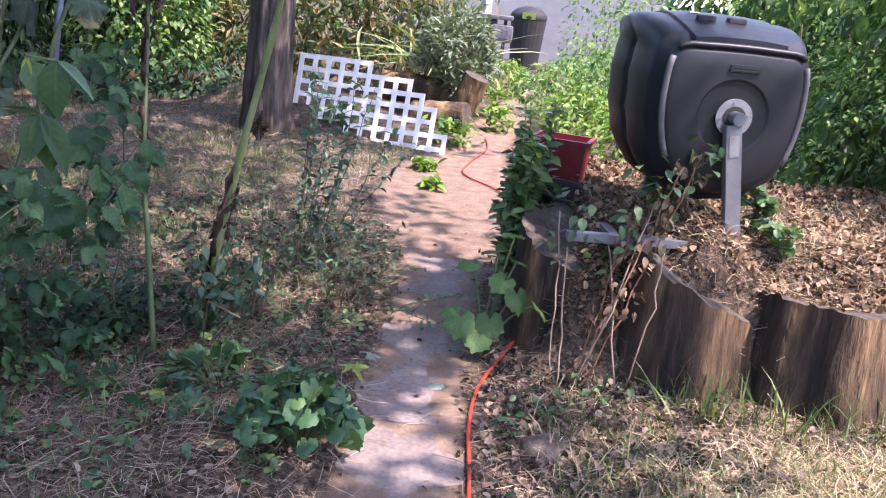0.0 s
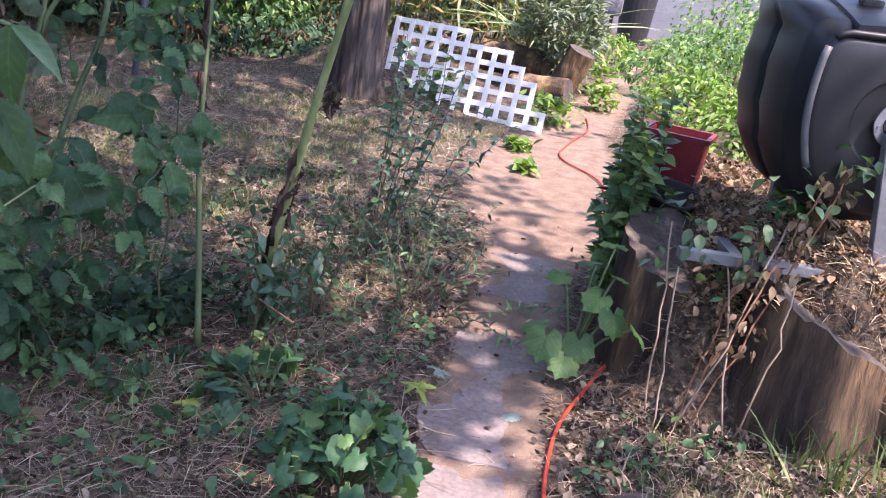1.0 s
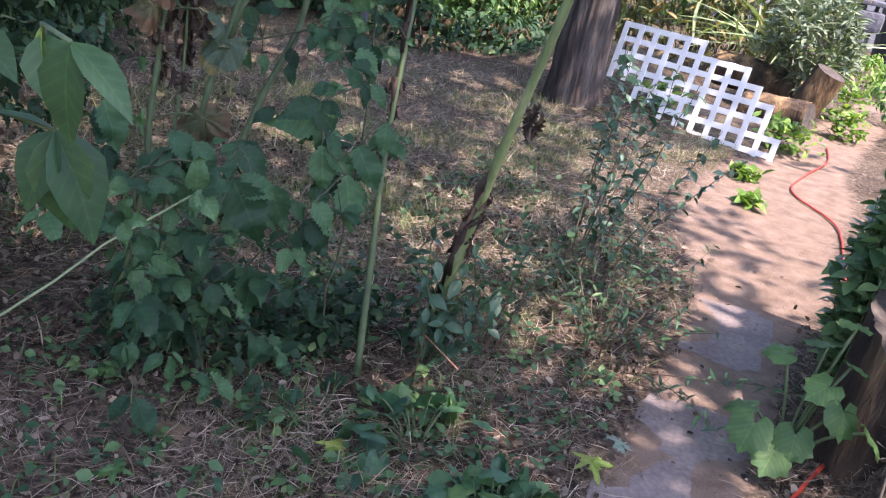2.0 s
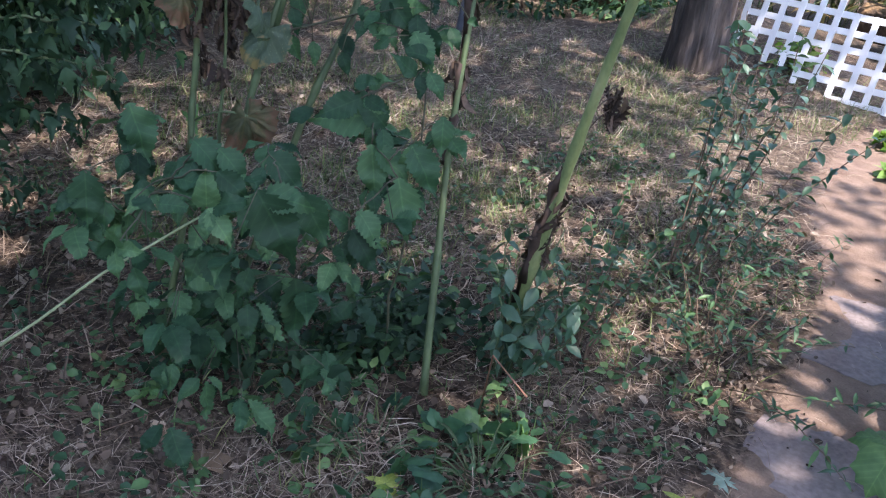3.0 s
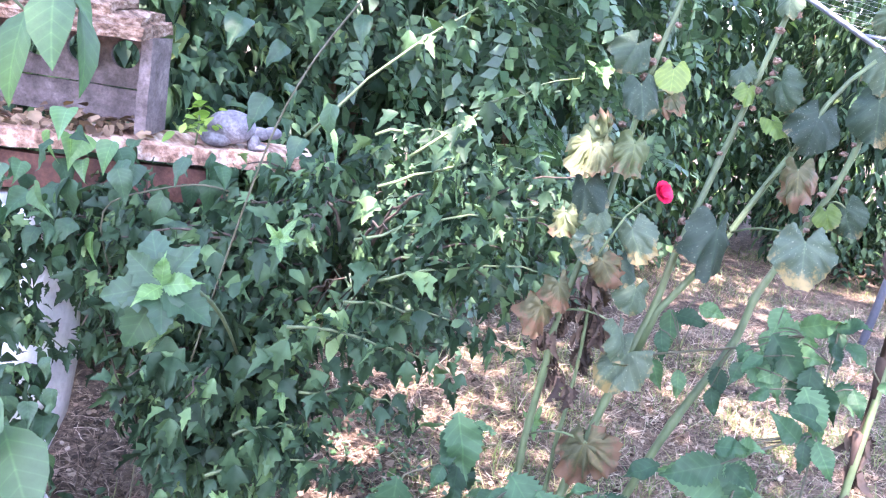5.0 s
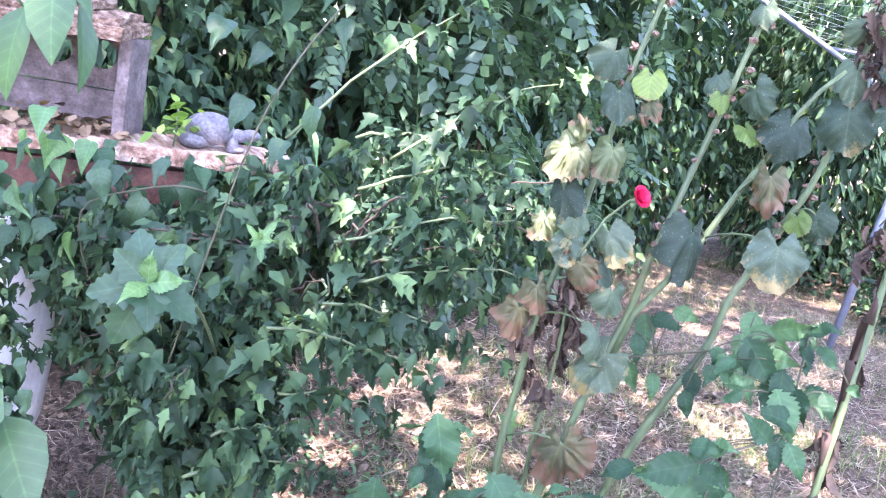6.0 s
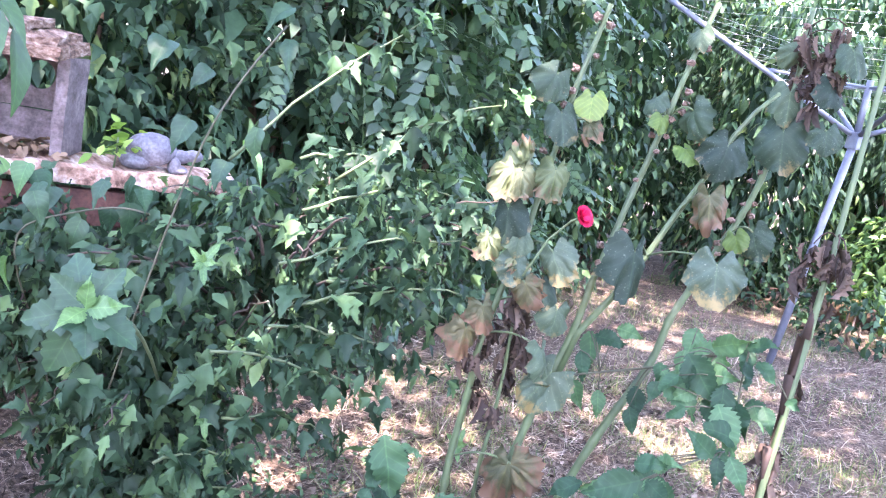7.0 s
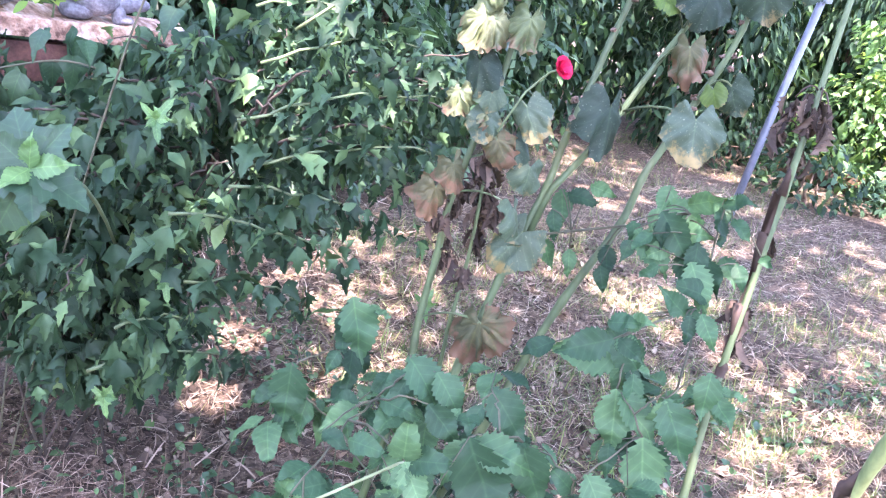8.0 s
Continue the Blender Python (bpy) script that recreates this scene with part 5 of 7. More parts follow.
def hollyhock(points, thick, hung=(), buds=(), withered=(), branches=(), bunches=(), husk=None, stem=M_STEM, label=""):
    """points: the stalk's line; hung: leaves (stalk end, tip, kind); buds and withered: shares of the way up."""
    t = thing("hollyhock", label, "flowering plant", points[0], "hollyhocks")
    foot = Vector(points[0])
    rel = [Vector(p) - foot for p in points]
    line = []
    for i in range(len(rel) - 1):
        for s in range(6):
            line.append(rel[i].lerp(rel[i + 1], s / 6) + Vector(rng.normal(0, 0.0012, 3)))
    line.append(rel[-1])
    n = len(line)
    for _ in range(5):  # a stalk bends in one sweep
        line = [line[0]] + [(line[i - 1] + line[i] * 2 + line[i + 1]) / 4 for i in range(1, n - 1)] + [line[-1]]
    rad = [thick * (1 - 0.5 * i / (n - 1)) * (1.2 if i % 6 == 0 else 1) for i in range(n)]
    tubes("stalk", [(line, rad)], stem, t, 10)
    for run in branches:
        run = [Vector(p) - foot for p in run]
        tubes("side_stalk", [(run, [thick * 0.8 * (1 - 0.5 * i / (len(run) - 1)) for i in range(len(run))])], M_STEM, t, 8)
        line += run

    def at(share):
        return line[min(n - 1, int(share * (n - 1)))]
    for ax, ay, az, bx, by, bz, kind in hung:
        a, b = Vector((ax, ay, az)) - foot, Vector((bx, by, bz)) - foot
        p = min(line, key=lambda c: (c - a - Vector((0, 0, -0.04))).length)
        tubes("leaf_stalk", [(bent(p, a, (0, 0, 0.02), 5), 0.0026)], M_STEM, t, 5)
        hung_leaf(t, HOLLY_KINDS[kind][int(rng.integers(0, 3))], a, b, 0.92, LIGHTWARD + Vector(rng.normal(0, 0.65, 3)), HOLLY_NOTES[kind])
    for share in buds:
        for _ in range(3):
            p = at(share + rng.normal(0, 0.02)) + Vector(rng.normal(0, 0.015, 3))
            bm = bmesh.new()
            bmesh.ops.create_icosphere(bm, subdivisions=2, radius=rng.uniform(0.007, 0.0115))
            for v in bm.verts:
                v.co *= 1 + 0.9 * noise.noise(v.co * 190 + p * 40)
                v.co.z *= 0.8
            bmesh.ops.translate(bm, verts=bm.verts, vec=p)
            part("seed_head", bm, M_SEED, t, "papery brown seed head")
    for share in withered:
        shrivelled(t, at(share) + Vector((-0.012, 0.022, 0)), rng.uniform(0.05, 0.085) * (1.35 if share > 0.78 else 1) * (0.65 if thick < 0.012 else 0.95), 3)
    if husk:  # a dead sheath that clings to the stalk between two shares of its way up
        low, high, wide = husk
        run = [at(low + (high - low) * k / 20) + Vector((-0.55, -0.2, 0)) * thick + Vector(rng.normal(0, 0.0035, 3)) for k in range(21)]
        tubes("husk", [(run, [0.003] + [wide * rng.uniform(0.45, 1.2) for _ in range(19)] + [0.002])], M_WITHER, t, 9, "dead brown husk on the stalk")
    for p in bunches:
        q = Vector(p) - foot
        tubes("dead_leaf_stalk", [(bent(min(line, key=lambda c: (c - q).length), q, (0, 0, 0.02), 4), 0.0018)], M_WITHER, t, 5)
        shrivelled(t, q, rng.uniform(0.05, 0.075), 2)
    return t


hollyhock([(-0.78, 3.16, 0), (-0.66, 3.06, 0.42), (-0.56, 2.96, 0.8), (-0.44, 2.86, 1.2), (-0.3, 2.74, 1.75)], 0.018, withered=(0.3, 0.33, 0.36, 0.39, 0.42), bunches=((-0.55, 3.13, 0.90), (-0.55, 3.13, 0.93), (-0.55, 3.13, 0.87)), husk=(0.02, 0.47, 0.018), stem=M_STALK, label="thick leaning green stalk with shrivelled brown leaves")
hollyhock([(-0.834, 2.84, 0), (-0.895, 2.925, 0.366), (-0.961, 3.019, 0.678), (-0.98, 3.095, 1.122), (-1.018, 3.189, 1.878)], 0.0121,
          withered=(0.54, 0.6, 0.66, 0.72, 0.82, 0.86), husk=(0.46, 0.8, 0.012), bunches=((-0.97, 3.10, 1.36), (-0.95, 3.11, 1.34), (-1.01, 3.07, 1.36), (-1.02, 3.07, 1.31)), label="slim straight green stalk with dead brown leaves")
hollyhock([(-1.5, 2.7, 0), (-1.42, 2.8, 0.4), (-1.375, 2.93, 0.76), (-1.35, 3.05, 0.95), (-1.35, 3.08, 1.08), (-1.34, 3.12, 1.16), (-1.32, 3.17, 1.28), (-1.30, 3.20, 1.36), (-1.28, 3.22, 1.46), (-1.27, 3.24, 1.60), (-1.27, 3.25, 1.75), (-1.28, 3.26, 1.89)], 0.0115,
          hung=((-1.253, 3.211, 1.680, -1.224, 3.188, 1.580, 0), (-1.262, 3.205, 1.779, -1.278, 3.150, 1.742, 0), (-1.243, 3.206, 1.586, -1.208, 3.187, 1.460, 0), (-1.165, 3.234, 1.712, -1.126, 3.217, 1.636, 0), (-1.130, 3.232, 1.792, -1.086, 3.218, 1.718, 0), (-1.153, 3.241, 1.605, -1.126, 3.217, 1.535, 0), (-1.242, 3.182, 1.334, -1.196, 3.171, 1.254, 0), (-1.274, 3.159, 1.318, -1.238, 3.142, 1.270, 2)),
          buds=(0.56, 0.62, 0.68, 0.74, 0.78, 0.84, 0.9, 0.95), withered=(0.9, 0.93), bunches=((-1.23, 3.20, 1.82), (-1.20, 3.23, 1.79), (-1.18, 3.24, 1.82), (-1.17, 3.24, 1.75), (-1.21, 3.22, 1.74), (-1.22, 3.21, 1.71), (-1.20, 3.23, 1.67), (-1.17, 3.24, 1.85)), label="leaning hollyhock stalk with dark leaves and seed heads")
hollyhock([(-1.43, 2.5, 0), (-1.43, 2.6, 0.35), (-1.43, 2.68, 0.61), (-1.43, 2.71, 0.68), (-1.43, 2.74, 0.79), (-1.42, 2.78, 0.92), (-1.41, 2.82, 1.04), (-1.41, 2.84, 1.15), (-1.41, 2.86, 1.21), (-1.40, 2.91, 1.40), (-1.39, 2.93, 1.49), (-1.38, 2.95, 1.59), (-1.37, 2.97, 1.70), (-1.35, 3.00, 1.85)], 0.0115,
          hung=((-1.294, 2.836, 1.259, -1.256, 2.823, 1.110, 0), (-1.308, 2.943, 1.597, -1.264, 2.934, 1.508, 0), (-1.216, 2.978, 1.532, -1.205, 2.942, 1.429, 0), (-1.386, 2.901, 1.611, -1.371, 2.868, 1.554, 0), (-1.357, 2.901, 1.569, -1.331, 2.877, 1.524, 2), (-1.228, 2.969, 1.413, -1.192, 2.953, 1.307, 3), (-1.116, 2.903, 1.278, -1.080, 2.886, 1.159, 1), (-1.361, 2.718, 0.945, -1.389, 2.638, 0.834, 1), (-1.356, 2.968, 1.779, -1.333, 2.942, 1.725, 0), (-1.308, 2.943, 1.508, -1.251, 2.945, 1.479, 2)),
          buds=(0.6, 0.66, 0.75, 0.82, 0.86, 0.92, 0.97), branches=([(-1.41, 2.79, 0.92), (-1.40, 2.82, 1.03), (-1.37, 2.88, 1.13), (-1.34, 2.93, 1.24), (-1.32, 2.98, 1.35), (-1.29, 3.01, 1.44), (-1.26, 3.05, 1.56), (-1.24, 3.08, 1.62), (-1.21, 3.11, 1.67)],), label="forked hollyhock stalk with large scarred leaves and seed heads")
hollyhock([(-1.52, 2.48, 0), (-1.5, 2.53, 0.3), (-1.49, 2.57, 0.52), (-1.50, 2.58, 0.62), (-1.51, 2.59, 0.71), (-1.50, 2.60, 0.84), (-1.50, 2.60, 0.94), (-1.49, 2.61, 1.03), (-1.48, 2.63, 1.14), (-1.46, 2.65, 1.26), (-1.45, 2.66, 1.37), (-1.44, 2.67, 1.47), (-1.43, 2.68, 1.59), (-1.42, 2.70, 1.69), (-1.40, 2.71, 1.79)], 0.0105,
          hung=((-1.433, 2.558, 1.311, -1.414, 2.549, 1.218, 0), (-1.453, 2.533, 1.247, -1.447, 2.509, 1.176, 4), (-1.388, 2.609, 1.155, -1.338, 2.634, 1.085, 3), (-1.443, 2.546, 1.085, -1.405, 2.560, 1.004, 3), (-1.461, 2.524, 1.026, -1.445, 2.511, 0.923, 3), (-1.342, 2.658, 1.009, -1.301, 2.672, 0.916, 0), (-1.411, 2.584, 1.201, -1.394, 2.572, 1.127, 1), (-1.395, 2.624, 1.539, -1.353, 2.618, 1.456, 0), (-1.427, 2.618, 1.621, -1.419, 2.574, 1.546, 0), (-1.423, 2.546, 1.410, -1.410, 2.507, 1.315, 4), (-1.414, 2.557, 1.418, -1.374, 2.549, 1.476, 4), (-1.412, 2.559, 1.403, -1.382, 2.541, 1.327, 4), (-1.365, 2.613, 1.419, -1.334, 2.595, 1.332, 4), (-1.413, 2.589, 1.260, -1.385, 2.568, 1.201, 0), (-1.413, 2.589, 1.207, -1.391, 2.561, 1.180, 4), (-1.367, 2.655, 1.234, -1.313, 2.660, 1.145, 1), (-1.389, 2.660, 1.158, -1.348, 2.652, 1.085, 0), (-1.357, 2.694, 1.101, -1.331, 2.670, 1.024, 0), (-1.370, 2.651, 0.720, -1.362, 2.608, 0.585, 3), (-1.366, 2.656, 0.721, -1.289, 2.683, 0.634, 3), (-1.366, 2.685, 1.529, -1.341, 2.660, 1.474, 3), (-1.369, 2.681, 1.584, -1.344, 2.657, 1.523, 2)),
          buds=(0.78, 0.85, 0.9, 0.97), withered=(0.38, 0.4, 0.47, 0.5), bunches=((-1.42, 2.61, 1.11), (-1.46, 2.56, 0.97), (-1.42, 2.60, 0.86), (-1.39, 2.64, 1.02)), label="hollyhock stalk hung with bleached and dying leaves")
hollyhock([(-1.5, 2.62, 0), (-1.48, 2.66, 0.58), (-1.48, 2.66, 0.68), (-1.47, 2.67, 0.82), (-1.47, 2.67, 0.95), (-1.47, 2.67, 1.06), (-1.46, 2.66, 1.16)], 0.006, withered=(0.62, 0.66, 0.7, 0.74, 0.8, 0.84, 0.88, 0.92, 0.96), label="thin dead hollyhock stem with shrivelled brown leaves")


def red_flower():
    t = thing("hollyhock_flower", "single deep red hollyhock flower on a thin stem", "flower", (-1.1, 2.45, 1.36))
    me = leaf_mesh("petal", PETAL, M_RED)
    for k in range(6):
        single_leaf(t, me, (0, 0, 0), 0.026, radians(60 * k), 0.75, 0.1, "petal")
    for k in range(5):
        single_leaf(t, me, (0, 0, -0.002), 0.024, radians(72 * k + 30), 1.2, 0.1, "petal")
    t.rotation_euler = (radians(62), radians(10), radians(88))
    tubes("stem", [([(0, 0, 0), (0.0, 0.0, -0.02), (-0.02, -0.03, -0.06), (-0.05, -0.1, -0.1)], 0.0022)], M_STEM, t, 6)


red_flower()


# ---- bramble: arching canes with leaves in threes ----
WIDE_SERRATE = blade(toothed(lambda y: 0.285 * math.sin(math.pi * y ** 0.66) ** 1.2, 11, 0.045), 0.3, 0.2, 0.016)
BRAM = [leaf_mesh("bramble_leaf_%d" % k, warped(WIDE_SERRATE, k + 20, 0.16, 0.08), M_BRAMBLE) for k in range(4)]


def shade_leaf(parent, a, b, base, upward):
    """A bramble leaflet from a to b on its own short stalk, its face to the sky and the open side."""
    facing = Vector((0.58, -0.6, upward)) + Vector(rng.normal(0, 0.24, 3))
    hung_leaf(parent, BRAM[int(rng.integers(0, 4))], Vector(a) - base, Vector(b) - base, 0.92, facing)


def trefoil(parent, at, yaw, size, tilt=-0.6):
    along = Vector((-math.sin(yaw), math.cos(yaw), 0))
    side = Vector((math.cos(yaw), math.sin(yaw), 0))
    p = Vector(at)
    single_leaf(parent, BRAM[int(rng.integers(0, 4))], p + along * size * 0.15, size, yaw, tilt + rng.normal(0, 0.2), rng.normal(0, 0.3))
    for s in (-1, 1):
        single_leaf(parent, BRAM[int(rng.integers(0, 4))], p + side * s * 0.01, size * 0.78, yaw - s * rng.normal(1.1, 0.2), tilt * 0.85 + rng.normal(0, 0.25), rng.normal(0, 0.35))


def bramble():
    base = Vector((-1.15, 2.55, 0))
    t = thing("bramble", "sprawling bramble with large toothed green leaves in threes", "bramble", base)
    near = ((-0.924, 1.908, 0.734, -0.895, 1.888, 0.690, 0), (-0.924, 1.908, 0.734, -0.918, 1.856, 0.756, 0), (-0.923, 1.909, 0.735, -0.872, 1.919, 0.744, 0), (-0.923, 1.909, 0.738, -0.897, 1.886, 0.792, 0), (-0.898, 1.927, 0.700, -0.861, 1.917, 0.649, 0), (-0.920, 2.118, 0.754, -0.865, 2.124, 0.698, 0), (-0.929, 2.122, 0.749, -0.903, 2.098, 0.829, 0), (-0.925, 2.127, 0.750, -0.856, 2.147, 0.786, 0), (-0.921, 2.116, 0.750, -0.895, 2.093, 0.709, 0), (-1.056, 2.048, 0.746, -1.003, 2.059, 0.745, 0), (-1.029, 2.083, 0.737, -0.966, 2.103, 0.750, 0))
    middle = ((-0.968, 2.296, 0.730, -0.883, 2.326, 0.581, 0), (-0.976, 2.316, 0.716, -0.872, 2.362, 0.705, 0), (-0.984, 2.309, 0.714, -0.980, 2.264, 0.636, 0), (-1.175, 2.297, 0.787, -1.088, 2.339, 0.707, 0), (-1.135, 2.341, 0.765, -1.062, 2.366, 0.700, 0), (-1.171, 2.302, 0.737, -1.160, 2.261, 0.696, 0), (-1.037, 2.396, 0.775, -0.953, 2.424, 0.698, 0), (-0.965, 2.434, 0.691, -0.899, 2.443, 0.585, 0), (-1.030, 2.375, 0.745, -1.021, 2.336, 0.705, 0), (-1.063, 2.272, 0.749, -0.991, 2.295, 0.701, 0), (-1.161, 2.237, 0.713, -1.087, 2.268, 0.714, 0))
    far = ((-0.908, 2.543, 0.583, -0.872, 2.527, 0.506, 0), (-0.904, 2.546, 0.584, -0.829, 2.557, 0.501, 0), (-0.915, 2.551, 0.582, -0.924, 2.499, 0.637, 0), (-0.902, 2.560, 0.631, -0.829, 2.569, 0.560, 0), (-1.001, 2.723, 0.733, -0.964, 2.706, 0.605, 0), (-0.994, 2.728, 0.727, -0.899, 2.750, 0.663, 0), (-0.911, 2.724, 0.670, -0.857, 2.718, 0.527, 0), (-1.028, 2.765, 0.794, -1.127, 2.644, 0.779, 0), (-1.006, 2.781, 0.765, -1.043, 2.711, 0.855, 0), (-0.993, 2.754, 0.767, -0.961, 2.733, 0.690, 0), (-0.920, 2.779, 0.743, -0.836, 2.789, 0.633, 0), (-0.913, 2.783, 0.738, -0.918, 2.738, 0.672, 0), (-0.874, 2.842, 0.816, -0.852, 2.815, 0.730, 0))
    low = ((-1.077, 2.548, 0.387, -1.039, 2.535, 0.222, 0), (-1.145, 2.514, 0.384, -1.090, 2.517, 0.325, 0), (-1.175, 2.486, 0.400, -1.168, 2.443, 0.336, 0), (-1.262, 2.350, 0.414, -1.180, 2.388, 0.370, 0), (-1.246, 2.443, 0.234, -1.248, 2.388, 0.111, 0), (-1.207, 2.482, 0.252, -1.159, 2.480, 0.162, 0), (-1.227, 2.461, 0.305, -1.243, 2.394, 0.301, 0), (-1.435, 2.207, 0.656, -1.407, 2.186, 0.524, 0), (-1.447, 2.190, 0.601, -1.443, 2.131, 0.575, 0), (-1.410, 2.243, 0.583, -1.390, 2.210, 0.512, 0), (-1.415, 2.319, 0.803, -1.360, 2.333, 0.674, 0), (-1.422, 2.311, 0.674, -1.406, 2.273, 0.637, 0), (-1.146, 2.540, 0.260, -1.122, 2.516, 0.181, 0))
    beside = ((-1.142, 2.909, 1.066, -1.058, 2.926, 0.982, 0), (-1.134, 2.915, 1.049, -1.113, 2.887, 0.998, 0), (-1.106, 2.935, 1.032, -1.033, 2.944, 1.046, 0), (-1.057, 2.945, 1.023, -1.029, 2.922, 0.938, 0), (-1.032, 2.962, 0.993, -0.983, 2.952, 0.929, 0), (-1.110, 2.933, 0.997, -1.131, 2.873, 0.965, 0), (-1.035, 2.960, 1.116, -0.970, 2.961, 1.145, 0), (-1.029, 2.964, 1.085, -0.995, 2.944, 1.041, 0), (-1.011, 2.976, 1.092, -0.956, 2.969, 1.068, 0), (-0.983, 2.994, 0.998, -0.940, 2.979, 0.959, 0), (-1.084, 2.865, 0.965, -1.086, 2.820, 0.941, 0), (-0.990, 2.870, 0.889, -1.015, 2.810, 0.941, 0), (-0.981, 2.876, 0.892, -0.954, 2.851, 0.844, 0), (-0.963, 2.888, 0.900, -0.908, 2.881, 0.850, 0))
    loose = ((-0.975, 2.633, 0.873, -1.025, 2.546, 0.835, 0), (-0.967, 2.640, 0.876, -0.906, 2.642, 0.859, 0), (-0.989, 2.622, 0.903, -0.928, 2.626, 0.932, 0), (-1.365, 2.894, 0.892, -1.332, 2.876, 0.840, 0), (-1.303, 2.947, 0.869, -1.266, 2.932, 0.820, 0), (-1.409, 2.853, 0.980, -1.370, 2.842, 0.922, 0), (-1.354, 2.903, 1.056, -1.289, 2.913, 1.056, 0), (-1.196, 2.968, 1.052, -1.180, 2.936, 1.004, 0))
    knots = []
    for group, upward in ((near, 0.7), (middle, 0.65), (far, 0.5), (low, 0.5)):
        for ax, ay, az, bx, by, bz, _ in group:
            shade_leaf(t, (ax, ay, az), (bx, by, bz), base, upward)
            a = Vector((ax, ay, az)) - base
            if not knots or min((a - k).length for k in knots) > 0.05:
                knots.append(a)
    # one upright cane beside the slim stalk, with drooping leaves, and a level one
    upright = bent(Vector((-1.02, 2.86, 0.0)) - base, Vector((-1.04, 2.98, 1.12)) - base, (0.03, 0, 0), 14, 0.006)
    level = [Vector(p) - base for p in ((-1.42, 2.78, 0.91), (-1.36, 2.88, 0.94), (-1.30, 2.99, 0.97), (-1.21, 3.00, 1.01), (-1.13, 3.00, 1.06), (-1.08, 3.01, 1.10))]
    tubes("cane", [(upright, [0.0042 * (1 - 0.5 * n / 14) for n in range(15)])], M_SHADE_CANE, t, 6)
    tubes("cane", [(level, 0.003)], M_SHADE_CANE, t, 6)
    for group, upward in ((beside, 0.4), (loose, 0.6)):
        for ax, ay, az, bx, by, bz, _ in group:
            a, b = Vector((ax, ay, az)), Vector((bx, by, bz))
            p = min(upright + level, key=lambda c: (c + base - a).length)
            for n in range(2):
                shift = Vector(rng.normal(0, 0.035, 3)) * n + Vector((-0.04, 0.03, 0)) * n
                tubes("leaf_stalk", [(bent(p, a + shift - base, (0, 0, 0.01), 3), 0.0016)], M_SHADE_CANE, t, 5)
                shade_leaf(t, a + shift, b + shift * 0.7, base, upward)
    # canes: the first few rise from the foot, every later knot branches off the nearest
    stems = []
    for i, k in enumerate(sorted(knots, key=lambda k: k.z)):
        low_ones = [p for p in stems if p.z < k.z - 0.03]
        start = min(low_ones, key=lambda p: (p - k).length) if i > 3 and low_ones else Vector((k.x * 0.4, k.y * 0.4, 0))
        run = bent(start, k, (0, 0, 0.012), 6, 0.003)
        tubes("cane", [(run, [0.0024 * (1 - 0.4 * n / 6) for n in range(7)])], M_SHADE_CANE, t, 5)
        stems += run[2:]
    # shaded leaves under and behind the front ones
    for k in knots:
        for _ in range(2):
            q = k + Vector((-0.05 + rng.normal(0, 0.04), 0.05 + rng.normal(0, 0.05), -rng.uniform(0.02, 0.16)))
            if q.z > 0.06 and k.z < 0.86:
                tubes("leaf_stalk", [([min(stems, key=lambda p: (p - q).length), q], 0.0013)], M_SHADE_CANE, t, 5)
                trefoil(t, q, rng.normal(3.8, 0.7), rng.uniform(0.07, 0.115), rng.normal(-0.45, 0.3))
    for _ in range(20):
        a = rng.uniform(0, 6.28)
        q = Vector((-1.15 + 0.24 * math.cos(a) * rng.random() ** 0.5, 2.5 + 0.36 * math.sin(a) * rng.random() ** 0.5, rng.uniform(0.08, 0.42))) - base
        tubes("leaf_stalk", [([min(stems, key=lambda p: (p - q).length), q], 0.0013)], M_SHADE_CANE, t, 5)
        trefoil(t, q, rng.normal(3.8, 0.9), rng.uniform(0.08, 0.125), rng.normal(-0.5, 0.3))
    # the one long cane that arches out over the litter
    arc = [Vector(p) - base for p in ((-0.96, 2.2, 0.72), (-0.96, 2.14, 0.72), (-0.98, 1.92, 0.66), (-0.97, 1.78, 0.62), (-0.96, 1.67, 0.6), (-0.94, 1.54, 0.59), (-0.92, 1.35, 0.55), (-0.9, 1.1, 0.4), (-0.88, 0.9, 0.05))]
    tubes("long_cane", [(arc, 0.0026)], M_CANE, t, 7, "long pale arching cane")


bramble()


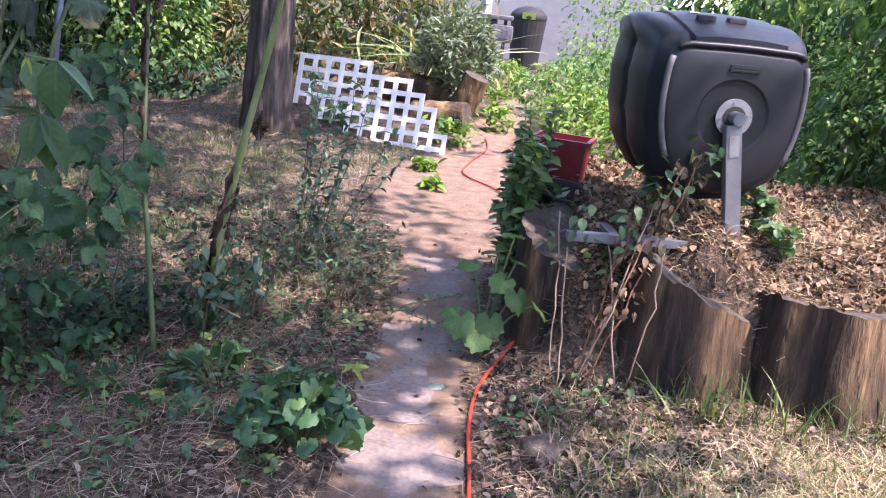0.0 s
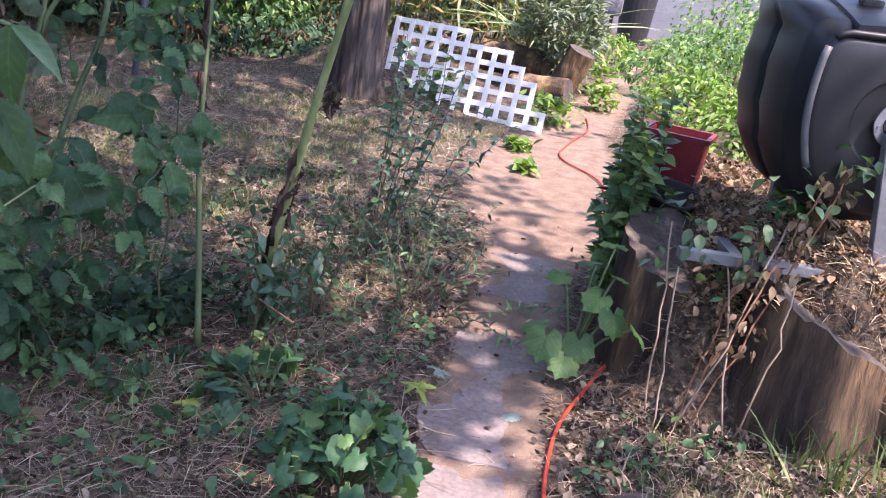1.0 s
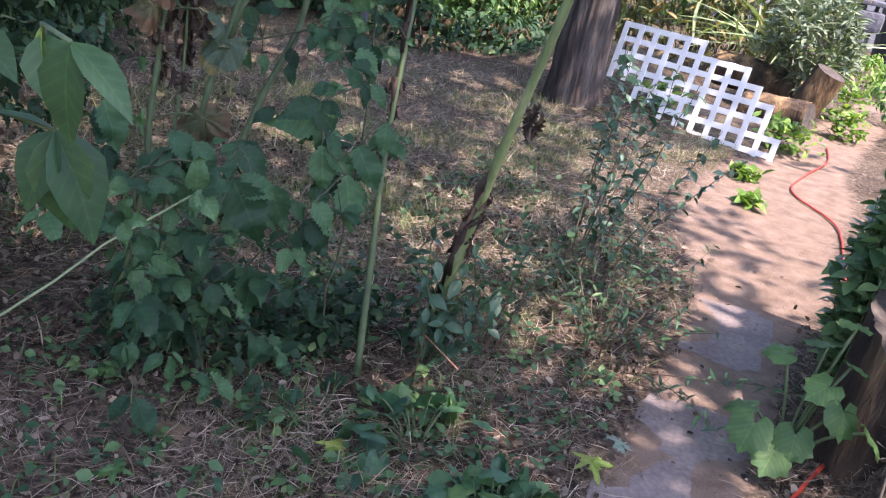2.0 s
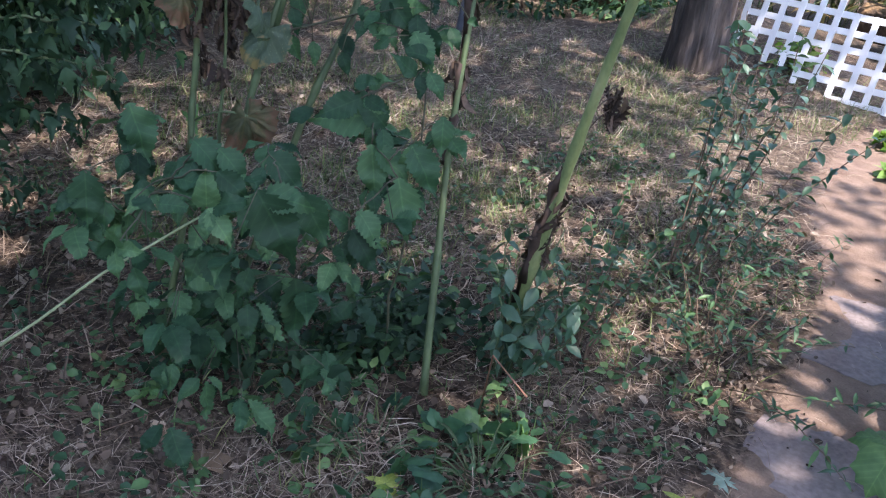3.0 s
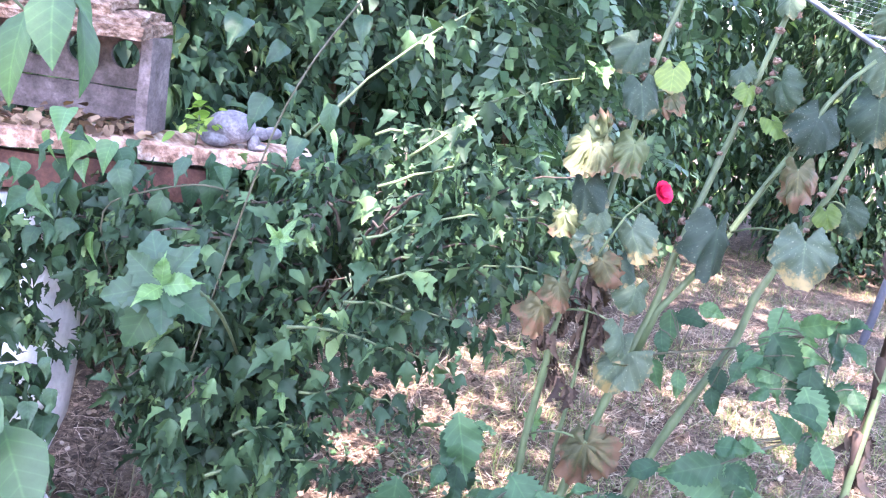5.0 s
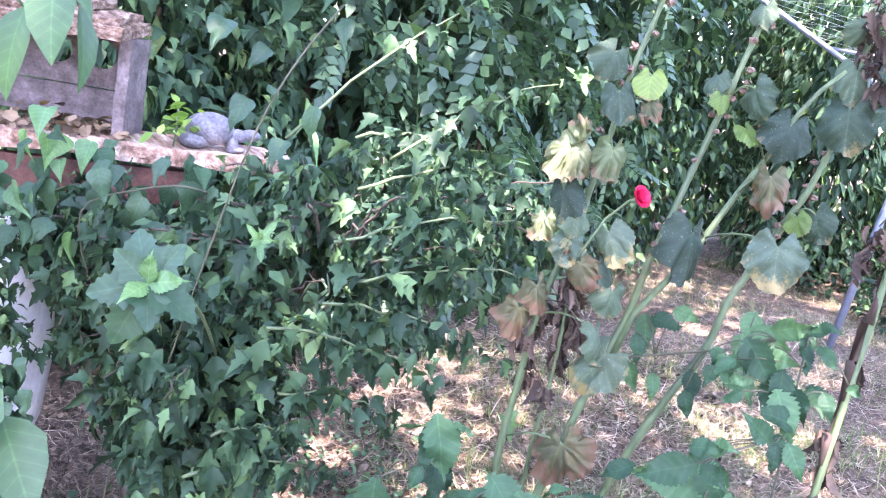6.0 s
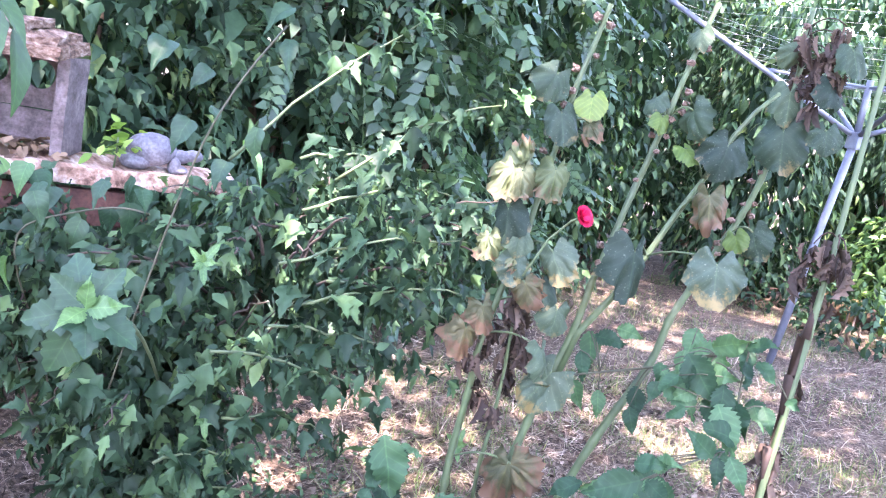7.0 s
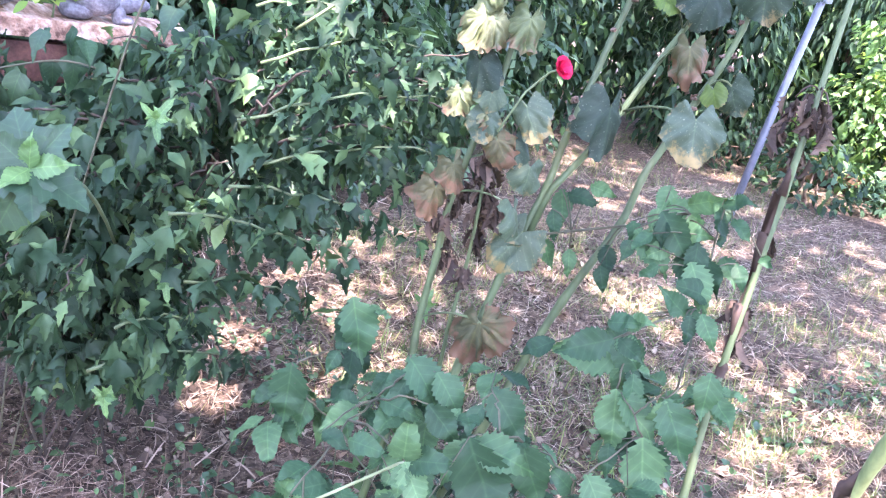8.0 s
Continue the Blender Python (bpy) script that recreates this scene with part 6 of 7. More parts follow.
def near_shoot():
    """A sapling beside the path, its side twigs hung with long leaves."""
    foot = Vector((-1.0, 1.12, 0))
    t = thing("peach_sapling", "young sapling with long pale green drooping leaves", "sapling", foot)
    stem = bent((0, 0, 0), Vector((-0.98, 1.22, 1.62)) - foot, (0.02, 0, 0), 10, 0.004)
    tubes("stem", [(stem, [0.007 * (1 - 0.5 * i / 10) for i in range(11)])], M_STEM, t, 6)
    me = leaf_mesh("sapling_leaf", OVATE, M_SAPLING)
    for a, b, leaves in (((-0.99, 1.19, 1.08), (-0.68, 1.36, 1.24), ((-0.66, 1.36, 1.25, 0.1, 3.9, -0.9), (-0.67, 1.35, 1.18, 0.09, 4.2, -1.0), (-0.68, 1.36, 1.12, 0.12, 3.7, -1.1), (-0.66, 1.37, 1.21, 0.1, 4.9, -0.5), (-0.72, 1.33, 1.12, 0.1, 2.6, -1.2))),
                         ((-0.99, 1.2, 1.4), (-0.84, 1.41, 1.56), ((-0.83, 1.41, 1.56, 0.09, 4.4, -1.0), (-0.82, 1.43, 1.54, 0.09, 5.2, -1.1), (-0.86, 1.39, 1.53, 0.1, 3.6, -1.2), (-0.82, 1.4, 1.58, 0.08, 5.6, -0.6)))):
        twig = bent(Vector(a) - foot, Vector(b) - foot, (0, 0, 0.02), 6, 0.003)
        tubes("twig", [(twig, 0.003)], M_STEM, t, 5)
        for x, y, z, s, yaw, tilt in leaves:
            q = Vector((x, y, z)) - foot
            tubes("leaf_stalk", [([min(twig, key=lambda c: (c - q).length), q], 0.0016)], M_STEM, t, 5)
            single_leaf(t, me, q, s * 0.88, yaw, tilt, rng.normal(0, 0.3))

    # the lowest twig reaches out towards the path
    knot = Vector((-0.386, 1.261, 1.17))
    tubes("twig", [([Vector(p) - foot for p in ((-0.99, 1.18, 0.95), (-0.75, 1.2, 1.12), (-0.55, 1.235, 1.18), knot, (-0.41, 1.265, 1.27), (-0.34, 1.235, 1.27))], 0.003)], M_STEM, t, 5)
    for a, b, r in ((knot, (-0.323, 1.278, 1.069), 0.3), (knot, (-0.395, 1.221, 1.093), -0.4), (knot, (-0.355, 1.255, 1.07), 0.6), (knot, (-0.44, 1.216, 1.198), 0.2), ((-0.41, 1.265, 1.26), (-0.36, 1.24, 1.2), 0.5),
                    ((-0.34, 1.235, 1.27), (-0.275, 1.265, 1.22), 0.2), ((-0.34, 1.235, 1.27), (-0.345, 1.22, 1.17), -0.3), ((-0.55, 1.235, 1.18), (-0.54, 1.21, 1.08), 0.2)):
        aimed_leaf(t, me, Vector(a) - foot, Vector(b) - foot, r)
    aimed_leaf(t, leaf_mesh("yellow_sapling_leaf", OVATE, M_YELLOW_LEAF), Vector((-0.41, 1.265, 1.268)) - foot, Vector((-0.405, 1.25, 1.222)) - foot, 0.8, "small yellow leaf")


near_shoot()


# ---- low broad-leaved clumps ----
def leafy_clump(name, label, at, n, radius, tall, mesh, size, category="plant"):
    t = thing(name, label, category, at)
    runs = []
    for k in range(n):
        a, r = rng.uniform(0, 6.28), radius * math.sqrt(rng.random())
        p = Vector((math.cos(a) * r, math.sin(a) * r, tall * (1 - 0.55 * (r / radius) ** 2) * rng.uniform(0.45, 1.0)))
        runs.append((bent((p.x * 0.2, p.y * 0.2, 0), p, (0, 0, 0.03), 4), 0.003))
        single_leaf(t, mesh, p, size * rng.uniform(0.7, 1.25), a - math.pi / 2 + rng.normal(0, 0.5), rng.normal(-0.45, 0.75), rng.normal(0, 0.7))
    each("leaf_stalk", [(r, 0.0018) for r, _ in runs], M_STEM, t, 5)
    return t


MALLOW = leaf_mesh("mallow_leaf", warped(KIDNEY_FINE, 31, 0.16, 0.1), M_MALLOW)
leafy_clump("mallow", "low mallow clump with ruffled round green leaves beside the path", (-0.13, 2.3, 0), 125, 0.21, 0.26, MALLOW, 0.064)
leafy_clump("mallow", "smaller mallow seedling clump among weeds", (-0.5, 2.62, 0), 26, 0.22, 0.12, MALLOW, 0.075)
leafy_clump("mallow", "straggling mallow leaves at the edge of the weeds", (-0.75, 2.5, 0), 18, 0.25, 0.1, MALLOW, 0.06)


BURDOCK = leaf_mesh("burdock_leaf", warped(KIDNEY_FINE, 33, 0.14, 0.1), M_BURDOCK)


def squash():
    t = thing("burdock", "young burdock with broad pale green leaves against a log", "plant", (0.41, 3.33, 0))
    runs = []
    for x, y, z, s, yaw, tilt in ((-0.1, -0.13, 0.17, 0.13, 2.9, -0.85), (-0.13, -0.02, 0.17, 0.11, 1.6, -0.3), (0.02, -0.06, 0.15, 0.12, 3.3, -0.9), (0.06, -0.02, 0.32, 0.11, 2.4, -0.4), (0.12, -0.05, 0.27, 0.12, 3.6, -0.9), (0.2, -0.06, 0.24, 0.11, 4.2, -0.6),
                                  (0.02, 0.05, 0.42, 0.11, 1.2, -0.2), (0.08, 0.1, 0.48, 0.1, 0.4, 0.0), (-0.08, 0.02, 0.36, 0.1, 1.8, -0.1), (0.1, 0.0, 0.4, 0.09, 5.0, -0.3), (-0.02, -0.1, 0.1, 0.13, 3.0, -0.5)):
        runs.append((bent((0, 0, 0), (x, y, z), (0, 0, 0.04), 4), 0.005))
        single_leaf(t, BURDOCK, (x, y, z), s, yaw, tilt, rng.normal(0, 0.2))
    each("leaf_stalk", runs, M_STEM, t, 6)


squash()


# ---- sprigs: upright stems set with small leaves ----
def sprigs(name, label, at, stems, leaf, size, material, step=0.03, stem_mat=None, category="shrub", thick=0.004, tilt=0.25):
    """stems: ends relative to the foot."""
    t = thing(name, label, category, at)
    runs, P, Y, T = [], [], [], []
    for e in stems:
        e = Vector(e)
        line = bent((e.x * 0.25, e.y * 0.25, 0), e, (rng.normal(0, 0.03), rng.normal(0, 0.03), 0.04), 10, 0.004)
        runs.append((line, [thick * (1 - 0.6 * i / 10) for i in range(11)]))
        n = int(e.length / step)
        for k in range(n):
            u = 0.2 + 0.8 * k / n
            i = min(9, int(u * 10))
            p = line[i].lerp(line[i + 1], u * 10 - i)
            a = k * 1.6 + rng.normal(0, 0.4)
            for s in (0, math.pi):
                P.append(p)
                Y.append(a + s)
                T.append(rng.normal(tilt, 0.4))
    each("stem", runs, stem_mat or M_TWIG, t, 5)
    n = len(P)
    cloud("leaves", leaf, np.array(P), size * rng.uniform(0.6, 1.2, n), material, t, yaw=np.array(Y), pitch=np.array(T))
    return t


sprigs("snowberry", "small shrub with thin stems and rounded bluish leaves", (-0.62, 4.1, 0), [(0.2 + rng.normal(0, 0.18), 0.3 + rng.normal(0, 0.2), rng.uniform(0.55, 1.08)) for _ in range(12)], SAGE_LEAF, 0.056, M_SAGE, 0.06, tilt=0.0)
sprigs("snowberry", "wispy shoots with small leaves among the weeds", (-0.62, 3.3, 0), [(rng.normal(0.05, 0.16), rng.normal(0.1, 0.2), rng.uniform(0.25, 0.6)) for _ in range(11)], ROUND_SMALL, 0.034, M_WEED, 0.04)
sprigs("leafy_shoots", "bluish leafy shoots climbing the foot of the leaning stalk", (-0.76, 3.12, 0), [(0.08 + 0.14 * rng.random() + rng.normal(0, 0.09), -0.05 - 0.14 * rng.random() + rng.normal(0, 0.09), rng.uniform(0.2, 0.72)) for _ in range(12)], SAGE_LEAF, 0.062, M_SAGE, 0.07, M_STEM, tilt=-0.45)
sprigs("nettle", "upright nettle-like shoots with pointed leaves against the log", (0.5, 3.85, 0), [(rng.normal(0.02, 0.07), rng.normal(0.1, 0.2), rng.uniform(0.45, 0.98)) for _ in range(26)], OVATE, 0.068, M_NETTLE, 0.032, M_STEM, "plant")
sprigs("weed_stems", "thin dry weed stems with few leaves", (-0.3, 3.7, 0), [(rng.normal(0, 0.25), rng.normal(0, 0.35), rng.uniform(0.15, 0.45)) for _ in range(22)], LANCE, 0.05, M_WEED, 0.05, M_TWIG, "weeds", 0.0025)

for wx, wy, wh in ((1.5, 3.66, 0.2), (1.62, 3.5, 0.14), (1.12, 3.75, 0.16)):
    sprigs("young_weed", "small pale green weed growing out of the litter heap", (wx, wy, height(wx, wy)), [(rng.normal(0, 0.04), rng.normal(0, 0.04), wh * rng.uniform(0.7, 1.1)) for _ in range(6)], ROUND_SMALL, 0.055, M_NETTLE, 0.025, M_STEM, "weeds", 0.0025)


def dry_vine():
    foot = Vector((0.85, 3.06, 0))
    t = thing("dried_vine", "withered vine with pale and red-brown stems climbing over the logs", "vine", foot)
    pale, red, P = [], [], []
    for a, b, s in (((0.72, 3.0, 0.0), (0.7, 3.22, 0.52), (0, -0.02, 0.0)), ((0.78, 3.0, 0), (1.02, 3.3, 0.72), (0.02, -0.03, 0.06)), ((0.98, 3.05, 0), (1.06, 3.14, 0.56), (0.01, -0.04, 0)), ((0.95, 3.0, 0), (0.86, 3.3, 0.55), (0, -0.04, 0)), ((0.7, 3.1, 0), (0.66, 3.4, 0.62), (0, 0, 0.03))):
        pale.append((bent(Vector(a) - foot, Vector(b) - foot, s, 8, 0.006), 0.0035))
    for a, b, s in (((0.8, 3.02, 0.05), (1.1, 3.32, 0.86), (0, -0.02, 0.05)), ((0.82, 3.03, 0), (1.16, 3.34, 0.92), (0.02, -0.02, 0.03)), ((0.78, 3.05, 0), (0.96, 3.3, 0.66), (0, 0, 0.03))):
        line = bent(Vector(a) - foot, Vector(b) - foot, s, 10, 0.007)
        red.append((line, 0.0035))
        P += [line[i] + Vector(rng.normal(0, 0.02, 3)) for i in range(3, 11) for _ in range(9)]
    each("stem", pale, M_STRAW, t, 5, "pale dry stem")
    each("stem", red, M_REDTWIG, t, 5, "red-brown stem")
    n = len(P)
    cloud("dry_leaves", OVATE, P, rng.uniform(0.02, 0.05, n), M_DRYLEAF, t, pitch=rng.normal(-1.0, 0.4, n))
    G = [Vector((0.36, 0.3, 0.93)) + Vector(rng.normal(0, 0.035, 3)) for _ in range(22)] + [Vector((rng.uniform(-0.25, 0.1), rng.uniform(0.1, 0.35), rng.uniform(0.45, 0.72))) for _ in range(40)] + [Vector((rng.uniform(0.05, 0.32), rng.uniform(0.15, 0.32), rng.uniform(0.5, 0.92))) for _ in range(36)]
    cloud("green_leaves", OVATE, G, rng.uniform(0.035, 0.065, len(G)), M_SPRIG, t)


dry_vine()


# ---- the lobed shrub beside the feeder, with its long side shoots ----
def rosette(parent, meshes, at, axis, count, size, grow):
    """Leaves spread round a shoot's tip that points along axis."""
    turn = Vector(axis).to_track_quat("Z", "Y").to_matrix().to_4x4()
    for k in range(count):
        mesh = meshes[min(len(meshes) - 1, k // 3)]
        m = Matrix.Translation(at) @ turn @ Matrix.Rotation(k * 2.4, 4, "Z") @ Matrix.Rotation(0.75 - 0.1 * k, 4, "X") @ Matrix.Rotation(rng.normal(0, 0.15), 4, "Y") @ Matrix.Scale(size + grow * k, 4)
        attach("leaf", mesh, parent, m, "bright young leaf" if k < 4 else "")


def lobed_shrub():
    foot = Vector((-2.2, 2.05, 0))
    t = thing("hibiscus_shrub", "dense hibiscus shrub with dark lobed leaves", "shrub", foot)
    blobs = [((-2.15, 2.0, 0.68), (0.32, 0.32, 0.4)), ((-2.0, 2.28, 0.98), (0.4, 0.48, 0.32)), ((-2.0, 2.0, 0.74), (0.26, 0.26, 0.34)), ((-2.3, 2.6, 1.05), (0.5, 0.5, 0.3)), ((-2.3, 1.85, 0.9), (0.2, 0.3, 0.22)), ((-2.3, 2.1, 0.5), (0.28, 0.26, 0.3)), ((-2.04, 2.02, 0.46), (0.22, 0.24, 0.17))]
    shoots = [((-1.73, 2.02, 1.32), (-1.65, 2.39, 1.68), 9), ((-1.71, 2.27, 1.30), (-1.60, 2.62, 1.53), 9), ((-1.71, 2.16, 1.10), (-1.55, 2.60, 1.20), 9), ((-1.70, 2.19, 1.00), (-1.53, 2.63, 1.07), 9), ((-1.78, 2.00, 0.79), (-1.71, 2.38, 0.87), 9), ((-1.72, 2.16, 0.95), (-1.58, 2.56, 0.87), 9), ((-1.72, 1.88, 0.54), (-1.68, 2.23, 0.54), 9), ((-1.79, 2.24, 1.21), (-1.69, 2.59, 1.29), 9), ((-1.70, 2.07, 0.74), (-1.67, 2.35, 0.67), 9), ((-1.75, 2.31, 1.05), (-1.64, 2.65, 0.96), 9), ((-1.67, 2.01, 0.91), (-1.57, 2.40, 0.81), 9), ((-1.80, 2.22, 1.33), (-1.74, 2.51, 1.31), 9), ((-1.71, 1.93, 0.64), (-1.73, 2.14, 0.61), 9), ((-2.24, 1.45, 0.98), (-2.23, 1.60, 0.91), 6), ((-2.24, 1.47, 0.90), (-2.23, 1.57, 0.79), 6), ((-2.24, 1.48, 0.73), (-2.22, 1.64, 0.66), 6), ((-2.24, 1.46, 0.61), (-2.23, 1.58, 0.51), 6), ((-2.24, 1.48, 0.83), (-2.24, 1.53, 0.71), 6)]
    for c, r in blobs:
        for _ in range(26):
            d = Vector(rng.normal(0, 1, 3)).normalized()
            d.z = abs(d.z) * 0.6 if rng.random() < 0.6 else d.z * 0.5
            start = Vector(c) + Vector((d.x * r[0], d.y * r[1], d.z * r[2])) * 0.45
            end = Vector(c) + Vector((d.x * r[0], d.y * r[1], d.z * r[2])) * rng.uniform(0.85, 1.3) + Vector((0, 0, rng.normal(0.02, 0.06)))
            if end.z > 0.12:
                shoots.append((start, end, 4))
    P, Y, S = [], [], []
    for a, b, dense in shoots:
        line = bent(Vector(a) - foot, Vector(b) - foot, (0, 0, 0.03), 9, 0.005)
        tubes("branch", [(line, [(0.005 if dense == 4 else 0.0042) * (1 - 0.65 * k / 9) for k in range(10)])], M_BRANCH if dense == 4 else M_STEM, t, 5)
        for i in range(1, 10):
            for _ in range(6 if dense > 4 else 3):
                P.append(line[i] + Vector(rng.normal(0, 0.022, 3)))
                Y.append(rng.normal(4.1, 1.7))
                S.append(rng.uniform(0.55, 1.35) * (1.1 - 0.05 * i))
    for i, (c, r) in enumerate(blobs):
        p, y = blob_points(520, np.array(c) - np.array(foot), np.array(r) * 0.8, seed=i * 2.1 + 40, floor=0.08, depth=0.6)
        P += [Vector(q) for q in p]
        Y += list(y)
        S += list(rng.uniform(0.6, 1.4, len(p)))
        for _ in range(2):
            e = Vector(c) - foot + Vector(rng.normal(0, 0.4, 3)) * min(r)
            tubes("branch", [(bent((rng.normal(-0.15, 0.12), rng.normal(0, 0.12), 0), e, (0, 0, 0.06), 6, 0.012), [0.0045 * (1 - 0.6 * k / 6) for k in range(7)])], M_BRANCH, t, 6)
    P, Y, S = np.array([tuple(p) for p in P]), np.array(Y), np.array(S)
    gap = sunfleck(P, foot, 0.14)
    P, Y, S = P[~gap], Y[~gap], S[~gap]
    n = len(P)
    kind = rng.random(n)
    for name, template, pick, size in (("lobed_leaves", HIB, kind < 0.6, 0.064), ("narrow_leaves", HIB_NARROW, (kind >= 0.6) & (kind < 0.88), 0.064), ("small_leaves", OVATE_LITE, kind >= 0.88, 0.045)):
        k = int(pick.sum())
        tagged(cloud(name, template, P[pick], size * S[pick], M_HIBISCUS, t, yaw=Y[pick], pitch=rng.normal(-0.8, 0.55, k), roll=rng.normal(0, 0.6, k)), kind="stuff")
    young = leaf_mesh("young_leaf", TRILOBE, M_HIB_YOUNG)
    broad, lobed = leaf_mesh("broad_young_leaf", warped(SERRATE, 40, 0.1), M_HIB_YOUNG), leaf_mesh("lobed_young_leaf", warped(HIB_FINE, 41, 0.1), M_HIB_DARK)
    tip = Vector((-1.146, 1.605, 1.172)) - foot
    rosette(t, (broad, lobed, lobed), tip, (0.78, -0.3, 0.5), 10, 0.05, 0.0055)
    tubes("young_shoot", [(bent((0.4, -0.1, 0.8), tip, (0, 0, 0.05), 6), 0.004)], M_STEM, t, 6)
    for x, y, z, ax in ((-1.75, 2.05, 0.72, (0.8, -0.4, 0.3)), (-1.8, 1.95, 0.42, (0.8, -0.5, 0.3)), (-1.52, 2.66, 1.2, (0.8, -0.2, 0.4)), (-1.55, 2.64, 1.55, (0.6, -0.2, 0.6)), (-1.69, 2.43, 1.69, (0.5, -0.2, 0.7)), (-1.75, 2.8, 0.58, (0.8, -0.3, 0.4)), (-1.7, 1.98, 1.1, (0.8, -0.4, 0.3))):
        rosette(t, (broad, young), Vector((x, y, z)) - foot, ax, 6, 0.025, 0.005)


lobed_shrub()


SHELF = pose(-2.62, 1.82, 1.14, 0, 0, 78)  # x along the feeder shelf, y away from the lawn


def bindweed():
    """A climber with heart-shaped leaves over the shrub and along the shelf's edge."""
    t = thing("climbing_vine", "climbing vine with heart-shaped green leaves over shrub and shelf", "vine", (-2.15, 1.8, 0))
    foot = Vector((-2.15, 1.8, 0))
    greens = [leaf_mesh("vine_leaf_%d" % k, warped(HEART, 50 + k, 0.25, 0.3 * k), M_HIB_DARK if k else M_BRAMBLE) for k in range(4)]
    light = leaf_mesh("light_vine_leaf", HEART, M_HIB_YOUNG)
    spots = [(-2.16, 1.69, 1.2), (-2.12, 1.75, 1.08), (-2.14, 1.62, 1.1), (-2.1, 1.86, 1.08), (-2.09, 1.92, 1.14), (-2.12, 1.56, 1.24), (-2.06, 1.72, 1.18), (-2.15, 1.5, 1.15), (-2.2, 1.78, 1.12), (-2.14, 1.83, 1.0), (-2.1, 1.7, 0.98), (-2.16, 1.6, 1.0), (-2.2, 1.95, 1.05), (-2.1, 2.0, 1.1), (-2.18, 1.5, 1.04),
             (-1.82, 1.89, 1.54), (-1.79, 1.98, 1.5), (-1.78, 1.99, 1.43), (-1.73, 2.13, 1.6), (-1.71, 2.01, 1.32), (-1.69, 2.07, 1.39), (-1.73, 2.12, 1.66), (-1.85, 1.98, 1.38), (-1.8, 2.08, 1.34)]
    for i, (x, y, z) in enumerate(spots):
        for _ in range(2 if i < 15 else 1):
            q = Vector((x, y, z)) - foot + Vector(rng.normal(0, 0.03 if i < 15 else 0.006, 3))
            single_leaf(t, light if rng.random() < 0.15 else greens[int(rng.integers(0, 4))], q, rng.uniform(0.06, 0.1), rng.normal(4.0, 0.6), rng.normal(-0.9, 0.35), rng.normal(0, 0.35))
    for k in range(52):
        q = SHELF @ Vector((rng.uniform(-0.65, 0.5), rng.uniform(-0.26, -0.16), rng.uniform(-0.14, 0.05))) - foot
        single_leaf(t, light if rng.random() < 0.08 else greens[int(rng.integers(0, 4))], q, rng.uniform(0.05, 0.1), rng.normal(4.4, 0.8), rng.normal(-0.8, 0.4), rng.normal(0, 0.5))
    for k in range(190):
        z = rng.uniform(0.12, 0.6) if k > 60 else rng.uniform(0.35, 1.1)
        q = Vector((-2.0 - 0.3 * rng.random() - 0.12 * (z - 0.4), rng.uniform(1.36, 1.62), z)) - foot
        single_leaf(t, greens[int(rng.integers(0, 4))], q, rng.uniform(0.05, 0.09), rng.normal(4.4, 0.8), rng.normal(-0.8, 0.5), rng.normal(0, 0.5))
    for run in (((0, 0, 0), (0.0, 0.05, 0.6), (-0.02, -0.15, 1.05), (0.02, 0.0, 1.1), (0.06, 0.12, 1.14), (0.1, 0.25, 1.1)),
                ((0.02, 0.02, 0), (0.2, 0.06, 0.6), (0.34, 0.12, 1.1), (0.38, 0.17, 1.35), (0.39, 0.24, 1.5), (0.4, 0.32, 1.62))):
        fine = [Vector(run[i]).lerp(Vector(run[i + 1]), k / 5) for i in range(len(run) - 1) for k in range(5)] + [Vector(run[-1])]
        for _ in range(6):
            fine = [fine[0]] + [(fine[i - 1] + fine[i] * 2 + fine[i + 1]) / 4 for i in range(1, len(fine) - 1)] + [fine[-1]]
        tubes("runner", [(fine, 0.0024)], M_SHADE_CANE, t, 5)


bindweed()

# ---- feeder shelf, garden figure and urn ----
def board(name, size, m, material, parent, label="", wear=0.16):
    """A worn plank with uneven edges."""
    bm = box_bm(size)
    bmesh.ops.subdivide_edges(bm, edges=bm.edges[:], cuts=7, use_grid_fill=True)
    for v in bm.verts:
        k = Vector((v.co.x * 14, v.co.y * 14, v.co.z * 14)) + Vector(size) * 9
        v.co += Vector((noise.noise(k), noise.noise(k + Vector((7, 0, 0))), noise.noise(k + Vector((0, 7, 0))))) * min(size) * wear
    bmesh.ops.transform(bm, matrix=m, verts=bm.verts)
    return part(name, bm, material, parent, label)


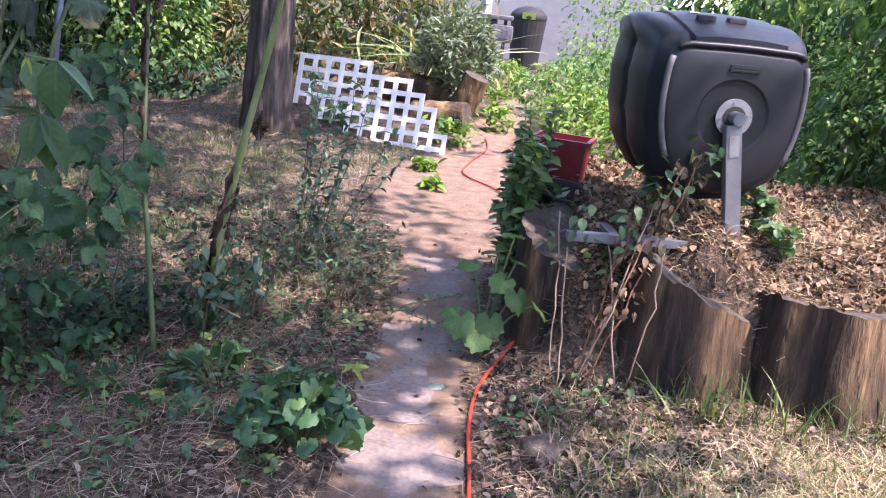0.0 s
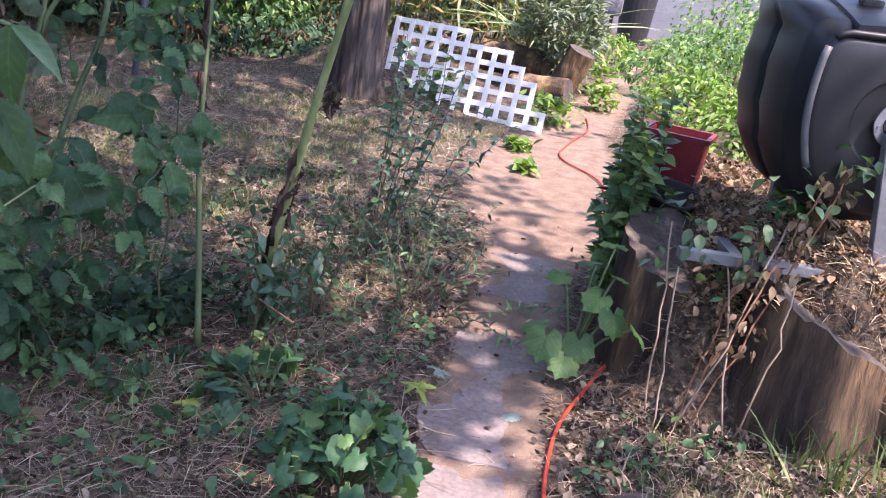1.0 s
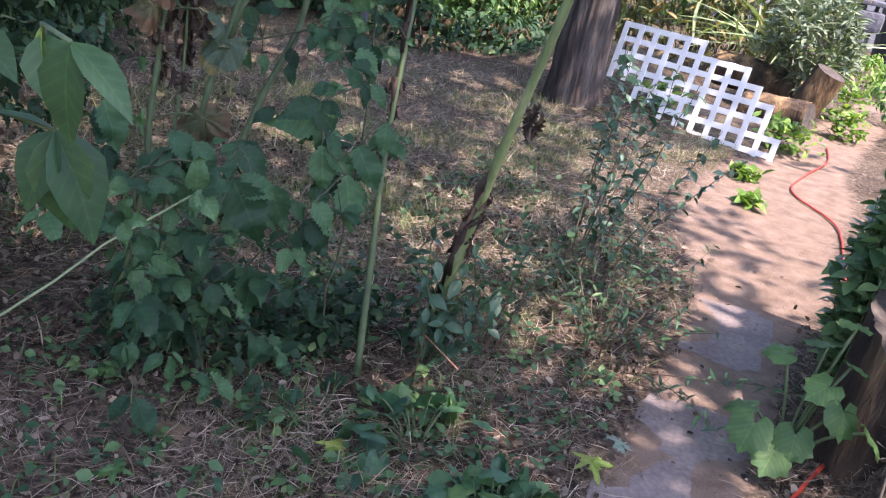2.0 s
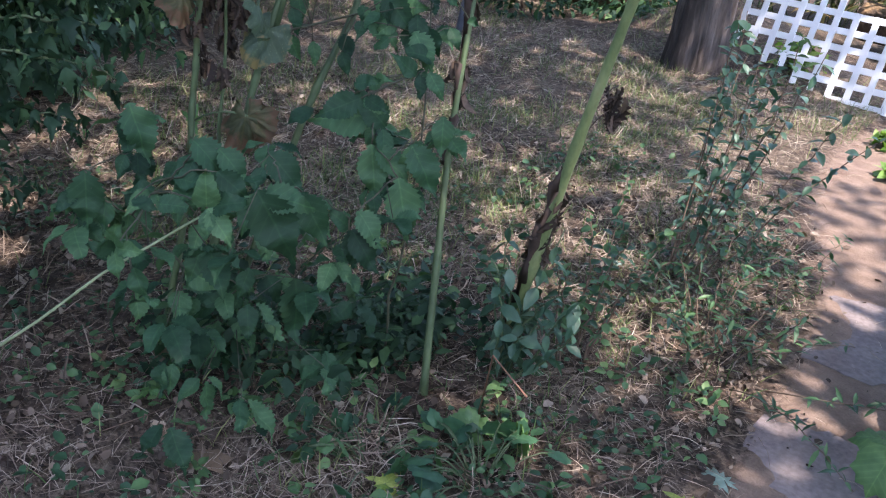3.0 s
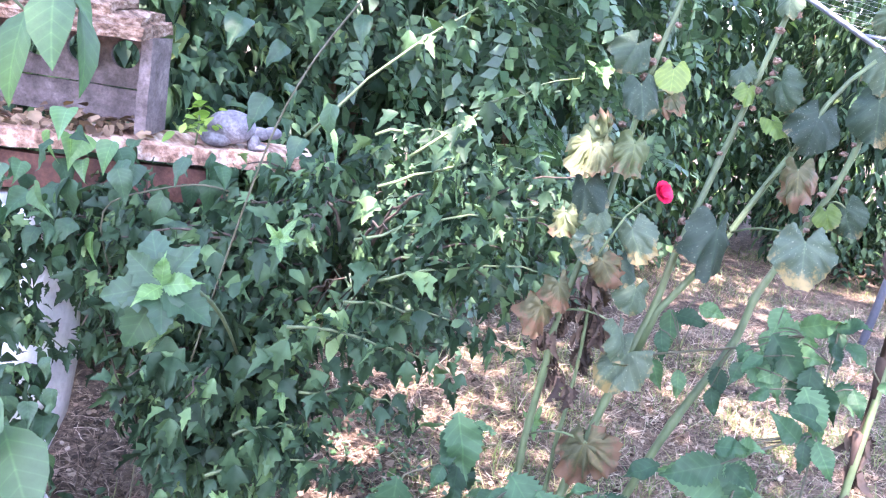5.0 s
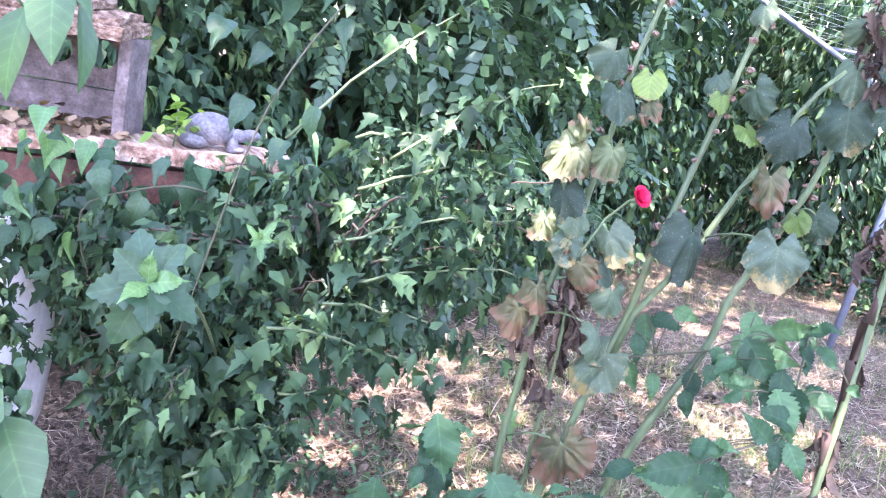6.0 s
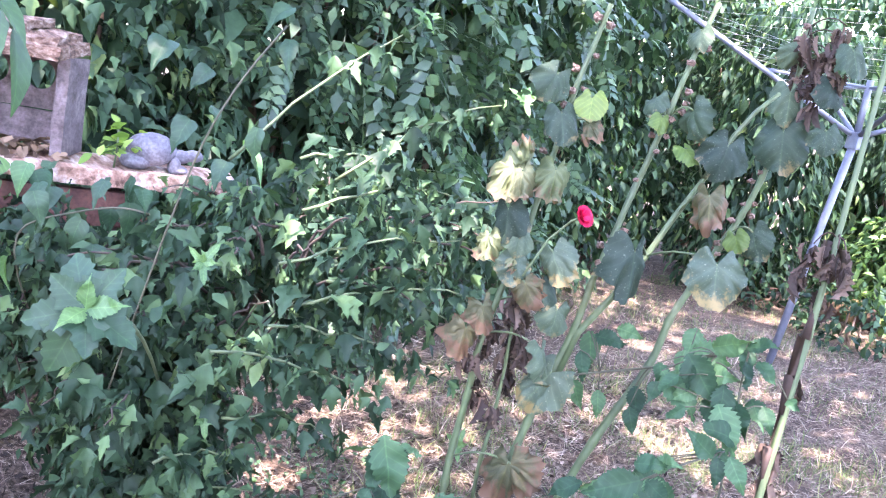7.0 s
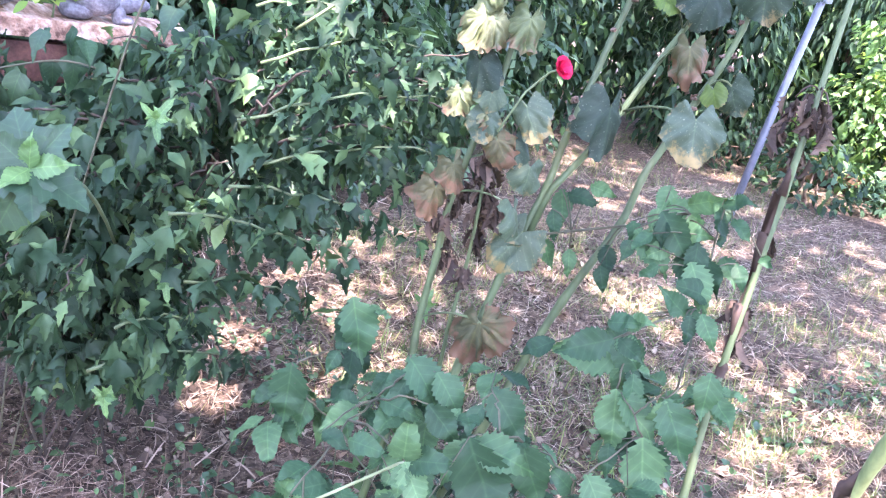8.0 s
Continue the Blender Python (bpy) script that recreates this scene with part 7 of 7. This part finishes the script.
def holed_board(name, w, h, d, holes, m, material, parent):
    """An upright plank with round holes cut through it."""
    bm = bmesh.new()
    xs = [-w / 2] + [c for x, z, r in sorted(holes) for c in (x - r * 1.25, x + r * 1.25)] + [w / 2]
    hs = sorted(holes)
    for y in (-d / 2, d / 2):
        for i in range(len(xs) - 1):
            x0, x1 = xs[i], xs[i + 1]
            if i % 2 == 0:
                bm.faces.new([bm.verts.new((x, y, z)) for x, z in ((x0, -h / 2), (x1, -h / 2), (x1, h / 2), (x0, h / 2))])
            else:
                hx, hz, r = hs[i // 2]
                n = 24
                ring = [bm.verts.new((hx + r * math.cos(2 * math.pi * k / n), y, hz + r * math.sin(2 * math.pi * k / n))) for k in range(n)]
                outer = []
                for k in range(n):
                    c, s = math.cos(2 * math.pi * k / n), math.sin(2 * math.pi * k / n)
                    f = max(abs(c), abs(s))
                    ox = hx + (x1 - x0) / 2 * c / f
                    oz = (h / 2 if s > 0 else -h / 2) if abs(s) / f > 0.999 else hz + (h / 2) * s / f
                    outer.append(bm.verts.new((ox, y, max(-h / 2, min(h / 2, oz)))))
                for k in range(n):
                    bm.faces.new((ring[k], ring[(k + 1) % n], outer[(k + 1) % n], outer[k]))
    bmesh.ops.remove_doubles(bm, verts=bm.verts, dist=0.0005)
    for hx, hz, r in hs:
        n = 24
        a = [bm.verts.new((hx + r * math.cos(2 * math.pi * k / n), -d / 2, hz + r * math.sin(2 * math.pi * k / n))) for k in range(n)]
        b = [bm.verts.new((hx + r * math.cos(2 * math.pi * k / n), d / 2, hz + r * math.sin(2 * math.pi * k / n))) for k in range(n)]
        for k in range(n):
            bm.faces.new((a[k], a[(k + 1) % n], b[(k + 1) % n], b[k]))
    for sx in (-w / 2, w / 2):
        bm.faces.new([bm.verts.new((sx, y, z)) for y, z in ((-d / 2, -h / 2), (d / 2, -h / 2), (d / 2, h / 2), (-d / 2, h / 2))])
    for sz in (-h / 2, h / 2):
        bm.faces.new([bm.verts.new((x, y, sz)) for x, y in ((-w / 2, -d / 2), (w / 2, -d / 2), (w / 2, d / 2), (-w / 2, d / 2))])
    bmesh.ops.remove_doubles(bm, verts=bm.verts, dist=0.0005)
    bmesh.ops.recalc_face_normals(bm, faces=bm.faces)
    bmesh.ops.transform(bm, matrix=m, verts=bm.verts)
    return part(name, bm, material, parent)


def feeder():
    t = thing("bird_feeder", "weathered wooden bird feeder box with round holes on a rotting shelf", "bird feeder", (0, 0, 0))
    S = SHELF
    board("shelf", (1.3, 0.3, 0.045), S @ pose(-0.1, 0, 0), M_ROTTEN, t, "flaking shelf plank", 0.3)
    board("under_rail", (1.0, 0.04, 0.1), S @ pose(-0.2, -0.1, -0.09), M_REDWOOD, t, "red-brown rail under the shelf")
    B = S @ pose(0.055, -0.06, 0.012, 0, 0, -16)  # the box stands askew on the shelf; x from its near side board
    holed_board("back_board", 0.52, 0.155, 0.018, [(-0.11, 0.02, 0.042), (0.02, 0.02, 0.042), (0.15, 0.02, 0.042)], B @ pose(-0.27, 0.18, 0.205), M_BOARD, t)
    board("back_board", (0.52, 0.018, 0.095), B @ pose(-0.27, 0.18, 0.075), M_BOARD, t)
    board("side_board", (0.032, 0.2, 0.27), B @ pose(-0.005, 0.08, 0.155), M_BOARD, t, "thick grey side board with a knot", 0.1)
    board("side_board", (0.032, 0.2, 0.27), B @ pose(-0.54, 0.08, 0.155), M_BOARD, t, "thick grey side board", 0.1)
    board("roof", (0.57, 0.3, 0.034), B @ pose(-0.285, 0.07, 0.308, 3), M_ROOF, t, "rotting roof plank with broken edge", 0.35)
    board("roof", (0.55, 0.27, 0.03), B @ pose(-0.3, 0.09, 0.337, 4, 1, 2), M_ROOF, t, "flaking upper layer of the roof", 0.5)
    board("roof", (0.46, 0.22, 0.022), B @ pose(-0.34, 0.1, 0.361, 5, -1, -2), M_ROOF, t, "flaking upper layer of the roof", 0.5)
    for x in (-0.6, 0.2):
        board("leg", (0.06, 0.06, 1.2), S @ pose(x, 0.02, -0.62), M_BOARD, t)
    pts = [tuple(S @ Vector((rng.uniform(-0.4, 0.07), rng.uniform(-0.1, 0.08), 0.03 + abs(rng.normal(0, 0.02))))) for _ in range(160)]
    nest = cloud("nest_litter", SHARD, pts, rng.uniform(0.02, 0.05, 160), M_DRYLEAF, t, label="dry leaves heaped inside the box")
    tagged(nest, "dry leaves heaped inside the box", kind="stuff")


feeder()


def figure():
    """A small lying garden figure, one plain shape."""
    bm = bmesh.new()
    for x, z, rx, ry, rz in ((0, 0.075, 0.09, 0.06, 0.062), (0.1, 0.06, 0.045, 0.026, 0.026), (0.15, 0.068, 0.036, 0.028, 0.023), (-0.05, 0.03, 0.06, 0.06, 0.035), (0.085, 0.025, 0.024, 0.05, 0.04), (0.1, 0.012, 0.035, 0.055, 0.016)):
        got = bmesh.ops.create_icosphere(bm, subdivisions=3, radius=1)["verts"]
        bmesh.ops.transform(bm, matrix=pose(x, 0, z) @ Matrix.Diagonal((rx, ry, rz, 1)), verts=got)
    ob = part("garden_figure", bm, M_STONE, None, smooth=True)
    ob.matrix_basis = SHELF @ pose(0.3, -0.03, 0.022) @ Matrix.Scale(0.8, 4)
    tagged(ob, "small grey stone garden figure on the shelf", "garden ornament")
    t = thing("seedling", "bright lime green seedling growing beside the shelf box", "plant", SHELF @ Vector((0.2, -0.06, 0.02)))
    P = [(rng.normal(0, 0.035), rng.normal(0, 0.03), rng.uniform(0.03, 0.13)) for _ in range(30)]
    cloud("leaves", OVATE, P, rng.uniform(0.03, 0.05, 30), M_LIME, t, pitch=rng.normal(0.3, 0.4, 30))
    tubes("stem", [(bent((0, 0, 0), (0.01, 0, 0.12), (0.01, 0, 0), 4), 0.003)], M_STEM, t, 5)


figure()


def urn():
    t = thing("garden_urn", "white painted garden urn in a patch of sun behind leaves", "urn", (-2.5, 1.59, 0))
    t.scale = (0.66, 0.66, 1.02)
    bm = bmesh.new()
    prof = [(0.13, 0), (0.14, 0.03), (0.1, 0.07), (0.08, 0.12), (0.1, 0.17), (0.17, 0.26), (0.2, 0.38), (0.19, 0.5), (0.16, 0.58), (0.15, 0.63), (0.19, 0.67), (0.19, 0.69), (0.15, 0.68), (0.14, 0.55)]
    rows = [[bm.verts.new((r * math.cos(2 * math.pi * k / 36), r * math.sin(2 * math.pi * k / 36), z * 1.4)) for k in range(36)] for r, z in prof]
    for a, b in zip(rows, rows[1:]):
        for k in range(36):
            bm.faces.new((a[k], a[(k + 1) % 36], b[(k + 1) % 36], b[k]))
    bm.faces.new(rows[0][::-1])
    bm.faces.new(rows[-1])
    part("body", bm, M_WHITE_OLD, t, smooth=True)


urn()


# ---- rotary clothes line ----
def rotary_line():
    foot, hub = Vector((-3.5, 6.95, 0)), Vector((-3.45, 7.25, 1.68))
    t = thing("rotary_clothes_line", "leaning blue-grey rotary clothes line with pale cords", "clothes line", foot)
    h = hub - foot
    tubes("pole", [([Vector((0, 0, -0.1)), h * 0.5, h], 0.028)], M_LINE, t, 14)
    part("collar", box_bm((0.09, 0.09, 0.12), pose(*(h - Vector((0, 0, 0.02))))), M_LINE, t, bevel=0.012)
    ends = []
    for k in range(4):
        a = radians(90 * k + 235)
        e = h + Vector((math.cos(a) * 1.5, math.sin(a) * 1.5, 0.7))
        ends.append(e)
        tubes("arm", [([h, e], 0.019)], M_LINE, t, 10)
        tubes("strut", [([h + Vector((0, 0, 0.35)), h.lerp(e, 0.5)], 0.011)], M_LINE, t, 8)
    tubes("mast", [([h, h + Vector((0, 0, 0.4))], 0.024)], M_LINE, t, 12)
    cords = []
    for s in np.linspace(0.35, 1.0, 9):
        for k in range(4):
            cords.append(([h.lerp(ends[k], s), h.lerp(ends[(k + 1) % 4], s)], 0.0013))
    each("cord", cords, M_CORD, t, 4, "pale plastic cord")


rotary_line()


# ---- lattice, log edging and the planted bed ----
def lattice(name, label, at, turn, low, high, pitch=0.125, rise=0.125, tilt=0):
    """A panel of crossed strips cut in steps; low, high: the rows of squares between which each column stands."""
    t = thing(name, label, "lattice", at, "lattice panels")
    w, d, cols = 0.046, 0.01, len(low)
    for r in range(min(low), max(high) + 1):
        run = [c for c in range(cols) if low[c] <= r <= high[c]]
        if run:
            x0, x1 = run[0] * pitch, (run[-1] + 1) * pitch
            part("strip", box_bm((x1 - x0 + w, d, w), pose((x0 + x1) / 2, 0.003, r * rise + 0.02, 0, rng.normal(0, 0.3))), M_WHITE, t, bevel=0.002)
    for c in range(cols + 1):
        a, b = max(0, c - 1), min(cols - 1, c)
        z0, z1 = min(low[a], low[b]) * rise - 0.08, max(high[a], high[b]) * rise
        part("strip", box_bm((w, d, z1 - z0 + w), pose(c * pitch, -0.003, (z0 + z1) / 2 + 0.02, 0, rng.normal(0, 0.5))), M_WHITE, t, bevel=0.002)
    t.rotation_euler = (radians(tilt), 0, radians(turn))


lattice("lattice_panel", "white plastic lattice panel cut in steps along the bed", (-1.68, 7.95, 0.0), -6, [3, 3, 2, 2, 1, 1, 0, 0, 0, 0, 0], [6, 6, 6, 6, 6, 5, 5, 5, 4, 3, 1], 0.133, 0.118, -18)


def log(a, b, r, label):
    a, b = Vector(a), Vector(b)
    t = thing("edging_log", label, "log", a, "logs edging the bed")
    sides, v, f = 26, [], []
    along = (b - a).normalized()
    s = along.orthogonal().normalized()
    u = along.cross(s)
    for i in range(11):
        for k in range(sides):
            g = 2 * math.pi * k / sides
            rr = r * (1 + 0.1 * noise.noise(Vector((math.cos(g) * 2, math.sin(g) * 2, i * 0.5 + a.x))) + 0.04 * math.sin(g * 11))
            v.append((b - a) * (i / 10) + (s * math.cos(g) + u * math.sin(g)) * rr)
    for i in range(10):
        for k in range(sides):
            p, q = i * sides + k, i * sides + (k + 1) % sides
            f.append((p, q, q + sides, p + sides))
    attach("bark", mesh_from("bark", v, f, M_STUMP, True), t)
    attach("cut_end", mesh_from("cut_end", v[:sides], [tuple(range(sides))[::-1]], M_CUT), t)
    attach("cut_end", mesh_from("cut_end", v[-sides:], [tuple(range(sides))], M_CUT), t)


log((-1.2, 10.3, 0.28), (-0.45, 10.1, 0.26), 0.17, "weathered brown log edging the planted bed")
log((-0.7, 9.3, 0.1), (-0.12, 9.15, 0.16), 0.15, "mossy log end beside the lattice")
log((-0.25, 9.6, 0.08), (-0.08, 9.55, 0.55), 0.14, "upright dead stump at the end of the bed")
log((-4.6, 9.4, 0.12), (-2.4, 9.7, 0.12), 0.13, "low dark log lying behind the tree")


def planted_bed():
    bush("lavender", "grey-green lavender mound on the bed's corner", [((-0.35, 10.2, 0.75), (0.42, 0.45, 0.42))], 1900, LANCE, 0.13, M_GREY_LEAF, "plant", pitch=(0.5, 0.5))
    t = thing("ornamental_grass", "arching striped grass over the edging logs", "grass", (-0.75, 10.3, 0.3))
    n = 44
    cloud("blades", blade([(0, 0.012), (0.3, 0.02), (0.6, 0.018), (0.85, 0.012), (1, 0.002)], 0.3, 0.75), [(rng.normal(0, 0.3), rng.normal(0, 0.15), 0.2) for _ in range(n)], rng.uniform(0.5, 0.95, n), M_STRIPED, t, pitch=rng.normal(0.85, 0.25, n))
    for x, y, h in ((-2.6, 11.5, 1.5), (-1.7, 11.6, 1.7), (-0.9, 12.0, 1.6), (-3.6, 11.0, 1.3)):
        t = thing("tall_perennial", "tall clump of brown and green perennial stems", "plant", (x, y, 0), "perennials in the bed")
        n = 900
        P = [(rng.normal(0, 0.35), rng.normal(0, 0.3), rng.uniform(0.1, h)) for _ in range(n)]
        cloud("leaves", LANCE, P, rng.uniform(0.1, 0.24, n), M_BED, t, pitch=rng.normal(0.5, 0.7, n))
        each("stem", [(bent((rng.normal(0, 0.25), rng.normal(0, 0.2), 0), (rng.normal(0, 0.4), rng.normal(0, 0.3), h * rng.uniform(0.7, 1.1)), (0, 0, 0.05), 4), 0.006) for _ in range(24)], M_STEM, t, 4)
    for x, y, r, h in ((0.2, 9.6, 0.18, 0.25), (-0.2, 8.25, 0.22, 0.26), (0.12, 10.6, 0.2, 0.35), (-1.2, 8.15, 0.16, 0.22), (-0.15, 6.3, 0.08, 0.06), (-0.3, 7.0, 0.1, 0.07)):
        t = thing("garden_herb", "fresh lime green herb beside the path", "plant", (x, y, height(x, y)), "herbs along the path")
        n = int(900 * r)
        P = [(rng.normal(0, r * 0.5), rng.normal(0, r * 0.5), rng.uniform(0.02, h)) for _ in range(n)]
        cloud("leaves", OVATE_LITE, P, rng.uniform(0.05, 0.1, n), M_LIME, t, pitch=rng.normal(0.3, 0.5, n))
    for x, y, h in ((1.2, 10.0, 0.5), (0.9, 11.4, 0.6), (1.6, 11.2, 0.9), (1.0, 13.2, 0.6), (1.9, 12.8, 1.1), (0.0, 13.5, 0.5), (1.5, 14.8, 0.8), (2.4, 14.5, 1.3), (2.0, 8.6, 0.8), (1.5, 8.2, 0.5), (1.75, 11.9, 1.7), (1.55, 15.6, 2.2)):
        # the taller ones take the leaf tones with sunlight mixed in
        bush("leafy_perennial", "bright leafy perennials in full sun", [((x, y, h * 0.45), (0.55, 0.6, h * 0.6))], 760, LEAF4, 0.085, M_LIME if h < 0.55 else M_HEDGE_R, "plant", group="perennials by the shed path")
    # the same sun-lightened leaf tones add to the sun on this shrub
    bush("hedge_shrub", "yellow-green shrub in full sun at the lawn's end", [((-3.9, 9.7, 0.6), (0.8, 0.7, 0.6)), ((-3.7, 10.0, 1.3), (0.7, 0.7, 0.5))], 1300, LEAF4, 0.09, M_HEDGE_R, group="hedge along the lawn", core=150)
    for x, y, h in ((-3.0, 9.0, 0.45), (-3.7, 8.4, 0.5), (-2.9, 10.2, 0.6), (-4.4, 9.9, 0.8), (-5.0, 8.9, 0.6), (-2.5, 8.8, 0.3)):
        bush("shade_plant", "leafy green ground plant in the shade of the tree", [((x, y, h * 0.45), (0.5, 0.5, h * 0.6))], 480, LEAF4, 0.09, M_HEDGE, "plant", group="plants behind the tree")


planted_bed()


# ---- shed wall and the clutter before it ----
def shed():
    t = thing("shed", "pale grey sided garden shed with a dark door", "shed", (0.3, 20.5, 0))
    part("wall", box_bm((6.0, 0.15, 2.6), pose(0, 0, 1.3)), M_SHED, t)
    for k in range(13):
        part("siding_board", box_bm((6.0, 0.02, 0.19), pose(0, -0.086, 0.1 + k * 0.2, 4)), M_SHED, t)
    part("roof", box_bm((6.4, 3.0, 0.12), pose(0, 1.2, 2.75, 12)), M_BLACK_DULL, t)
    part("wall", box_bm((0.15, 2.6, 2.6), pose(-2.92, 1.4, 1.3)), M_SHED, t)
    part("wall", box_bm((0.15, 2.6, 2.6), pose(2.92, 1.4, 1.3)), M_SHED, t)
    part("corner_post", box_bm((0.14, 0.06, 2.6), pose(-0.9, -0.12, 1.3)), M_WHITE_OLD, t)


shed()


def clutter():
    t = thing("patio_grill", "covered grey and black grill cart before the shed", "grill", (-0.5, 16.0, 0))
    part("top", box_bm((1.15, 0.5, 0.07), pose(0, 0, 1.02)), M_STONE, t, bevel=0.02)
    part("cabinet", box_bm((0.7, 0.45, 0.75), pose(-0.05, 0, 0.6)), M_BLACK_DULL, t, bevel=0.03)
    for x in (-0.45, 0.45):
        part("leg", box_bm((0.06, 0.06, 1.0), pose(x, 0, 0.5)), M_STONE, t)
    part("tray", box_bm((0.4, 0.4, 0.3), pose(0.4, -0.1, 0.75)), M_STONE, t, bevel=0.08)
    t = thing("refuse_bin", "tall black plastic bin against the shed", "bin", (0.33, 18.4, 0))
    bm = bmesh.new()
    bmesh.ops.create_cone(bm, cap_ends=True, segments=24, radius1=0.28, radius2=0.36, depth=1.0, matrix=pose(0, 0, 0.5))
    part("body", bm, M_BLACK_DULL, t, bevel=0.02)
    bm = bmesh.new()
    bmesh.ops.create_uvsphere(bm, u_segments=24, v_segments=12, radius=0.37)
    bmesh.ops.transform(bm, matrix=pose(0, 0, 1.02) @ Matrix.Diagonal((1, 1, 0.55, 1)), verts=bm.verts)
    part("lid", bm, M_BLACK_DULL, t, smooth=True)
    part("label_bar", box_bm((0.26, 0.02, 0.12), pose(0, -0.35, 1.05)), M_LIME, t, "pale green label")


clutter()


def boundary():
    """Far shrubs that close the garden all round."""
    spots = [(-9, 12), (-7, 15), (-4.5, 16), (-2.5, 17.5), (4, 17), (5, 13), (4.6, 10), (7, 7), (7.2, 4), (7, 1), (6.2, -2), (3.6, -4.8), (0, -5), (-3, -4.5), (-6, -3), (-7.5, 0), (-8, 3.5), (-9, 7)]
    for x, y in spots:
        bush("boundary_shrub", "tall leafy shrub on the garden's boundary", [((x, y, 1.1), (1.5, 1.5, 1.3)), ((x + 0.2, y, 2.6), (1.4, 1.4, 1.1))], 620, LEAF4, 0.26, M_HEDGE_L, group="boundary planting", core=160)


boundary()


def far_fence():
    t = thing("picket_fence", "pale weathered fence beyond the lawn", "fence", (-6.2, 12.6, 0))
    for k in range(14):
        part("picket", box_bm((0.13, 0.025, 1.5), pose(k * 0.16, 0, 0.75)), M_WHITE_OLD, t)
    part("rail", box_bm((2.3, 0.04, 0.09), pose(1.05, 0.04, 1.1)), M_WHITE_OLD, t)


far_fence()


# ---- small things on the ground ----
def fallen(at, size, template, material, label, yaw=0.0, tilt=0.1, name="fallen_leaf"):
    me = mesh_from(name, [tuple(v) for v in template[0]], template[1], material, True)
    ob = attach(name, me, None, pose(at[0], at[1], height(at[0], at[1]) + 0.012) @ Matrix.Rotation(yaw, 4, "Z") @ Matrix.Rotation(tilt, 4, "X") @ Matrix.Scale(size, 4))
    return tagged(ob, label, "leaf")


fallen((-0.02, 3.07), 0.17, CRUMPLED, M_PALE, "crumpled pale blue-green leaf lying at the path's edge", 1.2, 0.2)
fallen((0.28, 2.9), 0.07, CRUMPLED, M_PALE, "small shrivelled grey leaf on the path", 2.0, 0.3)
fallen((-1.03, 2.21), 0.09, MAPLE, M_DRYLEAF, "large dry tan leaf on the litter", 0.6, 0.15)
fallen((-1.52, 2.48), 0.11, SERRATE, M_DRYLEAF, "curled rust-brown leaf on the litter", 4.0, 0.2)
fallen((-1.3, 2.55), 0.06, SHARD, M_PALE, "pale scrap of leaf on the soil", 1.0)
fallen((-0.79, 4.05), 0.1, CRUMPLED, M_PALE, "pale crumpled leaf on the litter", 0.3, 0.3)
fallen((-0.6, 1.95), 0.07, OVATE, M_PALE, "pale dry leaf on the litter", 2.2)


def seedling(at, leaves, size, label, material):
    t = thing("seedling", label, "plant", (at[0], at[1], height(at[0], at[1])), "seedlings on the soil")
    me = leaf_mesh("seedling_" + material.name, TRILOBE, material)
    tubes("stem", [([(0, 0, 0), (0.004, 0, 0.04)], 0.002)], M_STEM, t, 5)
    for k in range(leaves):
        single_leaf(t, me, (0.004, 0, 0.04), size * rng.uniform(0.8, 1.1), k * 6.28 / leaves + rng.normal(0, 0.2), rng.normal(0.1, 0.2), rng.normal(0, 0.2))


seedling((-0.064, 2.87), 5, 0.065, "lime green lobed seedling at the path's edge", M_YELLOW_LEAF)
seedling((-0.65, 2.42), 4, 0.06, "yellow seedling among the litter", M_YELLOW_LEAF)
seedling((-1.0, 2.0), 5, 0.05, "small green seedling among the litter", M_HIB_YOUNG)
seedling((-1.35, 2.3), 4, 0.05, "small green seedling beside the bramble", M_HIB_YOUNG)
seedling((1.95, 2.5), 5, 0.07, "lime green seedling in the dry grass", M_YELLOW_LEAF)
t = thing("dry_stick", "thin pale dry stick poking out of the weeds", "stick", (-0.64, 2.82, 0.0))
tubes("stick", [([(0, 0, 0), (0.03, -0.02, 0.25), (0.18, -0.1, 0.235)], 0.0025)], M_REDTWIG, t, 5)
